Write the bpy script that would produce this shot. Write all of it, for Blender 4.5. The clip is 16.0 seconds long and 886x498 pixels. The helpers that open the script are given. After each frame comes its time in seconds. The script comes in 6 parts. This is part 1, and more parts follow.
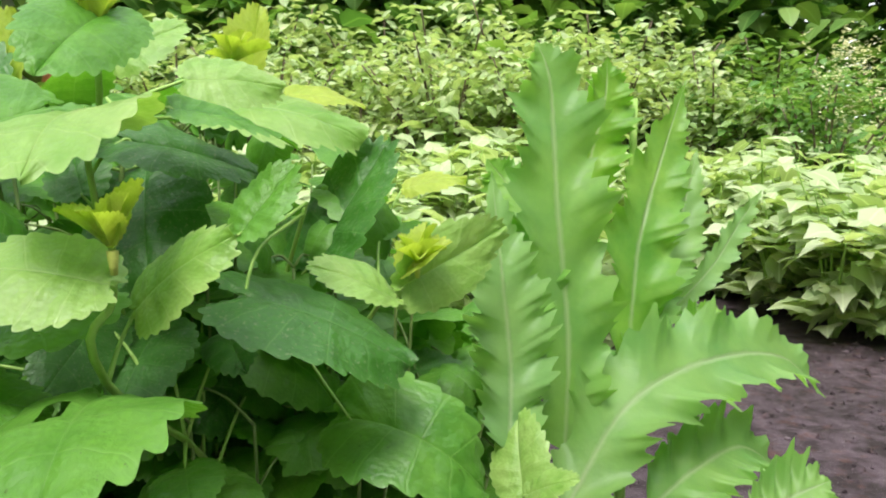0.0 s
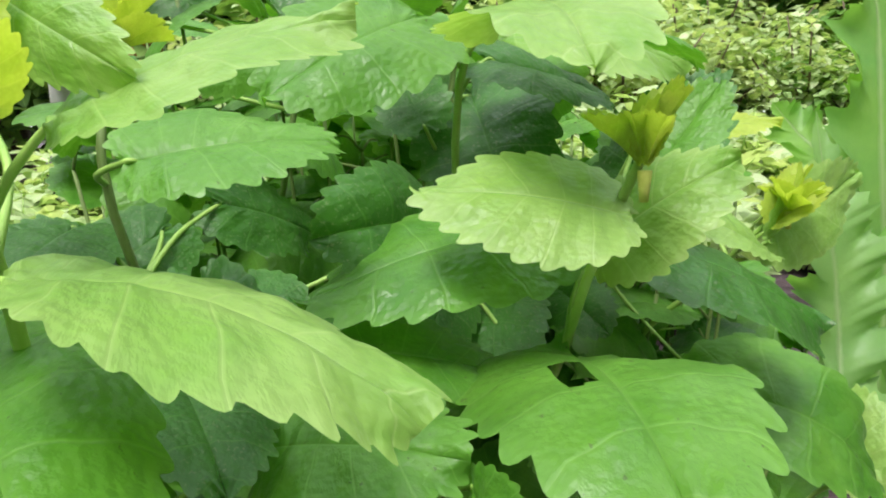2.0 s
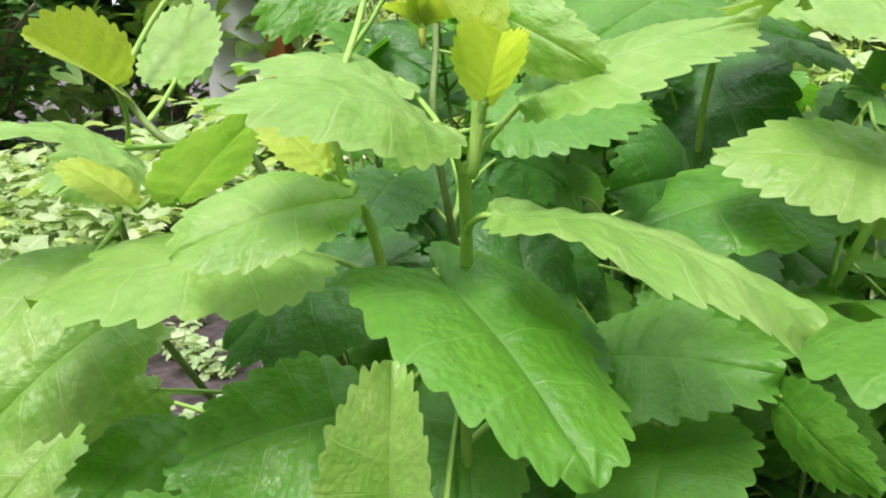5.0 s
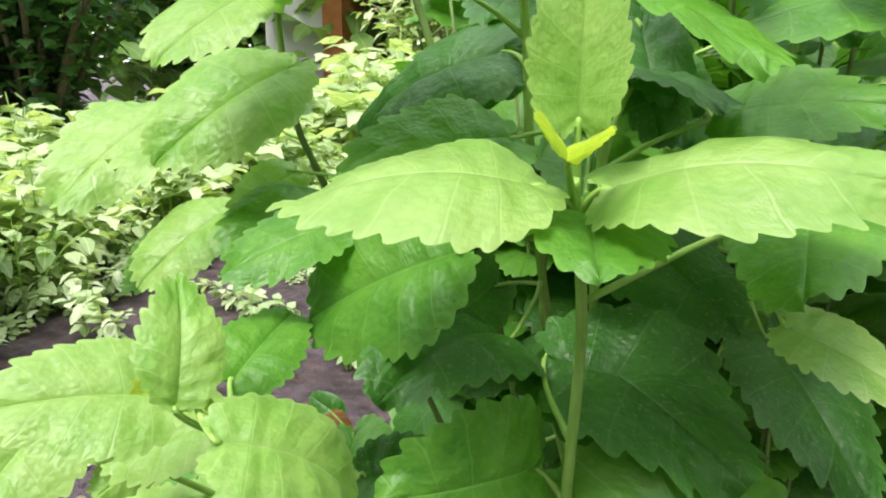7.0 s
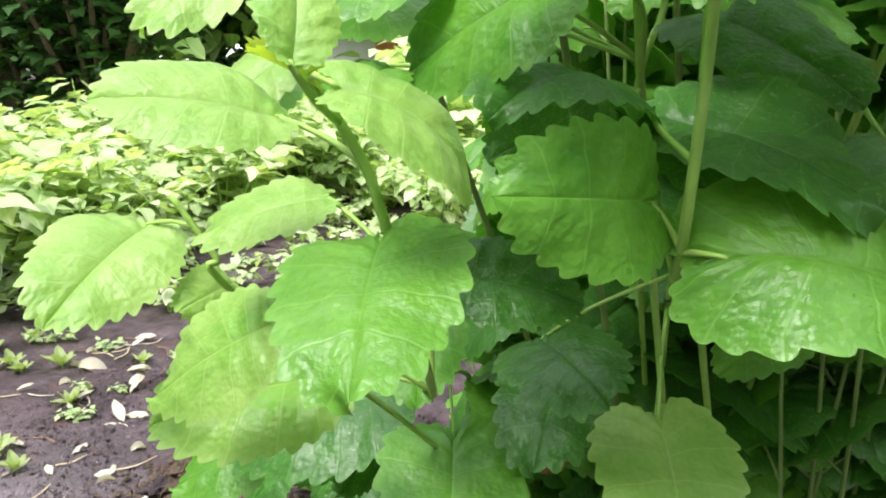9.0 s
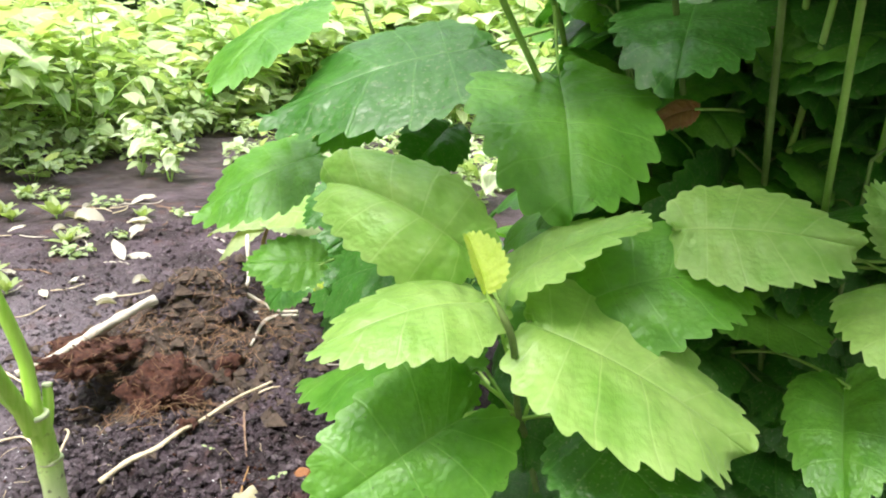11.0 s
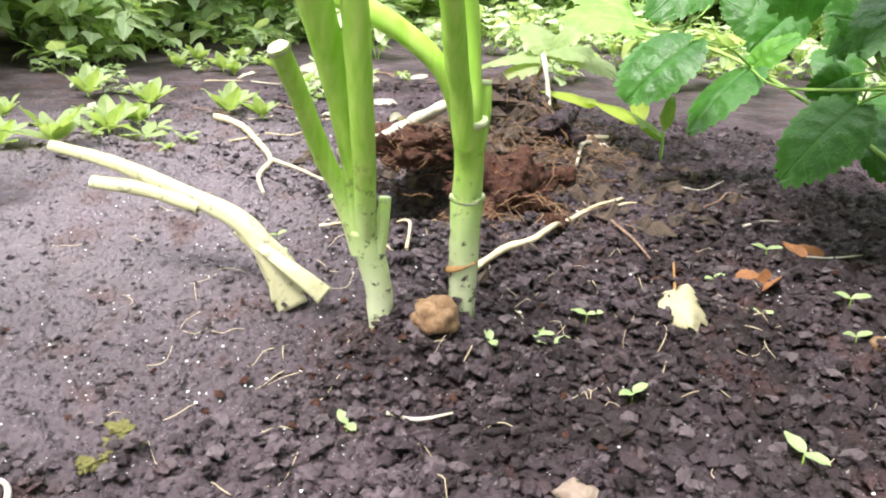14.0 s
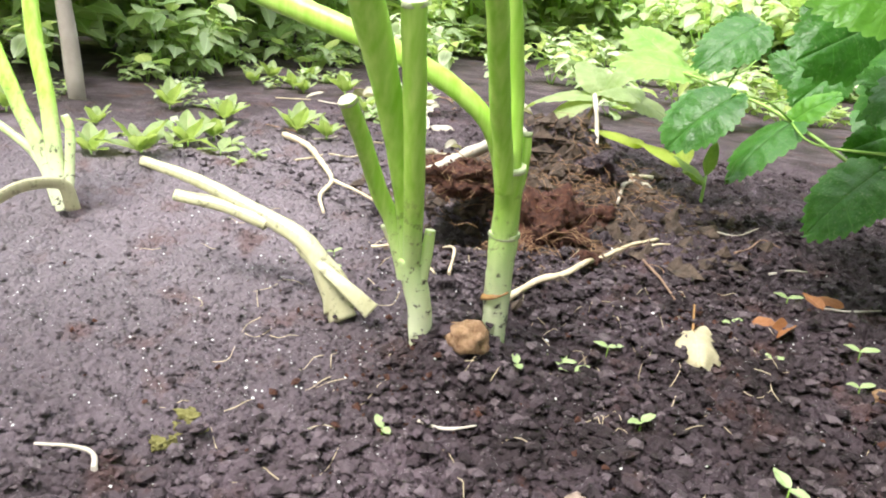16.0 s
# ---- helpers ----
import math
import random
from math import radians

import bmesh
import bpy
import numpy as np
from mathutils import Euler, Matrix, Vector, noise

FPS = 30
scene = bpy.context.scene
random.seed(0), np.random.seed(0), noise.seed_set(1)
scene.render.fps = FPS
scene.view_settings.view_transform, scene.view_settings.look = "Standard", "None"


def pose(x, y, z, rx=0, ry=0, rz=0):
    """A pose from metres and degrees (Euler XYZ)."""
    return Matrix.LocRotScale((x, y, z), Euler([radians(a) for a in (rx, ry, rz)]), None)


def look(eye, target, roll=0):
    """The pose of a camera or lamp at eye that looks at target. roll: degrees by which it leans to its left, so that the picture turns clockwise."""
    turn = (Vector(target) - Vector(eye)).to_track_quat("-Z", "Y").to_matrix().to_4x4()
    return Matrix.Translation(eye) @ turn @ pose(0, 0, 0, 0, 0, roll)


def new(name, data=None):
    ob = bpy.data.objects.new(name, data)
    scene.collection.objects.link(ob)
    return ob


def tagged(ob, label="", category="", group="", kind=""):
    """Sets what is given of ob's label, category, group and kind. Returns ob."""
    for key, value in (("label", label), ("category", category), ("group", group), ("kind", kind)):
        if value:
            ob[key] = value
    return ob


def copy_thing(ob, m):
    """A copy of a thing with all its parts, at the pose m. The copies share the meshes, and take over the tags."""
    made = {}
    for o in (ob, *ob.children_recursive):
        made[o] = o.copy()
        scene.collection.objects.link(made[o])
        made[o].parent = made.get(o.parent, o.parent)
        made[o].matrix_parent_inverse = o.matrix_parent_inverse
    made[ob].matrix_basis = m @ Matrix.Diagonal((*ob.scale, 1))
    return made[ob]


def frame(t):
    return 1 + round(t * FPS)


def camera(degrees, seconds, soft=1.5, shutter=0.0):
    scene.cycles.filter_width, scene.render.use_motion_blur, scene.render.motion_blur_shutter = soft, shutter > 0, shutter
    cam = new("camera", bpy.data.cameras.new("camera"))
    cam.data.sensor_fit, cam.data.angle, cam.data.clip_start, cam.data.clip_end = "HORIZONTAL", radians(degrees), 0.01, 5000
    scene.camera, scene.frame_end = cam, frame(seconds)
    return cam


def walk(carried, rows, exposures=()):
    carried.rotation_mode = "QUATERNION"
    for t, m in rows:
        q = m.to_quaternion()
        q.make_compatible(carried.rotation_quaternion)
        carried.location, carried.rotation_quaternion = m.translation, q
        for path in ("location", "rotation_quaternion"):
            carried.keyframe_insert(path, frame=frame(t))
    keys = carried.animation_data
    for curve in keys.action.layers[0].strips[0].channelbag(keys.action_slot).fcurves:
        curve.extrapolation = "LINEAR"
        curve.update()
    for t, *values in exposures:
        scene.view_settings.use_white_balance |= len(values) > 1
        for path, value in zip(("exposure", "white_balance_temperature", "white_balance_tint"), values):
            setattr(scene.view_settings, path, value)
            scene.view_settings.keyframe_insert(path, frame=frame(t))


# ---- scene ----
cam = camera(62.0, 16.0, soft=2.0)
PATH = [
    (0, (0.6956, -0.2551, 0.7047), (0.7268, 0.7344, 0.5642), -0.81),
    (0.5, (0.6591, -0.2380, 0.6900), (0.6619, 0.7508, 0.5409), -0.13),
    (1, (0.6251, -0.2243, 0.6868), (0.6094, 0.7626, 0.5265), 0.51),
    (1.5, (0.5821, -0.2114, 0.6867), (0.5441, 0.7735, 0.5179), 1.42),
    (2, (0.5542, -0.2037, 0.6855), (0.5052, 0.7800, 0.5127), -0.97),
    (2.5, (0.5380, -0.2075, 0.6945), (0.4557, 0.7758, 0.5321), -2.60),
    (3, (0.5298, -0.2247, 0.6926), (0.3985, 0.7575, 0.5585), -2.76),
    (3.2, (0.5235, -0.2283, 0.6937), (0.4019, 0.7551, 0.5594), -3.30),
    (5.3, (0.5047, -0.2589, 0.6920), (0.2678, 0.6824, 0.4517), -1.08),
    (5.5, (0.5035, -0.2635, 0.6876), (0.2564, 0.6752, 0.4474), -1.14),
    (6, (0.5005, -0.2653, 0.6718), (0.2423, 0.6682, 0.4226), -1.49),
    (6.5, (0.4943, -0.2807, 0.6439), (0.2151, 0.6449, 0.3886), -0.31),
    (7, (0.4868, -0.2949, 0.6224), (0.2120, 0.6363, 0.3828), 0.73),
    (7.5, (0.4846, -0.3025, 0.5985), (0.1766, 0.6142, 0.3442), 0.75),
    (8, (0.4808, -0.3105, 0.5717), (0.1477, 0.6047, 0.3448), 0.43),
    (8.2, (0.4790, -0.3094, 0.5678), (0.1423, 0.6045, 0.3409), 0.34),
    (10.3, (0.4463, -0.3068, 0.4464), (0.1259, 0.6028, 0.1816), 2.24),
    (10.5, (0.4316, -0.2955, 0.4197), (0.1202, 0.6121, 0.1383), 1.71),
    (11, (0.4129, -0.2831, 0.3477), (0.0949, 0.6200, 0.0592), 2.80),
    (11.5, (0.3729, -0.2809, 0.3004), (0.0483, 0.6212, 0.0159), 3.29),
    (12, (0.3536, -0.2705, 0.2686), (0.0077, 0.6217, -0.0216), 3.65),
    (12.5, (0.3217, -0.2629, 0.2289), (-0.0534, 0.6060, -0.0941), 4.94),
    (13, (0.2740, -0.2729, 0.2044), (-0.1343, 0.5748, -0.1343), 3.13),
    (13.5, (0.2192, -0.2707, 0.1832), (-0.2193, 0.5623, -0.1543), 3.05),
    (14, (0.1806, -0.2722, 0.1571), (-0.2629, 0.5547, -0.1887), 3.19),
    (14.5, (0.1736, -0.2808, 0.1548), (-0.2866, 0.5375, -0.1894), 3.64),
    (15, (0.1711, -0.2892, 0.1647), (-0.2942, 0.5265, -0.1789), 4.19),
    (15.5, (0.1857, -0.2816, 0.1641), (-0.2890, 0.5311, -0.1738), 6.94),
    (16, (0.2045, -0.3021, 0.1786), (-0.3030, 0.4939, -0.1512), 5.75),
]
EXPOSURE = ((0, 1.15), (3, 1.1), (5.5, 1.2), (8, 1.55), (10.5, 1.8), (12.5, 2.0), (16, 1.85))
walk(cam, [(t, look(eye, target, roll)) for t, eye, target, roll in PATH], EXPOSURE)

# world and sun: bright overcast day
world = bpy.data.worlds.new("sky")
scene.world = world
world.use_nodes = True
wn = world.node_tree
sky = wn.nodes.new("ShaderNodeTexSky")
sky.sky_type = "NISHITA"
sky.sun_disc = False
sky.sun_elevation = radians(58)
sky.sun_rotation = radians(195)
sky.dust_density = 4.0
haze = wn.nodes.new("ShaderNodeMixRGB")
haze.inputs[0].default_value = 0.75
haze.inputs[2].default_value = (7.5, 7.7, 8.0, 1)
wn.links.new(sky.outputs[0], haze.inputs[1])
wn.links.new(haze.outputs[0], wn.nodes["Background"].inputs[0])
wn.nodes["Background"].inputs[1].default_value = 0.15
sun = new("sun", bpy.data.lights.new("sun", "SUN"))
sun.data.energy = 1.95
sun.data.angle = radians(20)
sun.data.color = (1.0, 0.97, 0.95)
sun.matrix_world = look((-0.5, -1.8, 3.0), (0.0, 0.0, 0.0))


# ---------- node helpers ----------
class Mat:
    """A node material that is built step by step."""

    def __init__(self, name):
        self.m = bpy.data.materials.new(name)
        self.m.use_nodes = True
        self.t = self.m.node_tree
        self.b = self.t.nodes["Principled BSDF"]
        self.out = self.t.nodes["Material Output"]

    def n(self, kind, **kw):
        node = self.t.nodes.new(kind)
        for k, v in kw.items():
            node.inputs[k.replace("_", " ")].default_value = v
        return node

    def link(self, a, b):
        self.t.links.new(a, b)
        return b

    def noise(self, scale, detail=4.0, rough=0.6, coord="Object", dim="3D"):
        c = self.t.nodes.new("ShaderNodeTexCoord")
        x = self.n("ShaderNodeTexNoise", Scale=scale, Detail=detail, Roughness=rough)
        self.link(c.outputs[coord], x.inputs["Vector"])
        return x.outputs["Fac"]

    def ramp(self, fac, stops):
        r = self.t.nodes.new("ShaderNodeValToRGB")
        e = r.color_ramp.elements
        while len(e) < len(stops):
            e.new(0.5)
        for el, (p, c) in zip(e, stops):
            el.position, el.color = p, (*c, 1)
        self.link(fac, r.inputs[0])
        return r.outputs[0]

    def mix(self, fac, a, b, how="MIX"):
        x = self.t.nodes.new("ShaderNodeMixRGB")
        x.blend_type = how
        for s, v in zip(x.inputs, (fac, a, b)):
            if isinstance(v, (int, float)):
                s.default_value = v
            elif isinstance(v, tuple):
                s.default_value = (*v, 1)
            else:
                self.link(v, s)
        return x.outputs[0]

    def math(self, op, a, b=0.0):
        x = self.t.nodes.new("ShaderNodeMath")
        x.operation = op
        for s, v in zip(x.inputs, (a, b)):
            if isinstance(v, (int, float)):
                s.default_value = v
            else:
                self.link(v, s)
        return x.outputs[0]

    def bump(self, height, strength, dist):
        x = self.n("ShaderNodeBump", Strength=strength, Distance=dist)
        self.link(height, x.inputs["Height"])
        self.link(x.outputs[0], self.b.inputs["Normal"])
        return x

    def color(self, sock):
        self.link(sock, self.b.inputs["Base Color"])


def leaf_material(name, dark, light, vein, rough=0.42, glow=0.35, veins=7.0, spots=0.0, specks=0.0, hairs=0.04):
    """Green leaf: pale midrib and side veins, quilted blade, light that shines through."""
    m = Mat(name)
    uv = m.t.nodes.new("ShaderNodeUVMap")
    sep = m.t.nodes.new("ShaderNodeSeparateXYZ")
    m.link(uv.outputs[0], sep.inputs[0])
    s, v = sep.outputs[0], sep.outputs[1]
    info = m.t.nodes.new("ShaderNodeObjectInfo")
    rnd = info.outputs["Random"]
    # every leaf looks at its own stretch of the patterns
    tc = m.t.nodes.new("ShaderNodeTexCoord")
    shift = m.t.nodes.new("ShaderNodeVectorMath")
    shift.operation = "ADD"
    m.link(tc.outputs["Object"], shift.inputs[0])
    m.link(m.math("MULTIPLY", rnd, 37.0), shift.inputs[1])

    def pattern(scale, detail=3.0):
        x = m.n("ShaderNodeTexNoise", Scale=scale, Detail=detail, Roughness=0.6)
        m.link(shift.outputs[0], x.inputs["Vector"])
        return x.outputs["Fac"]

    n1, n2 = pattern(2.3), pattern(11.0, 4.0)
    base = m.mix(m.ramp(n1, [(0.3, (0, 0, 0)), (0.7, (1, 1, 1))]), dark, light)
    base = m.mix(m.math("MULTIPLY", rnd, 0.45), base, light)
    base = m.mix(m.math("MULTIPLY", n2, 0.34), base, tuple(c * 0.60 for c in dark))
    # veins: midrib at s = 0, side veins along the rows of constant v
    rib = m.math("SUBTRACT", 1.0, m.math("MULTIPLY", s, 30.0))
    w = m.math("ABSOLUTE", m.math("SUBTRACT", m.math("FRACT", m.math("MULTIPLY", v, veins)), 0.5))
    side = m.math("SUBTRACT", 1.0, m.math("MULTIPLY", w, 26.0))
    line = m.math("MINIMUM", m.math("MAXIMUM", m.math("MAXIMUM", rib, side), 0.0), 1.0)
    base = m.mix(m.math("MULTIPLY", line, 0.40), base, vein)
    rim = m.ramp(s, [(0.90, (0, 0, 0)), (1.0, (0.30, 0.30, 0.30))])
    base = m.mix(rim, base, vein)
    cells = m.n("ShaderNodeTexVoronoi", Scale=24.0)
    cells.feature = "SMOOTH_F1"
    cells.inputs["Smoothness"].default_value = 0.7
    m.link(shift.outputs[0], cells.inputs["Vector"])
    base = m.mix(m.math("MULTIPLY", cells.outputs["Distance"], 0.22), base, tuple(c * 0.5 for c in dark))
    if spots:
        pale = m.ramp(pattern(38.0, 2.0), [(0.60, (0, 0, 0)), (0.68, (1, 1, 1))])
        base = m.mix(m.math("MULTIPLY", pale, spots), base, (0.42, 0.45, 0.30))
    if specks:
        dirt = m.ramp(pattern(30.0, 2.0), [(0.70, (0, 0, 0)), (0.73, (1, 1, 1))])
        base = m.mix(m.math("MULTIPLY", dirt, specks), base, (0.045, 0.035, 0.015))
    m.color(base)
    m.link(m.ramp(n2, [(0.3, (rough - 0.10,) * 3), (0.7, (rough + 0.10,) * 3)]), m.b.inputs["Roughness"])
    m.b.inputs["Specular IOR Level"].default_value = 0.55
    # blistered between the veins
    # wrinkles run out along the side veins
    lay = m.t.nodes.new("ShaderNodeCombineXYZ")
    m.link(m.math("MULTIPLY", s, 5.0), lay.inputs[0])
    m.link(m.math("MULTIPLY", v, 30.0), lay.inputs[1])
    m.link(m.math("MULTIPLY", rnd, 23.0), lay.inputs[2])
    crease = m.n("ShaderNodeTexNoise", Scale=1.0, Detail=3.0, Roughness=0.55)
    m.link(lay.outputs[0], crease.inputs["Vector"])
    h = m.math("ADD", m.math("MULTIPLY", cells.outputs["Distance"], -0.45), m.math("MULTIPLY", line, -0.30))
    h = m.math("ADD", h, m.math("MULTIPLY", n2, 0.35))
    h = m.math("ADD", h, m.math("MULTIPLY", crease.outputs["Fac"], 0.9))
    m.bump(h, 0.17, 0.010)
    # the short hairs of the blade
    m.b.inputs["Sheen Weight"].default_value = hairs
    m.b.inputs["Sheen Roughness"].default_value = 0.45
    m.b.inputs["Sheen Tint"].default_value = (0.90, 1.0, 0.86, 1)
    tr = m.t.nodes.new("ShaderNodeBsdfTranslucent")
    m.link(m.mix(1.0, base, (1.25, 1.30, 0.60), "MULTIPLY"), tr.inputs[0])
    mx = m.t.nodes.new("ShaderNodeMixShader")
    mx.inputs[0].default_value = glow
    m.link(m.b.outputs[0], mx.inputs[1])
    m.link(tr.outputs[0], mx.inputs[2])
    m.link(mx.outputs[0], m.out.inputs[0])
    return m.m


def plain_material(name, a, b, scale=40.0, rough=0.6, bump=0.3, dist=0.002, c=None, fine=None):
    m = Mat(name)
    n1 = m.noise(scale, 6, 0.65)
    stops = [(0.3, a), (0.7, b)] if c is None else [(0.28, a), (0.55, b), (0.74, c)]
    col = m.ramp(n1, stops)
    if fine:
        col = m.mix(m.math("MULTIPLY", m.noise(scale * 7, 5), 0.5), col, fine)
    m.color(col)
    m.b.inputs["Roughness"].default_value = rough
    m.bump(m.noise(scale * 3, 6, 0.7), bump, dist)
    return m.m


YOUNG = leaf_material("young_balm_leaf", (0.18, 0.42, 0.040), (0.42, 0.61, 0.17), (0.50, 0.65, 0.24), 0.44, 0.38, hairs=0.12)
MID = leaf_material("balm_leaf", (0.070, 0.258, 0.017), (0.185, 0.43, 0.050), (0.24, 0.48, 0.10), 0.43, 0.38, specks=0.5)
# dark green of older leaves, with the bush's inner shade painted in as well
OLDSHADE = leaf_material("old_shaded_balm_leaf", (0.028, 0.130, 0.011), (0.072, 0.245, 0.025), (0.14, 0.34, 0.07), 0.43, 0.34, spots=0.22, specks=0.6)
TIP = leaf_material("balm_tip_leaf", (0.44, 0.60, 0.06), (0.62, 0.71, 0.13), (0.66, 0.72, 0.18), 0.5, 0.5)
WEED = leaf_material("weed_leaf", (0.16, 0.30, 0.05), (0.32, 0.44, 0.09), (0.42, 0.50, 0.20), 0.5, 0.4, 6.0)
PALE = leaf_material("pale_shrub_leaf", (0.28, 0.40, 0.13), (0.50, 0.58, 0.29), (0.5, 0.58, 0.34), 0.5, 0.45, 6.0)
# darker copy of the stem green: shade inside the bush put into the colour
SHADESTEM = plain_material("shaded_balm_stem", (0.10, 0.16, 0.035), (0.19, 0.28, 0.075), 60, 0.6, 0.25, 0.001)
STEM = plain_material("balm_stem", (0.22, 0.40, 0.06), (0.36, 0.54, 0.13), 60, 0.5, 0.25, 0.001)
DRYBROWN = leaf_material("brown_dry_leaf", (0.22, 0.085, 0.03), (0.42, 0.17, 0.06), (0.44, 0.26, 0.14), 0.75, 0.2, 5)
BUD = plain_material("balm_bud", (0.44, 0.52, 0.07), (0.64, 0.66, 0.16), 90, 0.6, 0.6, 0.003)
BRANCH = plain_material("shrub_branch", (0.10, 0.075, 0.05), (0.20, 0.15, 0.10), 40, 0.8, 0.5, 0.003)


def soil_material():
    m = Mat("garden_soil")
    n1 = m.noise(3.5, 6, 0.6)
    n2 = m.noise(55.0, 8, 0.7)
    n3 = m.noise(420.0, 4, 0.7)
    col = m.ramp(n1, [(0.30, (0.034, 0.024, 0.028)), (0.52, (0.098, 0.069, 0.083)), (0.72, (0.190, 0.137, 0.162))])
    col = m.mix(m.ramp(n2, [(0.35, (0.0, 0.0, 0.0)), (0.72, (0.55, 0.55, 0.55))]), col, (0.245, 0.184, 0.216))
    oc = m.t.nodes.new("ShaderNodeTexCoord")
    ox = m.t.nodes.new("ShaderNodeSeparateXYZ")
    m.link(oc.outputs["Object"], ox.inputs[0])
    # pale dry crust on the open bed; bush shade is painted into the rest
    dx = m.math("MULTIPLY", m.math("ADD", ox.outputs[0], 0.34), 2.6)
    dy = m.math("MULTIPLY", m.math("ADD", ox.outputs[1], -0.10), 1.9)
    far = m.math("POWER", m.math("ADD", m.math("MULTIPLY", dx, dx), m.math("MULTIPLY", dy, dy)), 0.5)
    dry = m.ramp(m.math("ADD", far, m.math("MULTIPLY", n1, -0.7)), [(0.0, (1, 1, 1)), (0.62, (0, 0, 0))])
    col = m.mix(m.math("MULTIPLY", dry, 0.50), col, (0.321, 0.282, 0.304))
    # darker blotches off the crust: damp earth and painted shade
    wet_shade = m.ramp(m.noise(14.0, 5, 0.65), [(0.36, (0, 0, 0)), (0.60, (1, 1, 1))])
    wet_shade = m.math("MULTIPLY", wet_shade, m.math("SUBTRACT", 1.0, dry))
    col = m.mix(m.math("MULTIPLY", wet_shade, 0.85), col, (0.024, 0.016, 0.016))
    red = m.ramp(m.noise(23.0, 4, 0.6), [(0.56, (0, 0, 0)), (0.70, (1, 1, 1))])
    col = m.mix(m.math("MULTIPLY", red, 0.55), col, (0.136, 0.064, 0.051))
    grit = m.ramp(n3, [(0.64, (0, 0, 0)), (0.70, (1, 1, 1))])
    col = m.mix(m.math("MULTIPLY", grit, 0.75), col, (0.58, 0.56, 0.56))
    isl = m.t.nodes.new("ShaderNodeNewGeometry").outputs["Random Per Island"]
    col = m.mix(m.ramp(isl, [(0.0, (0.85, 0.85, 0.85)), (0.45, (0, 0, 0))]), col, (0.022, 0.015, 0.016))
    col = m.mix(m.ramp(isl, [(0.74, (0, 0, 0)), (1.0, (0.50, 0.50, 0.50))]), col, (0.290, 0.231, 0.250))
    vo = m.n("ShaderNodeTexVoronoi", Scale=260.0)
    tc = m.t.nodes.new("ShaderNodeTexCoord")
    m.link(tc.outputs["Object"], vo.inputs["Vector"])
    m.color(col)
    m.link(m.ramp(n1, [(0.3, (0.55, 0.55, 0.55)), (0.7, (0.85, 0.85, 0.85))]), m.b.inputs["Roughness"])
    h = m.math("ADD", m.math("MULTIPLY", n2, 1.0), m.math("MULTIPLY", n3, 0.35))
    h = m.math("ADD", h, m.math("MULTIPLY", vo.outputs["Distance"], -0.5))
    m.b.inputs["Specular IOR Level"].default_value = 0.25
    m.bump(h, 1.0, 0.008)
    return m.m


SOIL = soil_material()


# ---------- building helpers ----------
def thing(name, loc, label, category, group="", kind=""):
    e = new(name)
    e.empty_display_size = 0.02
    e.location = loc
    return tagged(e, label, category, group, kind)


def part(name, data, material, parent, label=""):
    """Links a bmesh or a mesh as one object under a thing (or under a part, which lies at the world's origin)."""
    if isinstance(data, bmesh.types.BMesh):
        me = bpy.data.meshes.new(name)
        data.to_mesh(me)
        data.free()
    else:
        me = data
    if material is not None and not me.materials:
        me.materials.append(material)
    ob = new(name, me)
    if parent is not None:
        ob.parent = parent
        if parent.type == "EMPTY":
            ob.matrix_parent_inverse = Matrix.Translation(parent.location).inverted()
    return tagged(ob, label)


def smooth(bm):
    for f in bm.faces:
        f.smooth = True
    return bm


def curve_pts(pts, n):
    """Catmull-Rom through pts, n steps a span."""
    p = [Vector(q) for q in pts]
    p = [2 * p[0] - p[1]] + p + [2 * p[-1] - p[-2]]
    out = []
    for i in range(1, len(p) - 2):
        for k in range(n):
            t = k / n
            a, b, c, d = p[i - 1 : i + 3]
            out.append(0.5 * (2 * b + (c - a) * t + (2 * a - 5 * b + 4 * c - d) * t * t + (3 * b - a - 3 * c + d) * t**3))
    return out + [p[-2]]


def tube(bm, pts, r0, r1, sides=8, steps=4, flat=1.0, cap=True, rough=0.0):
    """A tapered tube through pts."""
    line = curve_pts(pts, steps) if len(pts) > 1 else pts
    rings, side = [], None
    for i, p in enumerate(line):
        d = (line[min(i + 1, len(line) - 1)] - line[max(i - 1, 0)]).normalized()
        if side is None:
            side = d.orthogonal().normalized()
        side = (side - side.dot(d) * d).normalized()
        up = d.cross(side)
        f = i / (len(line) - 1)
        r = r0 + (r1 - r0) * f
        ring = []
        for k in range(sides):
            a = 2 * math.pi * k / sides
            q = r * (1 + rough * (noise.noise(p * 90 + Vector((k * 3.1, 0, 0)))))
            ring.append(bm.verts.new(p + q * (math.cos(a) * side + flat * math.sin(a) * up)))
        rings.append(ring)
    for a, b in zip(rings, rings[1:]):
        for k in range(sides):
            bm.faces.new((a[k], a[(k + 1) % sides], b[(k + 1) % sides], b[k])).smooth = True
    if cap:
        bm.faces.new(rings[0][::-1])
        bm.faces.new(rings[-1])
    return bm


def margin(points, n):
    return [(q.x, q.y) for q in curve_pts([(x, y, 0) for x, y in points], n)]


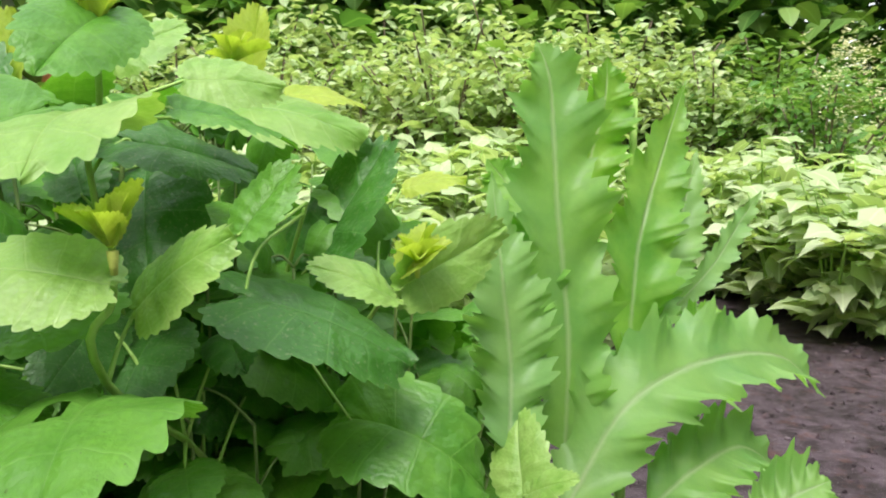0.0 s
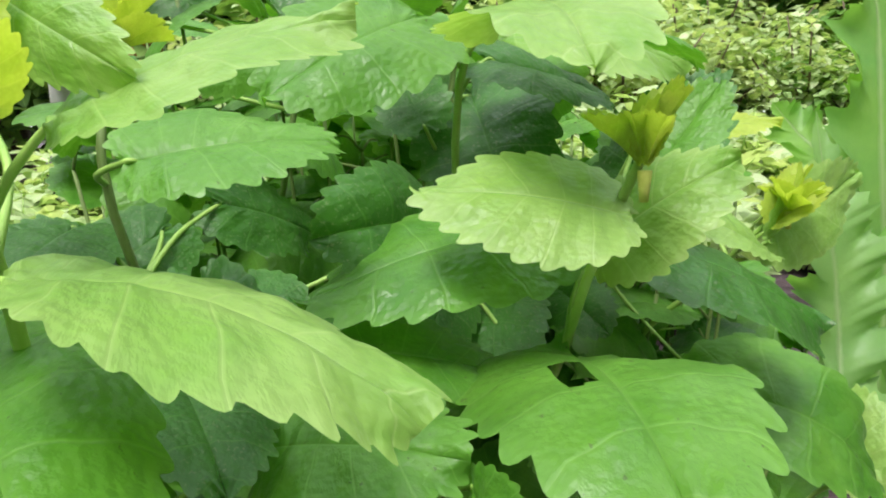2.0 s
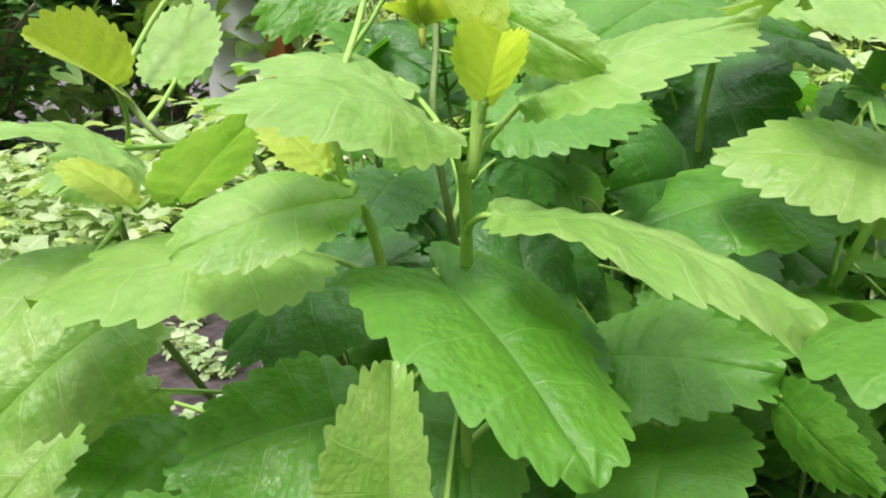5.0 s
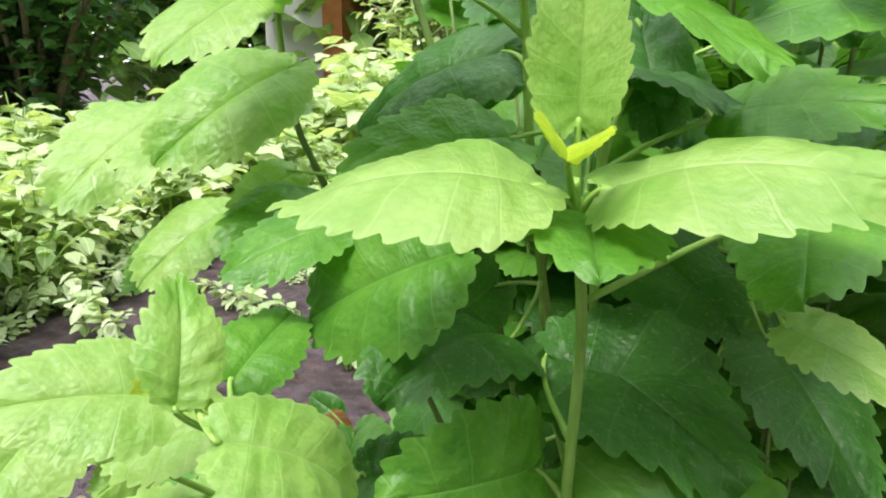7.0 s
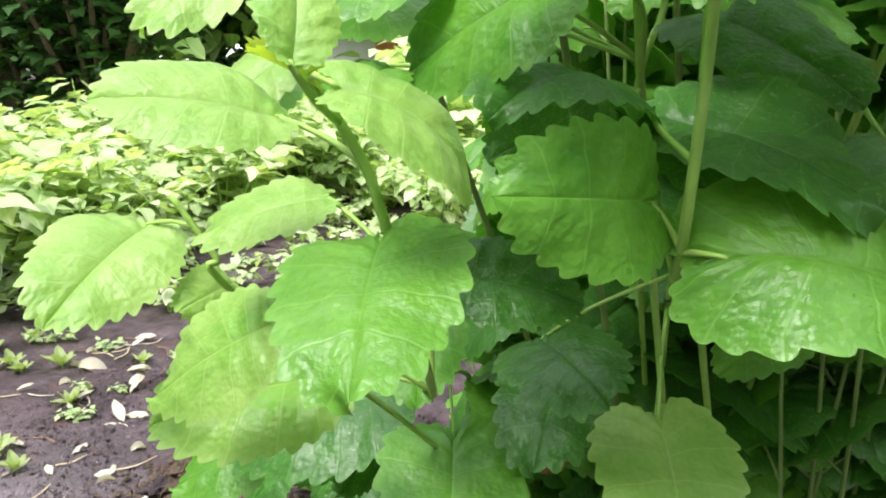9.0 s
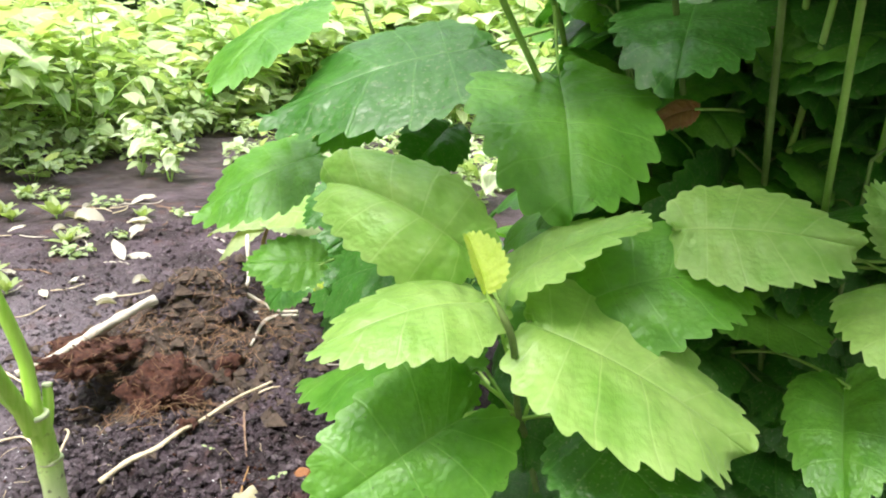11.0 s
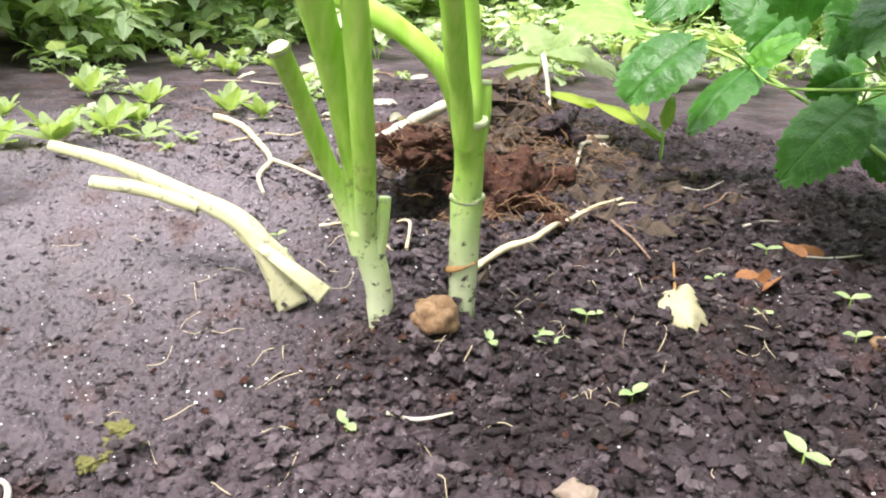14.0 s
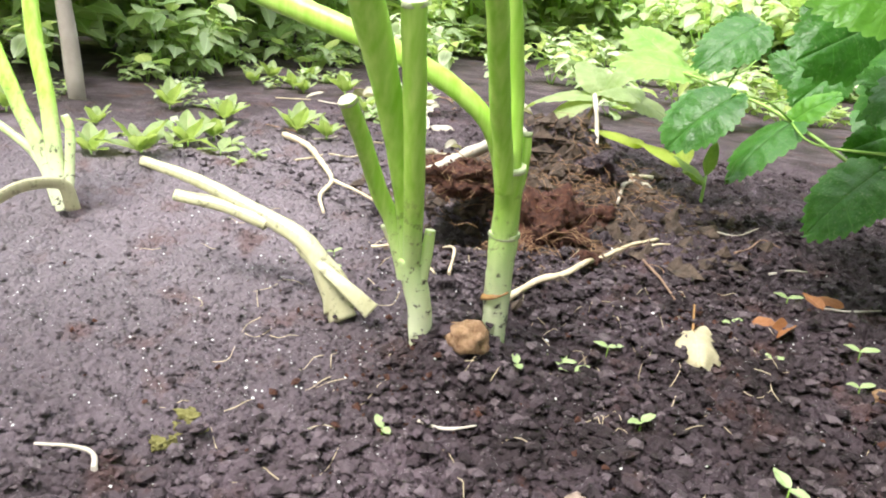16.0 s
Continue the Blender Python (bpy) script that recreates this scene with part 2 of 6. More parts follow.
def blade(name, outline, rows_per, cols, mid_pow, teeth, tooth, droop, cup, fold, wave, seed, veins=7, pucker=0.012, back=0.0, material=None):
    """A leaf blade of length 1 along +y and width about 1, facing +z; outline: half of its edge from base to tip."""
    rnd = random.Random(seed)
    edge = margin(outline, rows_per)
    n = len(edge) - 1
    ph = [rnd.uniform(0, 6.28) for _ in range(4)]
    verts, uvs, faces = [], [], []
    for sgn in (-1, 1):
        base = len(verts)
        for i in range(n + 1):
            p = i / n
            ex, ey = edge[i]
            nx, ny = edge[min(i + 1, n)][0] - edge[max(i - 1, 0)][0], edge[min(i + 1, n)][1] - edge[max(i - 1, 0)][1]
            ln = math.hypot(nx, ny) or 1
            nx, ny = ny / ln, -nx / ln
            my = max(0.0, p - 0.20 * math.sin(math.pi * p)) ** mid_pow
            tph = (p * teeth + 0.13 * sgn) % 1.0
            tt = math.sin(math.pi * tph**1.5) ** 0.8 * tooth * min(1, 7 * p) * min(1, 9 * (1 - p)) * (0.8 + 0.4 * math.sin(5.1 * int(p * teeth + 0.13 * sgn) + ph[3]) ** 2)
            for j in range(cols + 1):
                s = j / cols
                x, y = s * ex, my + (ey - my) * s
                if j == cols:
                    x, y = x + nx * tt + 0 * ny, y + ny * tt + 0.35 * tt
                v = (p * veins) % 1.0
                z = pucker * math.sin(math.pi * v) ** 2 * 4 * s * (1.08 - s) * (0.75 + 0.45 * math.sin(11 * s + 2.3 * int(p * veins) + ph[3])) - 0.010 * max(0, 1 - 9 * s)
                z += fold * abs(x) + cup * x * x
                z += wave * s * s * (1.5 * math.sin(7 * p + ph[0] + 2 * sgn) + 0.7 * math.sin(17 * p + ph[1] * sgn)) + 1.2 * wave * sgn * s * math.sin(2.6 * p + ph[2])
                z += 0.02 * math.sin(5 * x + ph[2]) + back * max(0.0, 0.15 - y)
                # bend along the length
                a = droop * y
                yy = math.sin(a) / droop if abs(droop) > 1e-3 else y
                zz = (math.cos(a) - 1) / droop if abs(droop) > 1e-3 else 0.0
                verts.append((sgn * x, yy + z * math.sin(a), zz + z * math.cos(a)))
                uvs.append((s, p))
        for i in range(n):
            for j in range(cols):
                a = base + i * (cols + 1) + j
                q = (a, a + 1, a + cols + 2, a + cols + 1)
                faces.append(q if sgn > 0 else q[::-1])
    me = bpy.data.meshes.new(name)
    me.from_pydata(verts, [], faces)
    layer = me.uv_layers.new(name="UVMap")
    idx = np.empty(len(me.loops), dtype=np.int32)
    me.loops.foreach_get("vertex_index", idx)
    layer.data.foreach_set("uv", np.array(uvs, dtype=np.float32)[idx].ravel())
    me.polygons.foreach_set("use_smooth", np.ones(len(faces), dtype=bool))
    if material is not None:
        me.materials.append(material)
    me.validate()
    return me


HEART = [(0.010, 0.0), (0.065, -0.115), (0.22, -0.175), (0.41, -0.06), (0.50, 0.17), (0.465, 0.45), (0.375, 0.69), (0.21, 0.89), (0.0, 1.0)]
OVATE = [(0.012, 0.0), (0.14, -0.045), (0.33, 0.04), (0.46, 0.20), (0.485, 0.38), (0.425, 0.60), (0.31, 0.78), (0.15, 0.93), (0.0, 1.0)]
LANCE = [(0.015, 0.0), (0.14, 0.03), (0.31, 0.14), (0.42, 0.30), (0.43, 0.45), (0.36, 0.63), (0.24, 0.80), (0.10, 0.94), (0.0, 1.0)]
SMALL = [(0.02, 0.0), (0.22, 0.1), (0.4, 0.32), (0.36, 0.6), (0.2, 0.85), (0.0, 1.0)]

BLADES = {}


def balm_blade(shape, bend, material, kind=0):
    """Shared blades: shape heart/ovate/lance, bend 0 flat .. 3 strongly drooping, 4 folded; three kinds of each."""
    key = (shape, bend, material.name, kind)
    if key not in BLADES:
        outline = {"heart": HEART, "ovate": OVATE, "lance": LANCE}[shape]
        droop, cup, fold = [(0.15, -0.10, 0.05), (0.55, -0.25, 0.06), (0.95, -0.35, 0.10), (1.5, -0.45, 0.10), (0.35, 0.15, 0.55), (0.8, -1.0, 0.0)][bend]
        BLADES[key] = blade("leaf", outline, 12, 8, 1.0, (14, 13, 15)[kind], (0.050, 0.058, 0.046)[kind], droop, cup * (1, 0.6, 1.3)[kind], fold, (0.020, 0.030, 0.024)[kind], 11 * bend + len(shape) + 101 * kind, 7, 0.013, material=material)
    return BLADES[key]


def leaf_matrix(base, tip, up, width, bend=0):
    """Places a blade from base to tip, facing up, with the given width."""
    base, tip = Vector(base), Vector(tip)
    d = tip - base
    droop = (0.15, 0.55, 0.95, 1.5, 0.35, 0.8)[bend]
    ex, ez = math.sin(droop) / droop, (math.cos(droop) - 1) / droop
    chord = math.hypot(ex, ez)
    y = d.normalized()
    z = Vector(up) - Vector(up).dot(y) * y
    z = z.normalized() if z.length > 1e-4 else y.orthogonal().normalized()
    x = y.cross(z)
    lean = math.atan2(-ez, ex)
    y, z = y * math.cos(lean) + z * math.sin(lean), z * math.cos(lean) - y * math.sin(lean)
    length = d.length / chord
    m = Matrix((x, y, z)).transposed().to_4x4()
    return Matrix.Translation(base) @ m @ Matrix.Diagonal((width, length, length, 1))


def put_leaf(parent, base, tip, width, up=(0, 0, 1), material=None, shape="ovate", bend=1, label=""):
    ob = part("leaf", balm_blade(shape, bend, material or MID, int(abs(base[0] * 3 + base[1] * 7 + base[2] * 5) * 1000) % 3), None, parent, label)
    ob.matrix_basis = leaf_matrix(base, tip, up, width, bend)
    return ob


# ---------- ground ----------
def bell(x, y, cx, cy, rx, ry):
    return math.exp(-(((x - cx) / rx) ** 2) - ((y - cy) / ry) ** 2)


def ground_height(x, y):
    p = Vector((x, y, 0))
    near = math.exp(-((x - 0.05) ** 2 + (y - 0.05) ** 2) / 0.45)
    z = 0.010 * noise.noise(p * 3.1) + 0.006 * noise.noise(p * 9.0)
    if near > 0.02:
        q = p + 0.006 * Vector((noise.noise(p * 60), noise.noise(p * 60 + Vector((9, 0, 0))), 0))
        clod = 0.5 - noise.voronoi(q * 92)[0][0]
        clod2 = 0.5 - noise.voronoi(q * 165)[0][0]
        smooth_bed = bell(x, y, -0.22, 0.0, 0.19, 0.15)
        z += near * (1 - 0.62 * smooth_bed) * (0.013 * clod + 0.012 * clod2 + 0.008 * noise.noise(p * 30))
        z += near * 0.0026 * noise.noise(p * 260)
    # the bed lies lower towards the path; earth is drawn up round the onions; a dug mound with a hollow behind them
    u = min(1.0, max(0.0, (y - 0.15 * max(0.0, x - 0.15) - 0.02) / 0.13))
    w = min(1.0, max(0.0, (x + 0.7) / 0.6))
    z -= 0.006 + 0.020 * (1 - u * u * (3 - 2 * u)) * w * w * (3 - 2 * w) * near**0.5
    z -= 0.008 * bell(x, y, -0.12, -0.01, 0.10, 0.07) + 0.018 * bell(x, y, -0.08, -0.15, 0.14, 0.10)
    z += 0.028 * bell(x, y, 0.012, 0.014, 0.042, 0.040)
    heap = 0.064 * bell(x, y, -0.110, 0.355, 0.054, 0.056) + 0.052 * bell(x, y, -0.135, 0.47, 0.055, 0.065) + 0.036 * bell(x, y, -0.085, 0.255, 0.034, 0.032) + 0.014 * bell(x, y, -0.03, 0.37, 0.05, 0.04)
    if heap > 0.0006:
        z += heap * (1.0 + 0.55 * noise.noise(p * 24) + 0.35 * noise.noise(p * 55) + 0.18 * noise.noise(p * 120))
    z -= 0.060 * bell(x, y, -0.100, 0.190, 0.038, 0.026) + 0.016 * bell(x, y, -0.049, 0.255, 0.016, 0.015)
    return z


def grid_ground(name, xs, ys, height):
    xs, ys = list(xs), list(ys)
    verts = [(x, y, height(x, y)) for y in ys for x in xs]
    nx = len(xs)
    faces = [(j * nx + i, j * nx + i + 1, (j + 1) * nx + i + 1, (j + 1) * nx + i) for j in range(len(ys) - 1) for i in range(nx - 1)]
    me = bpy.data.meshes.new(name)
    me.from_pydata(verts, [], faces)
    me.polygons.foreach_set("use_smooth", np.ones(len(faces), dtype=bool))
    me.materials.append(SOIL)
    return new(name, me)


def spaced(a, b, fine_a, fine_b, step, grow=1.25):
    """Coordinates from a to b, evenly fine between fine_a and fine_b and ever coarser outside."""
    mid = list(np.arange(fine_a, fine_b, step))
    lo, s, x = [], step, fine_a
    while x > a:
        s *= grow
        x -= s
        lo.append(max(x, a))
    hi, s, x = [], step, mid[-1]
    while x < b:
        s *= grow
        x += s
        hi.append(min(x, b))
    return lo[::-1] + mid + hi


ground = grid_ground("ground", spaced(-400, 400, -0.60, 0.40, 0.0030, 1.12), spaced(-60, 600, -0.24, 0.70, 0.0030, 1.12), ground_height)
tagged(ground, "dark damp crumbly garden soil with painted shade and scattered litter", "soil", kind="structure")

# ---------- lemon balm bush ----------
balm = thing("lemon_balm", (0.55, 0.2, 0), "tall bushy lemon balm with serrated bright green leaves", "herb plant")


def inside_bush(p):
    """The heart of the bush, behind its outer leaves."""
    z = p.z
    front = 0.14 if z < 0.2 else 0.11 if z < 0.4 else 0.06 if z < 0.58 else 0.09
    front += max(0.0, p.x - 0.55) * 0.75
    if p.y < front or p.x < (0.33 if z > 0.22 else 0.29) - (p.y - 0.1) * 0.30 or p.x > 0.80:
        return False
    top = 0.80 - max(0.0, p.x - 0.54) * 0.9
    return z < top and (p.x - 0.54) ** 2 / 0.085 + (p.y - 0.32) ** 2 / 0.085 < 1.0


def filling_blade(shape, bend, material):
    key = ("inner", shape, bend, material.name)
    if key not in BLADES:
        outline = HEART if shape == "heart" else OVATE
        droop, cup, fold = [(0.15, -0.10, 0.05), (0.55, -0.25, 0.06), (0.95, -0.35, 0.10), (1.5, -0.45, 0.10)][bend]
        BLADES[key] = blade("leaf", outline, 5, 3, 1.0, 11, 0.05, droop, cup, fold, 0.015, 7 * bend + len(shape), material=material)
    return BLADES[key]


def filling_stem(rnd, foot, head):
    foot, head = Vector(foot), Vector(head)
    mid = foot.lerp(head, 0.5) + Vector((rnd.uniform(-0.02, 0.02), rnd.uniform(-0.02, 0.02), 0))
    line = curve_pts([foot, mid, head], 10)
    nodes = 12
    turn = rnd.uniform(0, 3.14)
    leaves = []
    for k in range(1, nodes + 1):
        f = 0.06 + 0.94 * k / nodes
        p = line[min(int(f * 20), 20)]
        size = (0.080 if f < 0.6 else 0.080 - 0.035 * (f - 0.6) / 0.4) * rnd.uniform(0.8, 1.2)
        for s in (0, math.pi):
            a = turn + k * math.pi / 2 + s + rnd.uniform(-0.5, 0.5)
            out = Vector((math.cos(a), math.sin(a), 0))
            pet = size * rnd.uniform(0.25, 0.6)
            lb = p + out * pet + Vector((0, 0, pet * 0.5))
            dz = rnd.uniform(-1.1, -0.1) if f < 0.85 else rnd.uniform(-0.2, 0.9)
            lt = lb + (out + Vector((0, 0, dz))).normalized() * size
            if inside_bush(lb) and inside_bush(lt):
                leaves.append((p, lb, lt, size, f))
    if len(leaves) < 6:
        return None
    bm = bmesh.new()
    top = max(min(int((row[4]) * 20), 20) for row in leaves)
    tube(bm, [line[0], line[max(2, top // 2)], line[top]], 0.0017, 0.0010, 6, 6)
    for p, lb, lt, size, f in leaves:
        tube(bm, [p, p.lerp(lb, 0.5) + Vector((0, 0, 0.004)), lb], 0.0009, 0.0006, 5, 3)
    stem = part("stem", bm, SHADESTEM, balm)
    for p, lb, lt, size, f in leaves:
        # lower leaves take the dark tone that holds the inner shade
        mat = MID if f > 0.74 else OLDSHADE
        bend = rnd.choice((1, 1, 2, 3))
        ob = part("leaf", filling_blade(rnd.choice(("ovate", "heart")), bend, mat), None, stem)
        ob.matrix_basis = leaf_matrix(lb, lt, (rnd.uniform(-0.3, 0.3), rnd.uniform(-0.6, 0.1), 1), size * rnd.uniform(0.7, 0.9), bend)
    return stem


rng = random.Random(4)
for k in range(185):
    a = rng.uniform(0, 6.283)
    r = math.sqrt(rng.random())
    foot = (0.54 + 0.12 * r * math.cos(a), 0.27 + 0.10 * r * math.sin(a), -0.005)
    high = rng.uniform(0.60, 0.82) - 0.05 * r if k % 4 else rng.uniform(0.22, 0.50)
    head = (0.53 + 0.27 * r * math.cos(a), 0.32 + 0.26 * r * math.sin(a), high)
    head = (head[0], head[1], head[2] - max(0.0, head[0] - 0.56) * 0.7)
    filling_stem(rng, foot, head)
for k in range(46):
    x, y = rng.uniform(0.36, 0.64), rng.uniform(0.14, 0.22)
    filling_stem(rng, (x + 0.04, y + 0.10, -0.005), (x - 0.02, y - 0.02, rng.uniform(0.22, 0.52)))


# ---------- the outer stems of the lemon balm, each with its leaves ----------
class Shoot:
    """A stem through the given points, top first, and the leaves that hang on it."""

    def __init__(self, pts, r0=0.0013, r1=0.0019, material=STEM):
        self.material = material
        self.line = curve_pts(pts, 8)
        self.bm = bmesh.new()
        tube(self.bm, pts, r0, r1, 7, 6)
        self.leaves, self.petioles = [], []

    def leaf(self, base, tip, width, up, material, shape, bend):
        b, t = Vector(base), Vector(tip)
        low = b - Vector((0, 0, 0.012)) - 0.012 * (t - b).normalized()
        q = min(self.line, key=lambda p: (p - low).length)
        d = (t - b).normalized()
        if (q - b).length > 0.004:
            self.petioles.append(tube(bmesh.new(), [q, q.lerp(b, 0.55) - 0.08 * (q - b).length * d, b, b + 0.05 * (t - b)], 0.0011, 0.0006, 6, 4))
        self.leaves.append((base, tip, width, up, material, shape, bend))

    def grow(self, plant):
        stem = part("stem", self.bm, self.material, plant)
        for bm in self.petioles:
            part("petiole", bm, STEM, stem)
        for row in self.leaves:
            put_leaf(stem, *row)
        return stem


shoot = Shoot([(0.596, -0.015, 0.677), (0.589, -0.001, 0.653), (0.58, 0.01, 0.619), (0.575, 0.2, 0.45), (0.57, 0.3, 0)])
shoot.leaf((0.593, -0.012, 0.660), (0.537, -0.010, 0.666), 0.041, (0.05, -0.59, 0.80), YOUNG, "ovate", 1)
shoot.leaf((0.571, 0.019, 0.652), (0.503, -0.002, 0.633), 0.053, (-0.12, -0.41, 0.90), MID, "heart", 1)
shoot.leaf((0.588, 0.020, 0.644), (0.629, 0.011, 0.673), 0.039, (-0.55, -0.60, 0.59), YOUNG, "ovate", 1)
EATEN = ((0.581, 0.004, 0.615), (0.595, -0.076, 0.606), 0.067, (-0.01, -0.12, 0.99))
shoot.leaf((0.489, 0.050, 0.583), (0.516, 0.004, 0.558), 0.040, (0.29, -0.32, 0.90), MID, "heart", 1)
shoot.leaf((0.566, 0.174, 0.602), (0.566, 0.135, 0.534), 0.051, (0.36, -0.81, 0.46), OLDSHADE, "heart", 0)
shoot.leaf((0.497, 0.084, 0.606), (0.491, 0.043, 0.589), 0.031, (0.69, -0.37, 0.62), OLDSHADE, "heart", 1)
shoot.leaf((0.496, 0.153, 0.595), (0.497, 0.096, 0.573), 0.047, (0.46, -0.31, 0.83), OLDSHADE, "heart", 1)
shoot.leaf((0.586, 0.070, 0.559), (0.601, 0.031, 0.556), 0.032, (-0.12, -0.12, 0.99), MID, "heart", 1)
shoot.leaf((0.561, 0.115, 0.613), (0.559, 0.061, 0.584), 0.044, (-0.01, -0.47, 0.88), OLDSHADE, "heart", 1)
shoot.leaf((0.590, 0.138, 0.607), (0.609, 0.099, 0.595), 0.032, (-0.46, -0.45, 0.77), OLDSHADE, "heart", 1)
shoot.leaf((0.542, 0.096, 0.624), (0.532, 0.053, 0.600), 0.037, (0.57, -0.50, 0.65), OLDSHADE, "heart", 1)
stem = shoot.grow(balm)
# one leaf of this stem has a hole eaten through it
me = blade("leaf", HEART, 12, 8, 1.0, 12, 0.06, 0.95, -0.25, 0.06, 0.035, 77, 7, 0.013, material=MID)
bm = bmesh.new()
bm.from_mesh(me)
bite = [f for f in bm.faces if ((f.calc_center_median().x - 0.13) / 0.075) ** 2 + ((f.calc_center_median().y - 0.35) / 0.10) ** 2 < 1 + 0.5 * noise.noise(f.calc_center_median() * 30)]
bmesh.ops.delete(bm, geom=bite, context="FACES")
bm.to_mesh(me)
bm.free()
part("leaf", me, None, stem, "serrated green leaf with an eaten hole").matrix_basis = leaf_matrix(*EATEN[:2], EATEN[3], EATEN[2], 2)
shoot = Shoot([(0.567, 0.055, 0.755), (0.564, 0.06, 0.722), (0.545, 0.094, 0.676), (0.55, 0.193, 0.4), (0.56, 0.33, 0)])
shoot.leaf((0.568, 0.037, 0.717), (0.580, -0.037, 0.696), 0.056, (0.07, -0.27, 0.96), YOUNG, "heart", 2)
shoot.leaf((0.588, 0.070, 0.722), (0.640, 0.095, 0.704), 0.040, (0.42, -0.25, 0.87), MID, "lance", 1)
shoot.leaf((0.586, 0.103, 0.736), (0.629, 0.123, 0.733), 0.034, (0.37, -0.66, 0.65), YOUNG, "ovate", 1)
shoot.leaf((0.558, 0.099, 0.709), (0.615, 0.128, 0.689), 0.046, (0.49, -0.43, 0.76), OLDSHADE, "heart", 1)
shoot.leaf((0.531, 0.082, 0.723), (0.485, 0.036, 0.692), 0.056, (0.23, -0.69, 0.68), MID, "heart", 1)
shoot.leaf((0.570, 0.060, 0.760), (0.563, 0.011, 0.731), 0.041, (0.34, -0.52, 0.79), MID, "heart", 1)
shoot.grow(balm)
shoot = Shoot([(0.632, 0.164, 0.673), (0.613, 0.187, 0.623), (0.592, 0.209, 0.566), (0.58, 0.285, 0.3), (0.58, 0.37, 0)])
shoot.leaf((0.657, 0.114, 0.565), (0.728, 0.105, 0.525), 0.059, (0.33, -0.61, 0.72), MID, "heart", 3)
shoot.leaf((0.617, 0.071, 0.638), (0.690, 0.084, 0.600), 0.065, (0.48, -0.22, 0.85), OLDSHADE, "heart", 1)
shoot.leaf((0.627, 0.178, 0.631), (0.678, 0.198, 0.709), 0.068, (-0.56, -0.63, 0.53), OLDSHADE, "ovate", 0)
shoot.leaf((0.618, 0.062, 0.667), (0.642, 0.074, 0.697), 0.028, (-0.27, -0.81, 0.53), MID, "ovate", 0)
shoot.leaf((0.594, 0.084, 0.547), (0.608, 0.022, 0.538), 0.045, (0.16, -0.10, 0.98), MID, "heart", 1)
shoot.leaf((0.610, 0.192, 0.521), (0.635, 0.126, 0.506), 0.054, (0.10, -0.19, 0.98), OLDSHADE, "heart", 1)
shoot.leaf((0.686, 0.247, 0.555), (0.722, 0.197, 0.518), 0.054, (0.08, -0.55, 0.83), OLDSHADE, "ovate", 1)
shoot.leaf((0.585, 0.189, 0.572), (0.571, 0.129, 0.552), 0.046, (0.71, -0.36, 0.60), OLDSHADE, "heart", 1)
shoot.grow(balm)
shoot = Shoot([(0.694, 0.134, 0.646), (0.665, 0.154, 0.606), (0.628, 0.185, 0.541), (0.6, 0.285, 0.3), (0.59, 0.38, 0)])
shoot.leaf((0.686, 0.126, 0.622), (0.638, 0.115, 0.645), 0.037, (0.46, -0.24, 0.85), YOUNG, "lance", 1)
shoot.leaf((0.684, 0.132, 0.628), (0.747, 0.180, 0.656), 0.042, (0.61, -0.79, 0.00), YOUNG, "ovate", 0)
shoot.leaf((0.685, 0.133, 0.634), (0.713, 0.140, 0.652), 0.024, (-0.27, -0.66, 0.70), TIP, "lance", 4)
shoot.leaf((0.684, 0.235, 0.675), (0.727, 0.230, 0.681), 0.032, (-0.16, -0.37, 0.92), TIP, "lance", 1)
shoot.grow(balm)
shoot = Shoot([(0.757, 0.157, 0.495), (0.74, 0.212, 0.45), (0.66, 0.307, 0.2), (0.62, 0.38, 0)])
shoot.leaf((0.755, 0.157, 0.494), (0.756, 0.195, 0.537), 0.041, (-0.48, -0.65, 0.58), YOUNG, "ovate", 1)
shoot.leaf((0.755, 0.157, 0.497), (0.784, 0.140, 0.515), 0.028, (-0.64, -0.40, 0.66), YOUNG, "lance", 1)
shoot.grow(balm)
shoot = Shoot([(0.478, -0.094, 0.687), (0.477, -0.094, 0.672), (0.473, -0.083, 0.655), (0.47, -0.03, 0.5), (0.5, 0.176, 0.25), (0.52, 0.3, 0)])
shoot.leaf((0.465, -0.084, 0.646), (0.506, -0.134, 0.622), 0.048, (0.20, -0.28, 0.94), MID, "heart", 1)
shoot.leaf((0.480, -0.095, 0.662), (0.546, -0.102, 0.641), 0.053, (0.31, 0.07, 0.95), YOUNG, "lance", 2)
shoot.leaf((0.486, -0.089, 0.685), (0.535, -0.083, 0.701), 0.038, (-0.24, -0.39, 0.89), YOUNG, "lance", 1)
shoot.leaf((0.476, -0.082, 0.707), (0.504, -0.094, 0.692), 0.017, (-0.24, -0.93, 0.28), YOUNG, "ovate", 2)
shoot.leaf((0.479, -0.094, 0.695), (0.465, -0.090, 0.715), 0.017, (0.61, -0.60, 0.52), TIP, "lance", 4)
shoot.leaf((0.480, -0.097, 0.686), (0.486, -0.114, 0.699), 0.015, (-0.09, 0.57, 0.82), TIP, "ovate", 4)
shoot.leaf((0.469, -0.091, 0.681), (0.431, -0.124, 0.687), 0.036, (0.37, -0.28, 0.89), YOUNG, "ovate", 2)
shoot.leaf((0.450, -0.052, 0.690), (0.413, -0.077, 0.694), 0.031, (0.26, -0.26, 0.93), YOUNG, "ovate", 2)
shoot.leaf((0.503, -0.039, 0.608), (0.552, -0.056, 0.613), 0.042, (-0.23, -0.43, 0.87), MID, "ovate", 1)
shoot.leaf((0.478, -0.028, 0.621), (0.503, -0.068, 0.611), 0.036, (0.10, -0.17, 0.98), OLDSHADE, "heart", 1)
shoot.grow(balm)
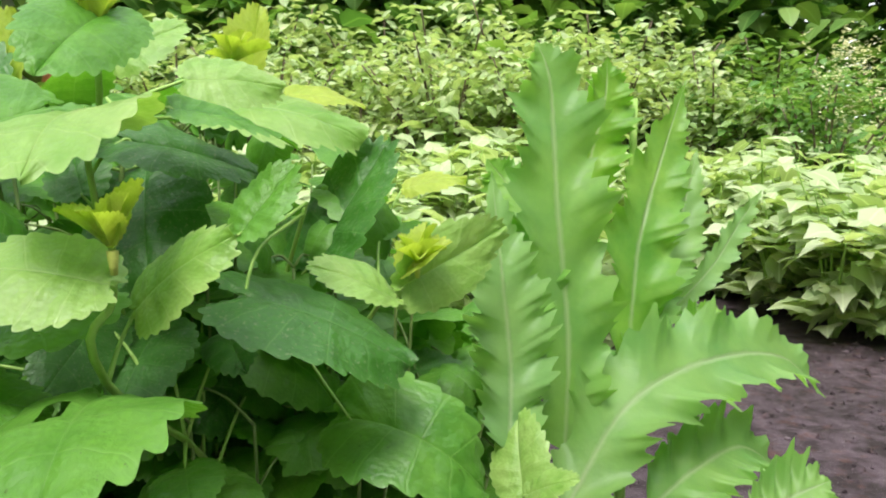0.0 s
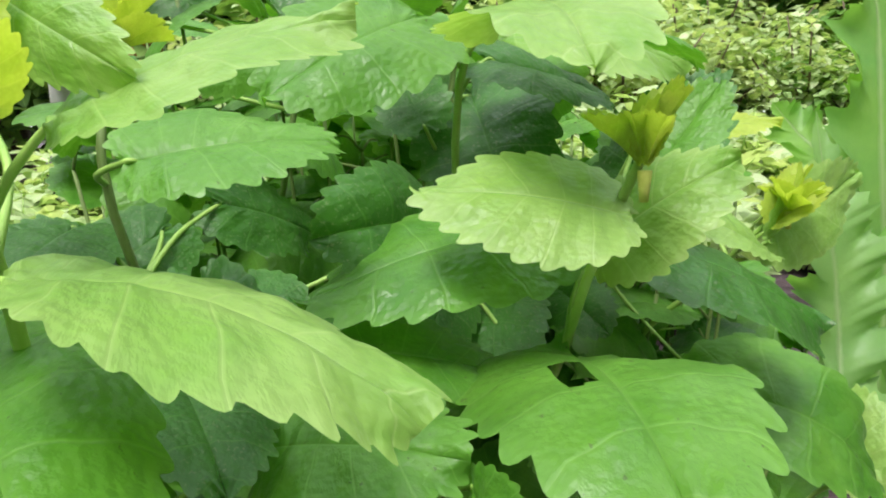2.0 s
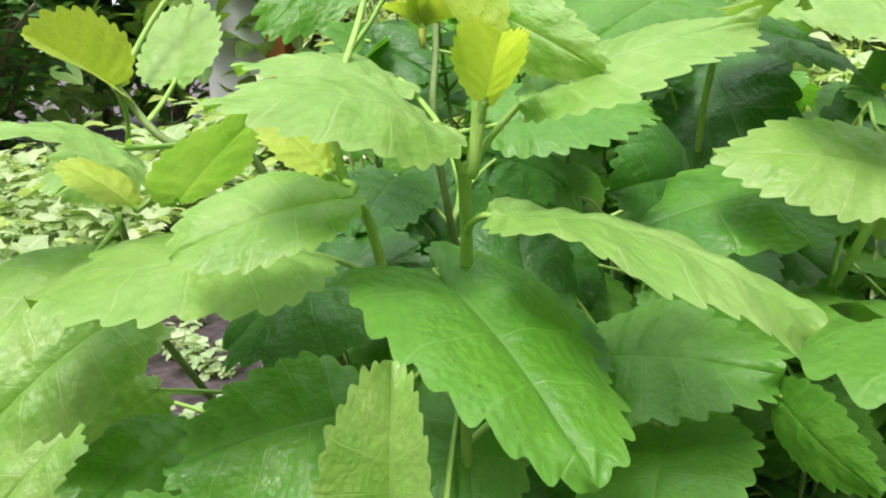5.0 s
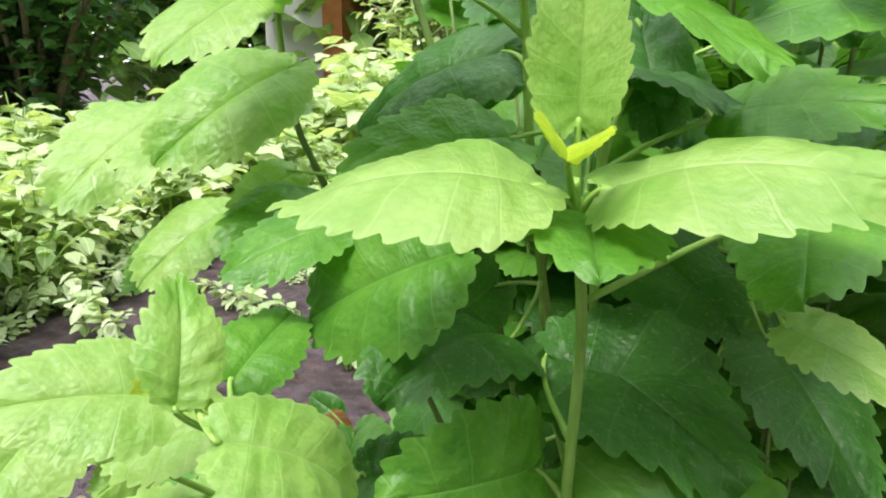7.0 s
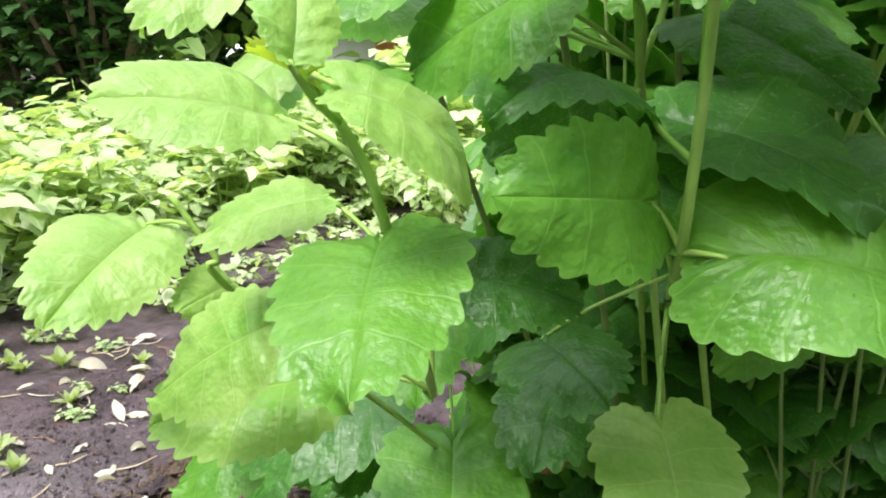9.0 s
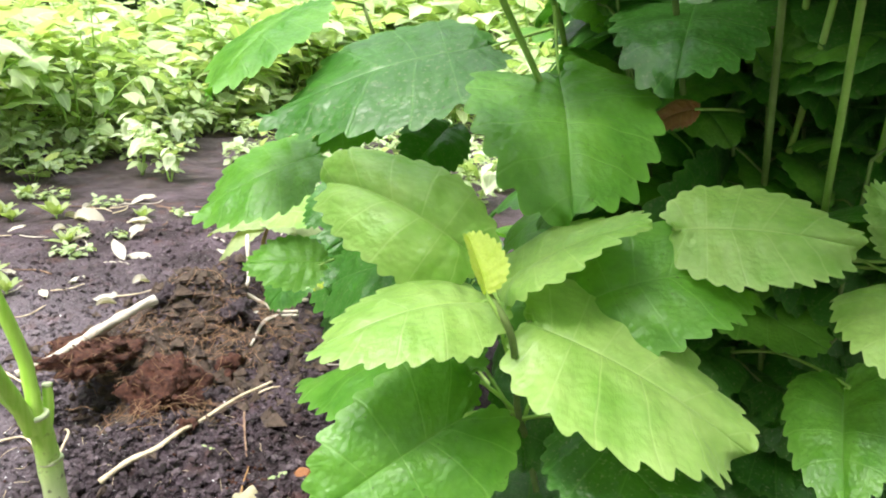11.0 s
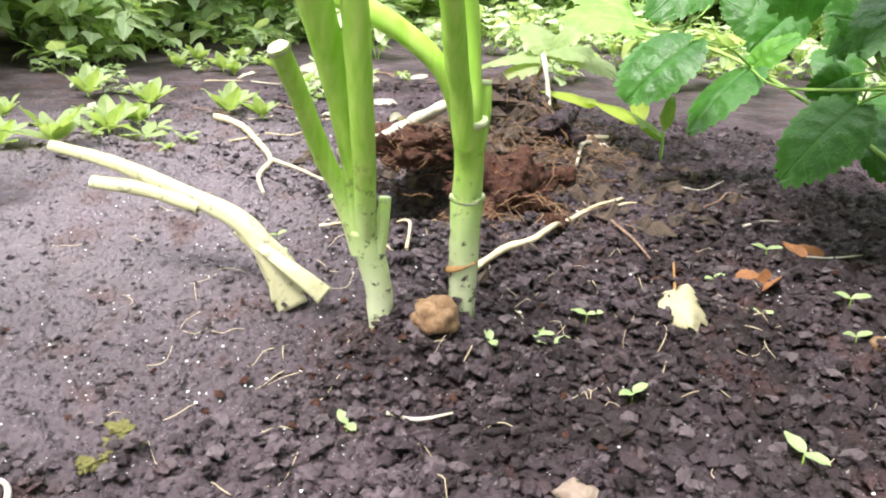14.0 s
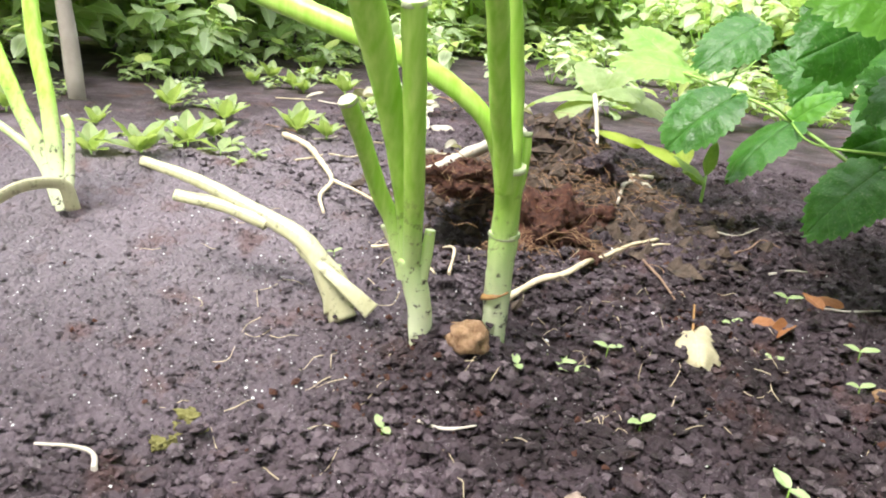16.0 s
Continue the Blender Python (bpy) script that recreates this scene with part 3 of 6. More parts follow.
shoot = Shoot([(0.44, 0.03, 0.71), (0.447, 0.02, 0.635), (0.47, 0.2, 0.35), (0.5, 0.3, 0)], material=SHADESTEM)
shoot.leaf((0.472, -0.035, 0.677), (0.519, -0.014, 0.680), 0.040, (0.17, -0.49, 0.85), MID, "ovate", 1)
shoot.leaf((0.536, 0.055, 0.649), (0.505, 0.005, 0.652), 0.042, (0.78, -0.45, 0.43), OLDSHADE, "heart", 2)
shoot.leaf((0.445, 0.043, 0.649), (0.420, 0.013, 0.623), 0.034, (0.28, -0.76, 0.59), OLDSHADE, "heart", 1)
shoot.leaf((0.471, 0.003, 0.625), (0.489, -0.037, 0.613), 0.033, (0.20, -0.20, 0.96), OLDSHADE, "heart", 1)
shoot.leaf((0.477, 0.034, 0.630), (0.501, 0.013, 0.606), 0.031, (0.25, -0.60, 0.76), OLDSHADE, "heart", 1)
shoot.leaf((0.424, 0.026, 0.653), (0.421, -0.017, 0.638), 0.036, (0.24, -0.33, 0.91), OLDSHADE, "heart", 1)
shoot.leaf((0.435, 0.020, 0.637), (0.406, 0.018, 0.656), 0.025, (0.48, -0.52, 0.70), OLDSHADE, "heart", 1)
shoot.leaf((0.458, 0.066, 0.656), (0.485, 0.101, 0.638), 0.034, (0.79, -0.35, 0.50), OLDSHADE, "heart", 1)
shoot.grow(balm)
shoot = Shoot([(0.545, 0.137, 0.72), (0.538, 0.136, 0.665), (0.533, 0.146, 0.6), (0.54, 0.245, 0.3), (0.54, 0.34, 0)], material=SHADESTEM)
shoot.leaf((0.477, 0.118, 0.721), (0.429, 0.148, 0.764), 0.048, (0.41, -0.46, 0.79), OLDSHADE, "ovate", 4)
shoot.leaf((0.551, 0.145, 0.696), (0.569, 0.089, 0.636), 0.062, (-0.02, -0.73, 0.68), OLDSHADE, "heart", 1)
shoot.leaf((0.564, 0.192, 0.726), (0.663, 0.195, 0.707), 0.075, (0.19, -0.38, 0.91), YOUNG, "lance", 2)
shoot.leaf((0.608, 0.240, 0.738), (0.662, 0.238, 0.729), 0.040, (0.12, -0.46, 0.88), TIP, "lance", 1)
shoot.leaf((0.584, 0.258, 0.748), (0.590, 0.266, 0.800), 0.038, (-0.19, -0.97, 0.17), TIP, "lance", 4)
shoot.leaf((0.532, 0.110, 0.682), (0.516, 0.140, 0.709), 0.032, (-0.15, -0.70, 0.70), OLDSHADE, "ovate", 1)
shoot.leaf((0.509, 0.209, 0.756), (0.552, 0.230, 0.782), 0.041, (0.06, -0.82, 0.57), YOUNG, "ovate", 1)
shoot.grow(balm)
shoot = Shoot([(0.482, 0.145, 0.76), (0.465, 0.13, 0.656), (0.459, 0.132, 0.613), (0.48, 0.215, 0.3), (0.5, 0.32, 0)], material=SHADESTEM)
shoot.leaf((0.481, 0.140, 0.729), (0.484, 0.157, 0.778), 0.039, (0.05, -0.94, 0.33), TIP, "lance", 4)
shoot.leaf((0.478, 0.076, 0.712), (0.452, 0.061, 0.698), 0.023, (0.37, -0.88, 0.30), MID, "ovate", 1)
shoot.leaf((0.384, 0.120, 0.709), (0.422, 0.109, 0.690), 0.030, (-0.01, -0.87, 0.49), OLDSHADE, "ovate", 1)
shoot.leaf((0.329, 0.143, 0.750), (0.309, 0.089, 0.757), 0.039, (0.89, -0.28, 0.36), YOUNG, "ovate", 1)
shoot.leaf((0.412, 0.174, 0.743), (0.371, 0.195, 0.776), 0.040, (0.07, -0.79, 0.60), OLDSHADE, "ovate", 1)
shoot.grow(balm)
shoot = Shoot([(0.438, -0.079, 0.683), (0.439, -0.069, 0.66), (0.441, -0.052, 0.641), (0.45, 0, 0.5), (0.5, 0.28, 0)])
shoot.leaf((0.429, -0.019, 0.730), (0.406, -0.045, 0.704), 0.028, (0.26, -0.80, 0.55), MID, "ovate", 1)
shoot.leaf((0.449, -0.097, 0.666), (0.416, -0.118, 0.656), 0.030, (-0.01, -0.40, 0.92), YOUNG, "ovate", 1)
shoot.leaf((0.424, -0.066, 0.645), (0.382, -0.120, 0.643), 0.053, (0.12, -0.14, 0.98), YOUNG, "ovate", 1)
shoot.leaf((0.431, -0.032, 0.628), (0.372, -0.022, 0.595), 0.052, (-0.48, -0.48, 0.74), OLDSHADE, "heart", 2)
shoot.leaf((0.439, -0.083, 0.669), (0.419, -0.079, 0.684), 0.017, (0.44, -0.54, 0.72), TIP, "lance", 1)
shoot.grow(balm)
shoot = Shoot([(0.343, -0.028, 0.69), (0.367, -0.037, 0.672), (0.387, -0.014, 0.66), (0.42, 0.03, 0.5), (0.47, 0.28, 0)], material=SHADESTEM)
shoot.leaf((0.375, -0.072, 0.674), (0.339, -0.107, 0.676), 0.039, (0.22, -0.18, 0.96), YOUNG, "ovate", 2)
shoot.leaf((0.386, -0.067, 0.659), (0.417, -0.074, 0.684), 0.027, (-0.54, 0.36, 0.77), YOUNG, "ovate", 0)
shoot.leaf((0.343, -0.028, 0.689), (0.333, -0.056, 0.706), 0.026, (0.90, -0.07, 0.43), TIP, "ovate", 4)
shoot.leaf((0.356, -0.014, 0.691), (0.348, 0.016, 0.721), 0.031, (0.03, -0.72, 0.70), YOUNG, "ovate", 0)
shoot.leaf((0.322, 0.002, 0.665), (0.321, -0.039, 0.654), 0.029, (0.76, -0.17, 0.63), YOUNG, "ovate", 1)
shoot.leaf((0.364, -0.053, 0.653), (0.339, -0.056, 0.668), 0.021, (0.50, -0.05, 0.86), TIP, "lance", 1)
shoot.leaf((0.362, 0.013, 0.736), (0.380, 0.011, 0.723), 0.018, (0.15, -0.91, 0.40), YOUNG, "ovate", 1)
shoot.leaf((0.434, 0.012, 0.733), (0.412, 0.011, 0.743), 0.018, (0.32, -0.76, 0.57), TIP, "lance", 1)
shoot.grow(balm)
shoot = Shoot([(0.345, -0.038, 0.648), (0.341, -0.019, 0.603), (0.35, 0.01, 0.55), (0.4, 0.145, 0.3), (0.45, 0.29, 0)], material=SHADESTEM)
shoot.leaf((0.369, -0.080, 0.647), (0.351, -0.118, 0.622), 0.035, (-0.08, -0.53, 0.84), YOUNG, "ovate", 1)
shoot.leaf((0.352, -0.036, 0.609), (0.304, -0.083, 0.587), 0.050, (-0.06, -0.36, 0.93), YOUNG, "ovate", 1)
shoot.leaf((0.360, -0.053, 0.623), (0.326, -0.090, 0.590), 0.045, (0.05, -0.69, 0.72), YOUNG, "ovate", 1)
shoot.leaf((0.261, 0.009, 0.602), (0.242, -0.049, 0.562), 0.052, (0.30, -0.61, 0.74), YOUNG, "ovate", 1)
shoot.leaf((0.306, -0.009, 0.562), (0.278, -0.045, 0.530), 0.040, (-0.12, -0.61, 0.79), YOUNG, "ovate", 1)
shoot.leaf((0.272, 0.023, 0.545), (0.243, -0.013, 0.517), 0.039, (0.09, -0.65, 0.75), MID, "ovate", 1)
shoot.grow(balm)
shoot = Shoot([(0.275, -0.076, 0.499), (0.288, -0.067, 0.473), (0.291, -0.05, 0.447), (0.35, 0.14, 0.25), (0.37, 0.25, 0)])
shoot.leaf((0.252, -0.064, 0.483), (0.252, -0.121, 0.455), 0.053, (0.32, -0.42, 0.85), YOUNG, "ovate", 1)
shoot.leaf((0.283, -0.050, 0.457), (0.280, -0.083, 0.453), 0.026, (0.80, -0.13, 0.58), YOUNG, "ovate", 1)
shoot.leaf((0.361, 0.143, 0.086), (0.351, 0.138, -0.010), 0.080, (0.63, -0.78, -0.02), OLDSHADE, "heart", 1)
shoot.grow(balm)
shoot = Shoot([(0.4695, -0.141, 0.600), (0.47, -0.134, 0.589), (0.471, -0.118, 0.557), (0.468, -0.099, 0.495), (0.46, 0.056, 0.447), (0.456, 0.13, 0.33), (0.45, 0.2, 0.2), (0.45, 0.25, 0)])
shoot.leaf((0.470, -0.142, 0.611), (0.469, -0.134, 0.643), 0.019, (0.05, -0.93, 0.35), YOUNG, "ovate", 4)
shoot.leaf((0.464, -0.146, 0.599), (0.412, -0.160, 0.593), 0.044, (-0.10, -0.36, 0.93), YOUNG, "ovate", 2)
shoot.leaf((0.475, -0.141, 0.598), (0.531, -0.149, 0.602), 0.038, (-0.11, -0.30, 0.95), YOUNG, "ovate", 2)
shoot.leaf((0.469, -0.149, 0.604), (0.471, -0.168, 0.609), 0.015, (0.10, 0.40, 0.90), TIP, "ovate", 4)
shoot.leaf((0.469, -0.120, 0.592), (0.478, -0.166, 0.586), 0.036, (-0.00, -0.13, 0.99), MID, "heart", 1)
shoot.leaf((0.523, -0.099, 0.591), (0.516, -0.142, 0.577), 0.034, (-0.23, -0.26, 0.94), MID, "heart", 1)
shoot.leaf((0.454, -0.059, 0.534), (0.515, -0.107, 0.516), 0.057, (0.12, -0.19, 0.97), OLDSHADE, "ovate", 1)
shoot.leaf((0.460, -0.113, 0.516), (0.427, -0.147, 0.520), 0.039, (0.71, -0.67, 0.22), MID, "heart", 1)
shoot.leaf((0.478, -0.116, 0.504), (0.538, -0.094, 0.483), 0.047, (0.45, -0.50, 0.74), MID, "heart", 3)
shoot.leaf((0.409, 0.000, 0.432), (0.447, -0.050, 0.428), 0.050, (-0.21, -0.23, 0.95), OLDSHADE, "heart", 1)
# paler leaf colour stands in for light falling on this leaf
shoot.leaf((0.462, 0.015, 0.396), (0.482, -0.052, 0.363), 0.061, (0.07, -0.43, 0.90), YOUNG, "heart", 1)
shoot.leaf((0.464, -0.046, 0.599), (0.474, -0.083, 0.566), 0.036, (0.29, -0.61, 0.74), MID, "heart", 1)
shoot.leaf((0.457, -0.081, 0.536), (0.520, -0.067, 0.505), 0.050, (0.47, -0.51, 0.72), OLDSHADE, "ovate", 2)
shoot.grow(balm)
shoot = Shoot([(0.45, 0, 0.6), (0.45, 0.006, 0.574), (0.442, 0.012, 0.519), (0.45, 0.17, 0.3), (0.46, 0.26, 0)])
shoot.leaf((0.438, -0.107, 0.575), (0.386, -0.101, 0.546), 0.050, (-0.40, -0.71, 0.58), MID, "ovate", 1)
shoot.leaf((0.395, -0.092, 0.576), (0.367, -0.116, 0.562), 0.029, (0.03, -0.54, 0.84), MID, "ovate", 1)
shoot.leaf((0.445, -0.078, 0.538), (0.420, -0.129, 0.536), 0.040, (0.12, -0.08, 0.99), OLDSHADE, "heart", 3)
shoot.leaf((0.425, -0.012, 0.536), (0.394, -0.043, 0.516), 0.033, (0.69, -0.72, 0.05), OLDSHADE, "heart", 1)
shoot.leaf((0.347, -0.029, 0.581), (0.324, -0.044, 0.561), 0.025, (0.14, -0.86, 0.49), YOUNG, "ovate", 1)
shoot.leaf((0.434, -0.008, 0.629), (0.386, -0.021, 0.609), 0.038, (-0.08, -0.72, 0.69), OLDSHADE, "heart", 1)
shoot.leaf((0.444, -0.072, 0.602), (0.392, -0.092, 0.589), 0.043, (0.05, -0.64, 0.76), MID, "ovate", 1)
shoot.leaf((0.367, -0.041, 0.574), (0.349, -0.087, 0.559), 0.036, (0.21, -0.38, 0.90), MID, "ovate", 1)
shoot.grow(balm)
shoot = Shoot([(0.535, -0.015, 0.57), (0.523, 0.003, 0.539), (0.5, 0.17, 0.3), (0.49, 0.27, 0)])
shoot.leaf((0.527, -0.017, 0.530), (0.558, -0.059, 0.489), 0.050, (0.28, -0.56, 0.78), OLDSHADE, "ovate", 1)
shoot.leaf((0.522, -0.087, 0.556), (0.556, -0.101, 0.541), 0.028, (0.19, -0.47, 0.86), YOUNG, "ovate", 1)
shoot.leaf((0.467, -0.021, 0.570), (0.516, -0.052, 0.540), 0.046, (0.04, -0.67, 0.75), OLDSHADE, "heart", 1)
shoot.leaf((0.518, -0.006, 0.622), (0.561, 0.008, 0.610), 0.034, (0.38, -0.52, 0.77), MID, "ovate", 1)
shoot.leaf((0.525, -0.048, 0.591), (0.517, -0.104, 0.582), 0.046, (-0.30, -0.11, 0.95), MID, "heart", 1)
shoot.leaf((0.552, -0.053, 0.606), (0.571, -0.078, 0.594), 0.023, (-0.79, -0.61, 0.00), MID, "ovate", 1)
shoot.leaf((0.475, -0.004, 0.639), (0.486, -0.028, 0.596), 0.035, (0.28, -0.81, 0.52), OLDSHADE, "heart", 1)
shoot.grow(balm)
shoot = Shoot([(0.383, -0.155, 0.548), (0.394, -0.148, 0.528), (0.398, -0.141, 0.509), (0.395, -0.099, 0.448), (0.36, -0.01, 0.405), (0.336, 0.05, 0.375), (0.328, 0.163, 0.33), (0.35, 0.237, 0.15), (0.37, 0.29, 0)])
shoot.leaf((0.367, -0.138, 0.535), (0.332, -0.169, 0.540), 0.037, (0.36, -0.27, 0.89), YOUNG, "ovate", 1)
shoot.leaf((0.400, -0.172, 0.545), (0.423, -0.149, 0.519), 0.031, (0.76, -0.05, 0.65), YOUNG, "ovate", 3)
shoot.leaf((0.389, -0.169, 0.548), (0.378, -0.151, 0.573), 0.022, (0.72, -0.36, 0.59), YOUNG, "lance", 2)
shoot.leaf((0.387, -0.155, 0.543), (0.378, -0.170, 0.551), 0.014, (0.59, 0.05, 0.81), TIP, "lance", 4)
shoot.leaf((0.399, -0.146, 0.507), (0.413, -0.191, 0.484), 0.044, (0.01, -0.44, 0.90), MID, "heart", 1)
shoot.leaf((0.381, -0.136, 0.540), (0.382, -0.101, 0.549), 0.025, (0.45, -0.24, 0.86), MID, "ovate", 1)
shoot.leaf((0.358, -0.098, 0.507), (0.319, -0.116, 0.493), 0.033, (-0.07, -0.53, 0.85), YOUNG, "ovate", 1)
shoot.leaf((0.392, -0.076, 0.480), (0.437, -0.061, 0.470), 0.036, (0.35, -0.65, 0.67), OLDSHADE, "ovate", 1)
shoot.leaf((0.327, -0.030, 0.415), (0.253, -0.075, 0.395), 0.064, (0.10, -0.53, 0.84), YOUNG, "ovate", 1)
shoot.leaf((0.338, 0.090, 0.326), (0.365, 0.009, 0.275), 0.085, (0.21, -0.47, 0.86), MID, "heart", 1)
shoot.leaf((0.293, 0.116, 0.338), (0.179, 0.074, 0.292), 0.097, (-0.13, -0.56, 0.82), OLDSHADE, "ovate", 1)
shoot.leaf((0.328, 0.064, 0.415), (0.345, 0.011, 0.382), 0.049, (-0.10, -0.54, 0.84), MID, "heart", 1)
shoot.leaf((0.290, 0.113, 0.401), (0.301, 0.106, 0.368), 0.026, (0.81, -0.46, 0.36), DRYBROWN, "lance", 3)
shoot.leaf((0.337, -0.099, 0.462), (0.289, -0.107, 0.428), 0.046, (-0.24, -0.81, 0.53), YOUNG, "ovate", 1)
shoot.grow(balm)
shoot = Shoot([(0.17, 0.212, 0.36), (0.2, 0.243, 0.26), (0.27, 0.267, 0.15), (0.33, 0.3, 0)], material=SHADESTEM)
shoot.leaf((0.165, 0.144, 0.357), (0.148, 0.066, 0.304), 0.074, (-0.26, -0.50, 0.82), MID, "ovate", 1)
shoot.leaf((0.164, 0.161, 0.260), (0.090, 0.121, 0.215), 0.075, (-0.14, -0.62, 0.78), MID, "ovate", 1)
shoot.leaf((0.284, 0.037, 0.237), (0.223, 0.054, 0.204), 0.055, (-0.51, -0.57, 0.64), OLDSHADE, "ovate", 1)
shoot.leaf((0.182, 0.135, 0.192), (0.135, 0.111, 0.191), 0.039, (0.33, -0.69, 0.65), MID, "ovate", 1)
shoot.leaf((0.228, 0.139, 0.313), (0.195, 0.102, 0.276), 0.046, (0.18, -0.77, 0.62), MID, "ovate", 1)
shoot.leaf((0.267, 0.135, 0.292), (0.259, 0.087, 0.269), 0.040, (0.48, -0.45, 0.76), OLDSHADE, "ovate", 1)
shoot.grow(balm)
shoot = Shoot([(0.45, 0.2, 0.45), (0.44, 0.2, 0.3), (0.43, 0.15, 0)], material=SHADESTEM)
shoot.leaf((0.397, 0.151, 0.369), (0.395, 0.063, 0.327), 0.074, (-0.04, -0.43, 0.90), OLDSHADE, "heart", 1)
shoot.leaf((0.447, 0.131, 0.429), (0.414, 0.079, 0.406), 0.047, (0.50, -0.60, 0.62), OLDSHADE, "heart", 1)
shoot.leaf((0.404, 0.031, 0.271), (0.476, 0.043, 0.270), 0.052, (0.11, -0.60, 0.79), YOUNG, "ovate", 1)
shoot.leaf((0.487, 0.072, 0.199), (0.486, 0.018, 0.167), 0.047, (-0.39, -0.45, 0.80), MID, "heart", 1)
shoot.leaf((0.414, 0.163, 0.252), (0.395, 0.213, 0.279), 0.046, (0.06, -0.46, 0.88), OLDSHADE, "heart", 0)
shoot.leaf((0.468, 0.180, 0.280), (0.456, 0.143, 0.247), 0.039, (-0.30, -0.58, 0.76), OLDSHADE, "heart", 1)
shoot.leaf((0.502, 0.073, 0.251), (0.493, 0.009, 0.231), 0.052, (-0.37, -0.24, 0.90), YOUNG, "ovate", 1)
shoot.leaf((0.511, 0.078, 0.258), (0.481, 0.078, 0.291), 0.031, (0.22, -0.96, 0.19), YOUNG, "lance", 1)
shoot.leaf((0.514, 0.080, 0.260), (0.544, 0.121, 0.288), 0.046, (0.26, -0.67, 0.70), YOUNG, "ovate", 1)
shoot.leaf((0.406, 0.115, 0.314), (0.384, 0.116, 0.302), 0.019, (-0.34, -0.77, 0.53), DRYBROWN, "lance", 3)
shoot.leaf((0.428, 0.161, 0.261), (0.382, 0.082, 0.246), 0.065, (0.82, -0.52, 0.23), OLDSHADE, "heart", 1)
shoot.leaf((0.466, 0.178, 0.276), (0.515, 0.217, 0.281), 0.047, (0.56, -0.77, 0.31), OLDSHADE, "heart", 1)
shoot.grow(balm)
shoot = Shoot([(0.346, -0.045, 0.259), (0.356, -0.041, 0.24), (0.35, 0.007, 0.184), (0.353, 0.03, 0.148), (0.37, 0.09, 0)], material=SHADESTEM)
shoot.leaf((0.341, -0.020, 0.245), (0.287, -0.066, 0.230), 0.050, (0.04, -0.35, 0.94), YOUNG, "ovate", 2)
shoot.leaf((0.347, -0.047, 0.258), (0.335, -0.037, 0.276), 0.017, (0.60, -0.45, 0.66), TIP, "lance", 4)
shoot.leaf((0.323, 0.012, 0.196), (0.233, 0.031, 0.162), 0.077, (-0.38, -0.21, 0.90), MID, "ovate", 2)
shoot.leaf((0.371, 0.002, 0.241), (0.438, 0.043, 0.245), 0.056, (0.23, -0.46, 0.86), MID, "ovate", 3)
shoot.leaf((0.252, 0.083, 0.215), (0.234, 0.041, 0.213), 0.035, (0.75, -0.35, 0.57), OLDSHADE, "ovate", 1)
shoot.leaf((0.343, 0.050, 0.185), (0.355, 0.011, 0.152), 0.035, (-0.09, -0.66, 0.75), OLDSHADE, "heart", 1)
shoot.leaf((0.348, 0.065, 0.124), (0.361, -0.002, 0.111), 0.051, (-0.17, -0.22, 0.96), OLDSHADE, "heart", 1)
shoot.leaf((0.375, 0.006, 0.188), (0.433, -0.033, 0.168), 0.057, (0.00, -0.46, 0.89), OLDSHADE, "ovate", 1)
shoot.leaf((0.353, 0.099, 0.238), (0.345, 0.046, 0.198), 0.050, (0.04, -0.61, 0.79), MID, "heart", 1)
shoot.leaf((0.330, -0.010, 0.260), (0.253, 0.006, 0.278), 0.052, (0.03, -0.70, 0.71), YOUNG, "ovate", 3)
shoot.leaf((0.340, -0.002, 0.247), (0.397, -0.006, 0.282), 0.053, (-0.51, -0.32, 0.80), YOUNG, "ovate", 1)
shoot.leaf((0.358, -0.021, 0.239), (0.443, -0.011, 0.198), 0.075, (0.44, -0.34, 0.83), YOUNG, "ovate", 1)
shoot.leaf((0.333, -0.010, 0.189), (0.287, -0.066, 0.160), 0.064, (0.24, -0.68, 0.69), MID, "heart", 1)
shoot.grow(balm)
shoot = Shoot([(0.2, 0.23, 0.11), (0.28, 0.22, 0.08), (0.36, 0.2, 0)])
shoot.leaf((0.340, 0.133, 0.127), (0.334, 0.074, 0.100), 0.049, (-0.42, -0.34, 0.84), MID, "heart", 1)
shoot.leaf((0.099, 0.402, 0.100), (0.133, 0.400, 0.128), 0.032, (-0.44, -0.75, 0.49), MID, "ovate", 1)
shoot.leaf((0.159, 0.350, 0.155), (0.106, 0.305, 0.174), 0.046, (0.52, -0.27, 0.81), OLDSHADE, "ovate", 1)
shoot.leaf((0.182, 0.294, 0.137), (0.156, 0.248, 0.147), 0.036, (0.79, -0.32, 0.51), OLDSHADE, "heart", 1)
shoot.leaf((0.200, 0.319, 0.181), (0.170, 0.255, 0.122), 0.070, (-0.18, -0.62, 0.76), OLDSHADE, "heart", 1)
shoot.leaf((0.186, 0.389, 0.077), (0.211, 0.341, 0.034), 0.048, (0.23, -0.58, 0.78), OLDSHADE, "heart", 1)
shoot.leaf((0.234, 0.352, 0.159), (0.229, 0.311, 0.125), 0.041, (0.03, -0.65, 0.76), OLDSHADE, "ovate", 1)
shoot.leaf((0.218, 0.439, 0.098), (0.255, 0.377, 0.058), 0.065, (-0.30, -0.64, 0.71), OLDSHADE, "heart", 1)
shoot.leaf((0.157, 0.326, 0.191), (0.112, 0.257, 0.155), 0.066, (0.71, -0.63, 0.31), OLDSHADE, "heart", 1)
shoot.leaf((0.257, 0.236, 0.159), (0.232, 0.175, 0.128), 0.051, (0.34, -0.54, 0.77), OLDSHADE, "heart", 1)
shoot.leaf((0.320, 0.222, 0.110), (0.315, 0.170, 0.087), 0.045, (-0.12, -0.39, 0.91), OLDSHADE, "heart", 1)
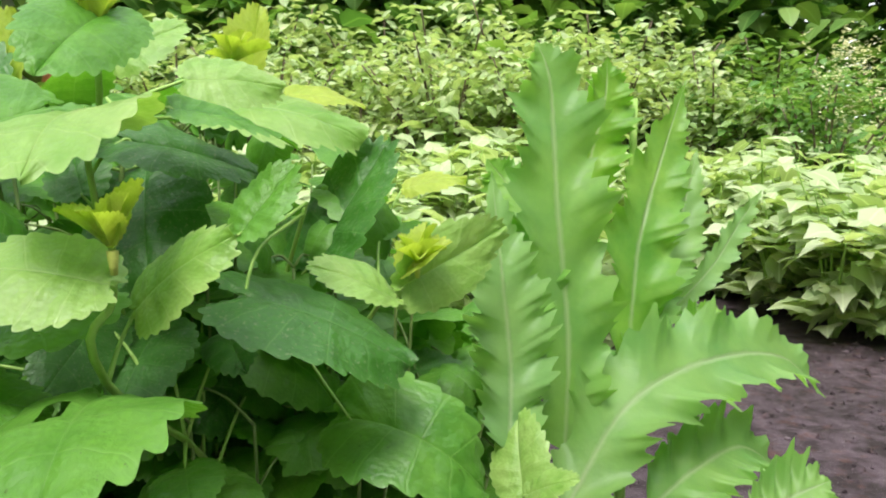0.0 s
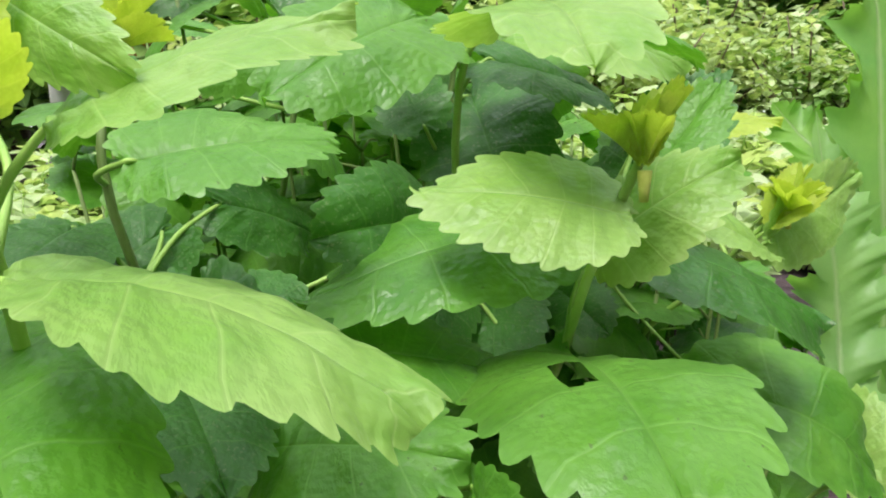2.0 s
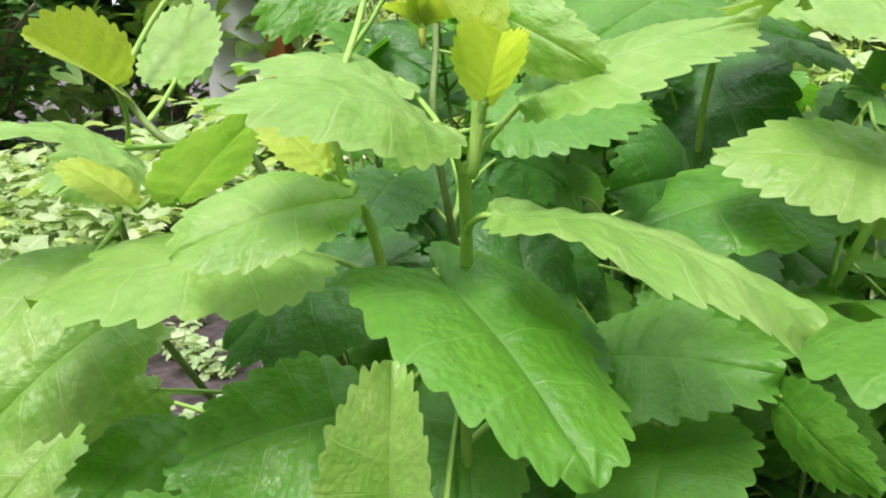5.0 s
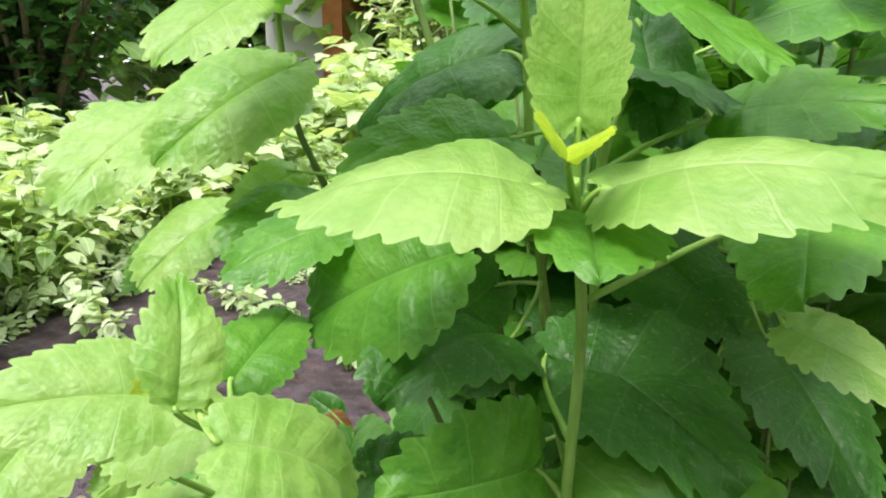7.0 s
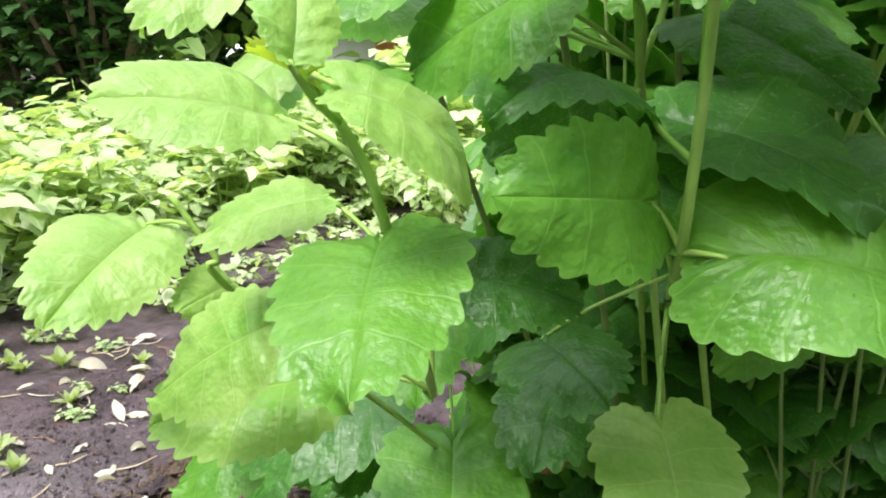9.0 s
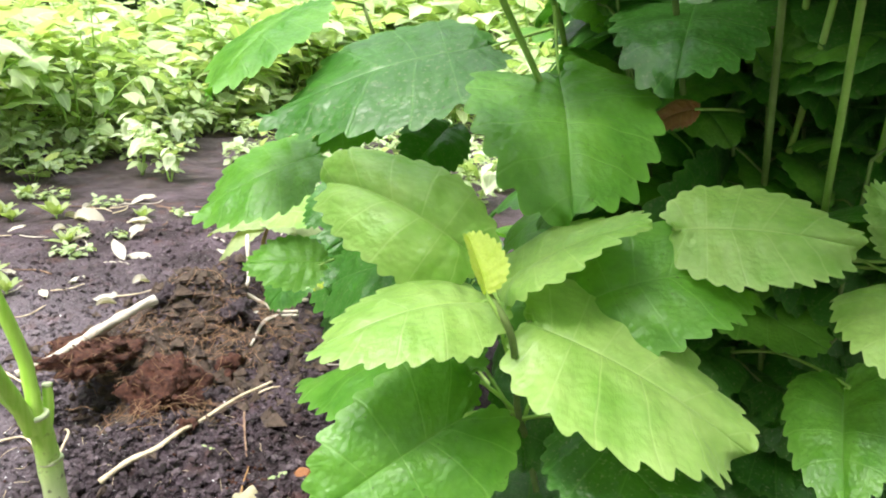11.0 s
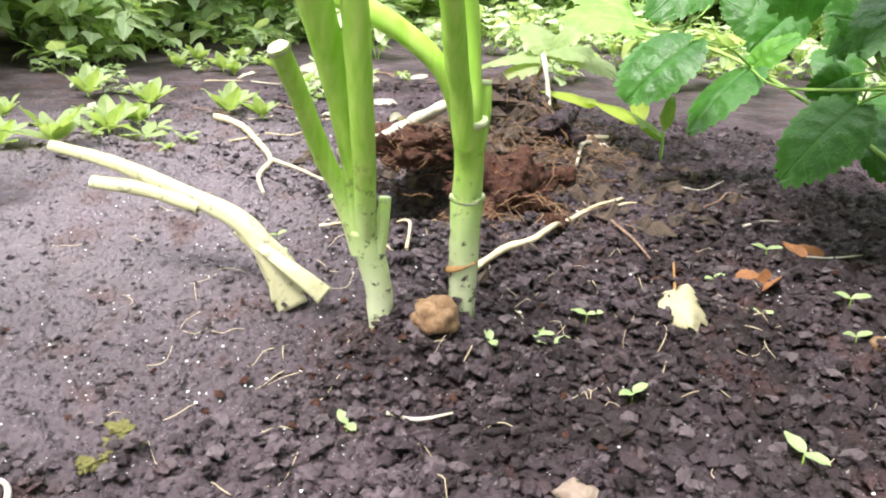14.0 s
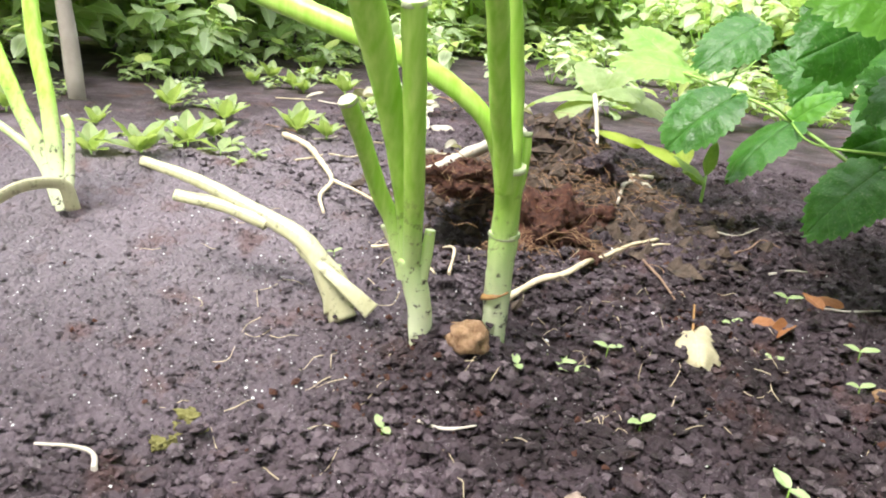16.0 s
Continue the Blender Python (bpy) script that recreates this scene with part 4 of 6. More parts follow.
shoot.leaf((0.121, 0.461, 0.147), (0.094, 0.416, 0.111), 0.046, (0.29, -0.70, 0.65), OLDSHADE, "ovate", 1)
shoot.leaf((0.157, 0.421, 0.116), (0.178, 0.394, 0.080), 0.037, (0.07, -0.78, 0.62), OLDSHADE, "heart", 1)
shoot.leaf((0.111, 0.517, 0.176), (0.065, 0.521, 0.198), 0.038, (0.13, -0.89, 0.43), OLDSHADE, "ovate", 1)
shoot.leaf((0.175, 0.401, 0.102), (0.146, 0.376, 0.085), 0.029, (0.44, -0.79, 0.44), OLDSHADE, "ovate", 1)
shoot.leaf((0.308, 0.234, 0.037), (0.297, 0.198, 0.013), 0.038, (-0.31, -0.46, 0.83), OLDSHADE, "heart", 1)
shoot.leaf((0.183, 0.250, 0.097), (0.150, 0.234, 0.045), 0.049, (-0.34, -0.81, 0.47), OLDSHADE, "ovate", 1)
shoot.leaf((0.206, 0.173, 0.169), (0.178, 0.142, 0.133), 0.043, (-0.22, -0.65, 0.73), OLDSHADE, "ovate", 1)
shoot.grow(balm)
shoot = Shoot([(-0.03, 0.47, 0.125), (0.04, 0.43, 0.115), (0.1, 0.4, 0.1), (0.19, 0.36, 0.06), (0.3, 0.3, 0)])
shoot.leaf((0.034, 0.441, 0.113), (-0.001, 0.387, 0.065), 0.059, (-0.09, -0.63, 0.77), OLDSHADE, "ovate", 1)
shoot.leaf((0.101, 0.404, 0.101), (0.068, 0.357, 0.045), 0.057, (-0.50, -0.49, 0.71), OLDSHADE, "ovate", 1)
shoot.leaf((-0.044, 0.500, 0.130), (-0.108, 0.522, 0.158), 0.050, (0.17, -0.54, 0.82), YOUNG, "ovate", 1)
shoot.leaf((-0.012, 0.479, 0.124), (-0.089, 0.442, 0.123), 0.062, (0.18, -0.39, 0.90), YOUNG, "ovate", 1)
shoot.leaf((0.046, 0.450, 0.176), (0.008, 0.405, 0.131), 0.053, (0.10, -0.75, 0.65), OLDSHADE, "ovate", 1)
shoot.leaf((0.041, 0.511, 0.149), (-0.004, 0.521, 0.181), 0.040, (-0.04, -0.97, 0.24), OLDSHADE, "ovate", 1)
shoot.leaf((0.098, 0.488, 0.128), (0.053, 0.493, 0.151), 0.038, (0.12, -0.90, 0.42), OLDSHADE, "ovate", 1)
shoot.leaf((0.065, 0.329, 0.122), (0.025, 0.304, 0.073), 0.053, (-0.25, -0.76, 0.60), OLDSHADE, "ovate", 1)
shoot.grow(balm)


def bud(parent, at, size, seed):
    """A tuft of tiny folded leaves at a shoot's tip."""
    rnd = random.Random(seed)
    for k in range(9):
        a, e = k * 2.4, rnd.uniform(0.2, 1.2)
        d = Vector((math.cos(a) * math.cos(e), math.sin(a) * math.cos(e), math.sin(e)))
        b = Vector(at) + d * size * 0.1
        ob = part("bud_leaf", balm_blade("lance", 4, TIP), None, parent)
        ob.matrix_basis = leaf_matrix(b, b + d * size * rnd.uniform(0.7, 1.1), (-d.x * 0.5, -d.y * 0.5, 1), size * 0.6, 4)


for k, at in enumerate(((0.596, -0.015, 0.672), (0.586, 0.203, 0.755), (0.567, 0.055, 0.752), (0.43, 0.05, 0.71), (0.694, 0.134, 0.642))):
    tuft = part("tip", tube(bmesh.new(), [Vector(at) - Vector((0, 0, 0.008)), Vector(at)], 0.0012, 0.0020, 7, 2), BUD, balm)
    bud(tuft, at, 0.021, k)


# ---------- onions ----------
def onion_material(name, low, high, base, white=0.5, soiled=1.0):
    m = Mat(name)
    c = m.t.nodes.new("ShaderNodeTexCoord")
    mp = m.t.nodes.new("ShaderNodeMapping")
    mp.inputs["Scale"].default_value = (260, 260, 9)
    m.link(c.outputs["Object"], mp.inputs["Vector"])
    streak = m.n("ShaderNodeTexNoise", Scale=1.0, Detail=3.0)
    m.link(mp.outputs[0], streak.inputs["Vector"])
    sep = m.t.nodes.new("ShaderNodeSeparateXYZ")
    m.link(c.outputs["Object"], sep.inputs[0])
    col = m.mix(m.ramp(streak.outputs["Fac"], [(0.3, (0, 0, 0)), (0.7, (1, 1, 1))]), low, high)
    pale = m.ramp(m.math("MULTIPLY", sep.outputs[2], 10.0), [(0.12, (1, 1, 1)), (0.75, (0, 0, 0))])
    col = m.mix(m.math("MULTIPLY", pale, white), col, base)
    dirt = m.ramp(m.noise(170, 5, 0.7), [(0.57, (0, 0, 0)), (0.64, (1, 1, 1))])
    smear = m.ramp(m.noise(45, 3, 0.6), [(0.52, (0, 0, 0)), (0.75, (0.6, 0.6, 0.6))])
    near = m.ramp(m.math("MULTIPLY", sep.outputs[2], 10.0), [(0.25, (1, 1, 1)), (1.15, (0, 0, 0))])
    near = m.math("MULTIPLY", near, soiled)
    col = m.mix(m.math("MULTIPLY", smear, near), col, (0.22, 0.19, 0.09))
    col = m.mix(m.math("MULTIPLY", dirt, near), col, (0.035, 0.028, 0.018))
    m.color(col)
    m.b.inputs["Roughness"].default_value = 0.36
    m.b.inputs["Subsurface Weight"].default_value = 0.0
    m.bump(streak.outputs["Fac"], 0.25, 0.0006)
    tr = m.t.nodes.new("ShaderNodeBsdfTranslucent")
    m.link(col, tr.inputs[0])
    mx = m.t.nodes.new("ShaderNodeMixShader")
    mx.inputs[0].default_value = 0.12
    m.link(m.b.outputs[0], mx.inputs[1])
    m.link(tr.outputs[0], mx.inputs[2])
    m.link(mx.outputs[0], m.out.inputs[0])
    return m.m


ONION = onion_material("onion_green", (0.36, 0.66, 0.060), (0.58, 0.80, 0.18), (0.76, 0.79, 0.55), 0.9)
DRYONION = onion_material("dead_onion", (0.46, 0.46, 0.23), (0.63, 0.61, 0.40), (0.55, 0.51, 0.32), 0.6, 0.5)
CUTWHITE = plain_material("cut_face", (0.48, 0.54, 0.28), (0.66, 0.70, 0.46), 300, 0.6, 0.3, 0.0006)
HUSK = plain_material("onion_husk", (0.22, 0.10, 0.03), (0.42, 0.24, 0.09), 160, 0.6, 0.4, 0.001)


def hollow_leaf(name, pts, r0, r1, material, parent, flat=0.7, cut=True, steps=8):
    """A round onion leaf; a cut one is open at its top, with a wall."""
    bm = bmesh.new()
    tube(bm, pts, r0, r1, 16, steps, flat, cap=not cut, rough=0.10)
    ob = part(name, bm, material, parent)
    if cut:
        line = curve_pts(pts, steps)
        rim = bmesh.new()
        d = (line[-1] - line[-2]).normalized()
        tube(rim, [line[-1] - d * 0.0022, line[-1] + d * 0.0004], r1 * 1.06, r1 * 0.98, 16, 2, flat, rough=0.2)
        part("cut_end", rim, CUTWHITE, ob, "pale cut end")
    return ob


green_onion = thing("green_onion", (0.0, 0.002, 0), "cut-back green onion with upright hollow leaves in the soil", "onion", "onions in the bed")
hollow_leaf("sheath", [(0.001, 0.004, -0.012), (0.000, 0.002, 0.012), (-0.002, -0.002, 0.030), (-0.004, -0.006, 0.047)], 0.0064, 0.0070, ONION, green_onion, 0.95, False)
hollow_leaf("leaf", [(-0.006, -0.006, 0.034), (-0.0118, -0.0118, 0.0623), (-0.016, -0.0186, 0.0781), (-0.0172, -0.0272, 0.0951), (-0.0158, -0.0383, 0.1124), (-0.0122, -0.0527, 0.1293)], 0.0046, 0.0042, ONION, green_onion)
hollow_leaf("leaf", [(-0.0042, -0.005, 0.036), (-0.0046, -0.0122, 0.0754), (-0.0046, -0.0205, 0.1009), (-0.0045, -0.0305, 0.1252), (-0.0040, -0.0419, 0.1486), (-0.003, -0.0542, 0.1714), (-0.001, -0.078, 0.212), (0.001, -0.100, 0.246)], 0.0050, 0.0088, ONION, green_onion, 0.62)
hollow_leaf("leaf", [(-0.0030, -0.005, 0.036), (0.0020, -0.0145, 0.0686), (0.0060, -0.022, 0.0919), (0.0090, -0.0295, 0.1174), (0.0115, -0.0366, 0.1448), (0.0135, -0.0437, 0.1735)], 0.0048, 0.0056, ONION, green_onion, 0.85)
hollow_leaf("leaf_stub", [(0.002, -0.003, 0.034), (0.004, -0.003, 0.050), (0.0045, -0.002, 0.062)], 0.0036, 0.0028, ONION, green_onion)
hollow_leaf("leaf_stub", [(-0.005, -0.006, 0.034), (-0.012, -0.008, 0.049), (-0.019, -0.010, 0.061)], 0.0036, 0.0024, DRYONION, green_onion)

second_onion = thing("green_onion", (0.0245, 0.042, 0), "thick green onion stalk with a ringed dirty sheath", "onion", "onions in the bed")
hollow_leaf("sheath", [(0.0245, 0.0425, -0.012), (0.0245, 0.042, 0.012), (0.0250, 0.040, 0.034), (0.0262, 0.0375, 0.058)], 0.0068, 0.0080, ONION, second_onion, 0.95)
hollow_leaf("inner_sheath", [(0.0262, 0.0375, 0.054), (0.0278, 0.034, 0.076), (0.0300, 0.029, 0.097)], 0.0072, 0.0072, ONION, second_onion, 0.95)
hollow_leaf("leaf", [(0.0290, 0.026, 0.084), (0.0300, 0.0165, 0.1096), (0.0316, 0.0067, 0.1292), (0.0347, -0.005, 0.1526), (0.0386, -0.0202, 0.180), (0.0414, -0.0385, 0.2117), (0.043, -0.058, 0.246)], 0.0052, 0.0052, ONION, second_onion, 0.85)
hollow_leaf("leaf", [(0.0305, 0.030, 0.084), (0.0304, 0.0285, 0.1014), (0.0291, 0.0285, 0.1163), (0.028, 0.0267, 0.1375), (0.0274, 0.0199, 0.1644), (0.0262, 0.0101, 0.1965)], 0.0048, 0.0040, ONION, second_onion, 0.85)
hollow_leaf("leaf", [(0.0285, 0.026, 0.088), (0.0238, 0.0119, 0.1183), (0.0073, 0.0005, 0.1358), (-0.0159, -0.0128, 0.1484), (-0.048, -0.025, 0.1588), (-0.0914, -0.0328, 0.1695), (-0.130, -0.038, 0.178)], 0.0040, 0.0066, ONION, second_onion, 0.7, False)
hollow_leaf("leaf_stub", [(0.0315, 0.034, 0.080), (0.0322, 0.037, 0.097), (0.0311, 0.039, 0.1136)], 0.0036, 0.0032, ONION, second_onion)
hollow_leaf("leaf_tip", [(0.0268, 0.030, 0.092), (0.0272, 0.027, 0.100), (0.0275, 0.025, 0.107)], 0.0040, 0.0008, CUTWHITE, second_onion, 0.6, False)
b = bmesh.new()
tube(b, [(0.018, 0.036, 0.018), (0.026, 0.034, 0.021), (0.032, 0.040, 0.024)], 0.0024, 0.0012, 6, 4, 0.4, rough=0.5)
part("husk", b, HUSK, second_onion, "torn brown husk")

dead = thing("dead_onion", (-0.09, 0.035, 0), "withered pale yellow onion stalk bent down over the soil", "onion", "onions in the bed")
hollow_leaf("stalk", [(-0.082, 0.035, -0.030), (-0.092, 0.034, -0.012), (-0.103, 0.033, 0.005), (-0.122, 0.032, 0.018), (-0.155, 0.027, 0.027), (-0.199, 0.014, 0.041), (-0.240, -0.001, 0.049)], 0.0092, 0.0034, DRYONION, dead, 0.55, False)
hollow_leaf("leaf", [(-0.146, 0.028, 0.022), (-0.176, 0.018, 0.028), (-0.208, 0.002, 0.031)], 0.0060, 0.0042, DRYONION, dead, 0.6)
hollow_leaf("torn_sheath", [(-0.118, 0.032, 0.014), (-0.100, 0.033, 0.003), (-0.090, 0.034, -0.008), (-0.084, 0.035, -0.024)], 0.0058, 0.0115, DRYONION, dead, 0.28, False)
hollow_leaf("skin", [(-0.104, 0.030, 0.006), (-0.086, 0.028, 0.001), (-0.068, 0.030, -0.008), (-0.058, 0.034, -0.016)], 0.0030, 0.0060, DRYONION, dead, 0.2, False)
third = thing("green_onion", (-0.342, 0.0, 0), "drooping green onion with a withered lower leaf", "onion", "onions in the bed")
hollow_leaf("leaf", [(-0.342, -0.001, -0.012), (-0.355, 0.002, 0.022), (-0.373, 0.009, 0.067), (-0.396, 0.015, 0.116), (-0.418, 0.025, 0.185)], 0.0066, 0.0062, ONION, third, 0.7)
hollow_leaf("leaf", [(-0.347, -0.002, -0.008), (-0.364, -0.002, 0.026), (-0.387, -0.004, 0.057), (-0.412, -0.005, 0.093), (-0.437, -0.006, 0.129)], 0.0058, 0.0066, ONION, third, 0.6)
hollow_leaf("leaf", [(-0.350, -0.002, 0.0), (-0.372, -0.006, 0.029), (-0.410, -0.018, 0.051)], 0.0040, 0.0030, ONION, third, 0.7)
hollow_leaf("leaf_stub", [(-0.341, 0.001, -0.006), (-0.345, 0.007, 0.019), (-0.353, 0.014, 0.048), (-0.359, 0.014, 0.058)], 0.0042, 0.0032, ONION, third, 0.7)
hollow_leaf("withered_leaf", [(-0.328, -0.002, -0.008), (-0.329, -0.009, 0.013), (-0.343, -0.031, 0.012), (-0.352, -0.052, 0.000)], 0.0056, 0.0048, DRYONION, third, 0.4, False)


# ---------- things that lie on the soil ----------
def lump_mesh(name, size, seed, squash=0.7, rough=0.18, sub=3):
    bm = bmesh.new()
    bmesh.ops.create_icosphere(bm, subdivisions=sub, radius=1.0)
    for v in bm.verts:
        d = v.co.normalized()
        k = 1 + rough * noise.noise(d * 1.7 + Vector((seed, 0, 0))) * 2 + rough * 0.7 * noise.noise(d * 5 + Vector((0, seed, 0)))
        k += 0.9 * max(0, rough - 0.15) * (noise.noise(d * 11 + Vector((seed, 5, 0))) + 0.6 * noise.noise(d * 23))
        v.co = Vector((d.x, d.y * 0.8, d.z * squash)) * k * size
    smooth(bm)
    me = bpy.data.meshes.new(name)
    bm.to_mesh(me)
    bm.free()
    return me


def lump(name, at, size, material, label, category, seed, squash=0.7, rough=0.18, turn=0.0, group=""):
    me = lump_mesh(name, size, seed, squash, rough, 4 if rough > 0.25 else 3)
    me.materials.append(material)
    ob = new(name, me)
    z = ground_height(at[0], at[1]) + size * squash * 0.45
    ob.matrix_basis = pose(at[0], at[1], z, 0, 0, turn)
    return tagged(ob, label, category, group)


def rod(name, pts, r0, r1, material, label, category, lift=0.0065, group="", sides=8, rough=0.5, flat=1.0):
    """A twig or root lying along points on the ground (a third number lifts a point)."""
    line = []
    for p in pts:
        around = [ground_height(p[0] + 0.009 * math.cos(a), p[1] + 0.009 * math.sin(a)) for a in (0.4, 1.7, 2.9, 4.2, 5.5)]
        line.append((p[0], p[1], sum(around) / 5 + lift + (p[2] if len(p) > 2 else 0.0)))
    bm = bmesh.new()
    tube(bm, line, r0, r1, sides, 8, flat, rough=rough)
    me = bpy.data.meshes.new(name)
    bm.to_mesh(me)
    bm.free()
    me.materials.append(material)
    return tagged(new(name, me), label, category, group)


STONE = plain_material("brown_clod", (0.24, 0.12, 0.055), (0.60, 0.38, 0.22), 220, 0.9, 1.0, 0.003)
PALESTONE = plain_material("pale_stone", (0.20, 0.14, 0.11), (0.40, 0.31, 0.25), 120, 0.8, 0.5, 0.002)
WHITESTONE = plain_material("white_grain", (0.74, 0.74, 0.72), (0.84, 0.84, 0.82), 120, 0.6, 0.2, 0.001)
WOODPALE = plain_material("weathered_stick", (0.44, 0.38, 0.30), (0.66, 0.60, 0.52), 60, 0.8, 0.5, 0.002)
ROOT = plain_material("dry_root", (0.46, 0.36, 0.22), (0.68, 0.58, 0.42), 90, 0.75, 0.5, 0.001)
TWIG = plain_material("dark_twig", (0.16, 0.09, 0.06), (0.30, 0.19, 0.13), 90, 0.8, 0.5, 0.001)
PEAT = plain_material("red_peat", (0.035, 0.013, 0.009), (0.17, 0.062, 0.036), 260, 0.95, 1.0, 0.004)
EARTH = plain_material("brown_earth", (0.028, 0.020, 0.016), (0.16, 0.110, 0.080), 90, 0.95, 1.0, 0.004)
FIBRE = plain_material("root_fibre", (0.16, 0.075, 0.035), (0.42, 0.26, 0.15), 90, 0.9, 0.4, 0.001)
CREAM = leaf_material("cream_dry_leaf", (0.55, 0.47, 0.28), (0.70, 0.63, 0.42), (0.76, 0.70, 0.52), 0.7, 0.25, 5)
LITTER = leaf_material("bleached_litter", (0.50, 0.45, 0.37), (0.70, 0.65, 0.56), (0.72, 0.68, 0.60), 0.85, 0.2, 5)
SEEDLEAF = leaf_material("seedling_leaf", (0.42, 0.58, 0.22), (0.60, 0.72, 0.40), (0.62, 0.72, 0.44), 0.5, 0.4, 3)
MOSS = plain_material("moss", (0.16, 0.15, 0.04), (0.32, 0.29, 0.10), 200, 0.95, 0.9, 0.003)

lump("clod", (0.027, 0.008), 0.0125, STONE, "rounded brown clod between two onion stalks", "clod", 3, 0.66, 0.21, 20)
lump("stone", (0.121, -0.042), 0.0080, PALESTONE, "brownish rough stone half sunk in the soil", "stone", 7, 0.55, 0.24, 40)
lump("stone", (0.221, 0.130), 0.009, STONE, "small reddish brown stone on dark soil", "stone", 9, 0.6, 0.2, 10)
lump("stone", (0.248, 0.073), 0.0085, PALESTONE, "pale tan pebble lying on dark soil", "stone", 17, 0.75, 0.10, 70)
lump("pebble", (-0.051, 0.302), 0.0048, WHITESTONE, "small white pebble beside the dug earth", "pebble", 5, 0.85, 0.06)
lump("peat_clump", (-0.037, 0.228), 0.034, PEAT, "dark red fibrous peat clump behind the onions", "peat", 11, 0.80, 0.34, 30)
ledge = lump("peat_clump", (-0.108, 0.202), 0.040, PEAT, "dark red fibrous peat clod jutting out under a stick", "peat", 13, 0.30, 0.34, 70)
ledge.matrix_basis = pose(-0.108, 0.204, 0.036, 0, 0, 70)
for k, (x, y, s) in enumerate(((-0.06, 0.25, 0.016), (0.0, 0.24, 0.014), (-0.12, 0.33, 0.018), (-0.02, 0.30, 0.016), (-0.05, 0.36, 0.02), (0.01, 0.34, 0.013), (-0.14, 0.27, 0.014), (-0.09, 0.40, 0.016), (-0.06, 0.19, 0.012), (0.02, 0.18, 0.010))):
    lump("earth_clod", (x, y), s, PEAT if k % 3 == 0 else SOIL, "dark crumbly clod of dug earth", "clod", 20 + k, 0.7, 0.40, 37 * k, "dug clods")
stick = tagged(new("stick", bpy.data.meshes.new("stick")), "weathered pale stick lying on the dug earth", "stick")
b = bmesh.new()
tube(b, [(-0.136, 0.150, 0.034), (-0.118, 0.178, 0.044), (-0.110, 0.222, 0.054), (-0.103, 0.262, 0.062), (-0.098, 0.285, 0.066)], 0.0040, 0.0066, 9, 8, 0.8, rough=0.5)
b.to_mesh(stick.data)
b.free()
stick.data.materials.append(WOODPALE)
rod("root", [(0.004, 0.098), (0.013, 0.118), (0.022, 0.139), (0.027, 0.166), (0.023, 0.198), (0.029, 0.240), (0.038, 0.288)], 0.0026, 0.0015, ROOT, "long pale winding root on dark soil", "root", 0.0078, rough=0.35)
rod("rootlet", [(0.033, 0.264), (0.042, 0.276), (0.050, 0.284)], 0.0012, 0.0006, ROOT, "short side rootlet of a pale root", "root", 0.0045)
rod("root", [(-0.425, 0.315), (-0.36, 0.285), (-0.30, 0.245), (-0.245, 0.200), (-0.222, 0.160), (-0.190, 0.130)], 0.0038, 0.0012, ROOT, "branching dry root lying flat on the soil", "root")
rod("root", [(-0.245, 0.200), (-0.215, 0.195), (-0.180, 0.190)], 0.0020, 0.0010, ROOT, "thin dry root lying flat on the soil", "root")
rod("twig", [(-0.075, 0.410), (-0.05, 0.432), (-0.028, 0.448)], 0.0026, 0.0020, WOODPALE, "short grey twig at the foot of the mound", "twig")
rod("twig", [(-0.022, 0.437), (-0.03, 0.385), (-0.018, 0.335)], 0.0028, 0.0016, WOODPALE, "short grey twig at the foot of the mound", "twig")
rod("twig", [(-0.055, 0.372), (-0.062, 0.34), (-0.075, 0.325)], 0.0016, 0.0012, TWIG, "thin dark twig at the foot of the mound", "twig")
rod("twig", [(0.047, 0.228), (0.072, 0.193), (0.091, 0.168)], 0.0010, 0.0007, TWIG, "hair-thin twig on dark soil", "twig")
rod("twig", [(0.036, -0.045), (0.048, -0.040), (0.060, -0.030)], 0.0010, 0.0006, WOODPALE, "thin pale straw on dark soil", "straw")
rod("twig", [(-0.105, -0.155), (-0.092, -0.143), (-0.078, -0.142), (-0.064, -0.150)], 0.0008, 0.0015, WOODPALE, "bent pale straw on dark soil", "straw")
rod("twig", [(0.294, 0.215), (0.292, 0.182), (0.285, 0.150)], 0.0014, 0.0010, WOODPALE, "short pale twig under the balm leaves", "twig")
rod("twig", [(0.132, 0.256), (0.143, 0.270), (0.153, 0.284)], 0.0011, 0.0006, WOODPALE, "thin pale straw on dark soil", "straw")
rod("twig", [(-0.038, 0.490), (-0.052, 0.462), (-0.047, 0.356)], 0.0022, 0.0026, WOODPALE, "short split grey twig at the foot of the mound", "twig")
rod("rootlet", [(0.100, 0.285), (0.105, 0.315), (0.108, 0.348), (0.124, 0.342)], 0.0009, 0.0005, TWIG, "thin brown rootlet on dark soil", "root")
rod("rootlet", [(0.073, 0.338), (0.086, 0.356), (0.098, 0.377)], 0.0009, 0.0005, WOODPALE, "thin pale rootlet on dark soil", "root")
rod("twig", [(0.174, 0.213), (0.189, 0.229), (0.206, 0.250)], 0.0009, 0.0005, WOODPALE, "thin pale straw on dark soil", "straw")
rod("root", [(-0.112, 0.470, 0.030), (-0.100, 0.452, 0.032), (-0.085, 0.43, 0.018), (-0.078, 0.41, 0.004)], 0.0030, 0.0016, WOODPALE, "bleached hollow stalk on the mound", "stalk")
rod("root", [(-0.118, 0.105), (-0.10, 0.120), (-0.075, 0.112), (-0.055, 0.098)], 0.0012, 0.0007, ROOT, "fine curled root on dark soil", "root")
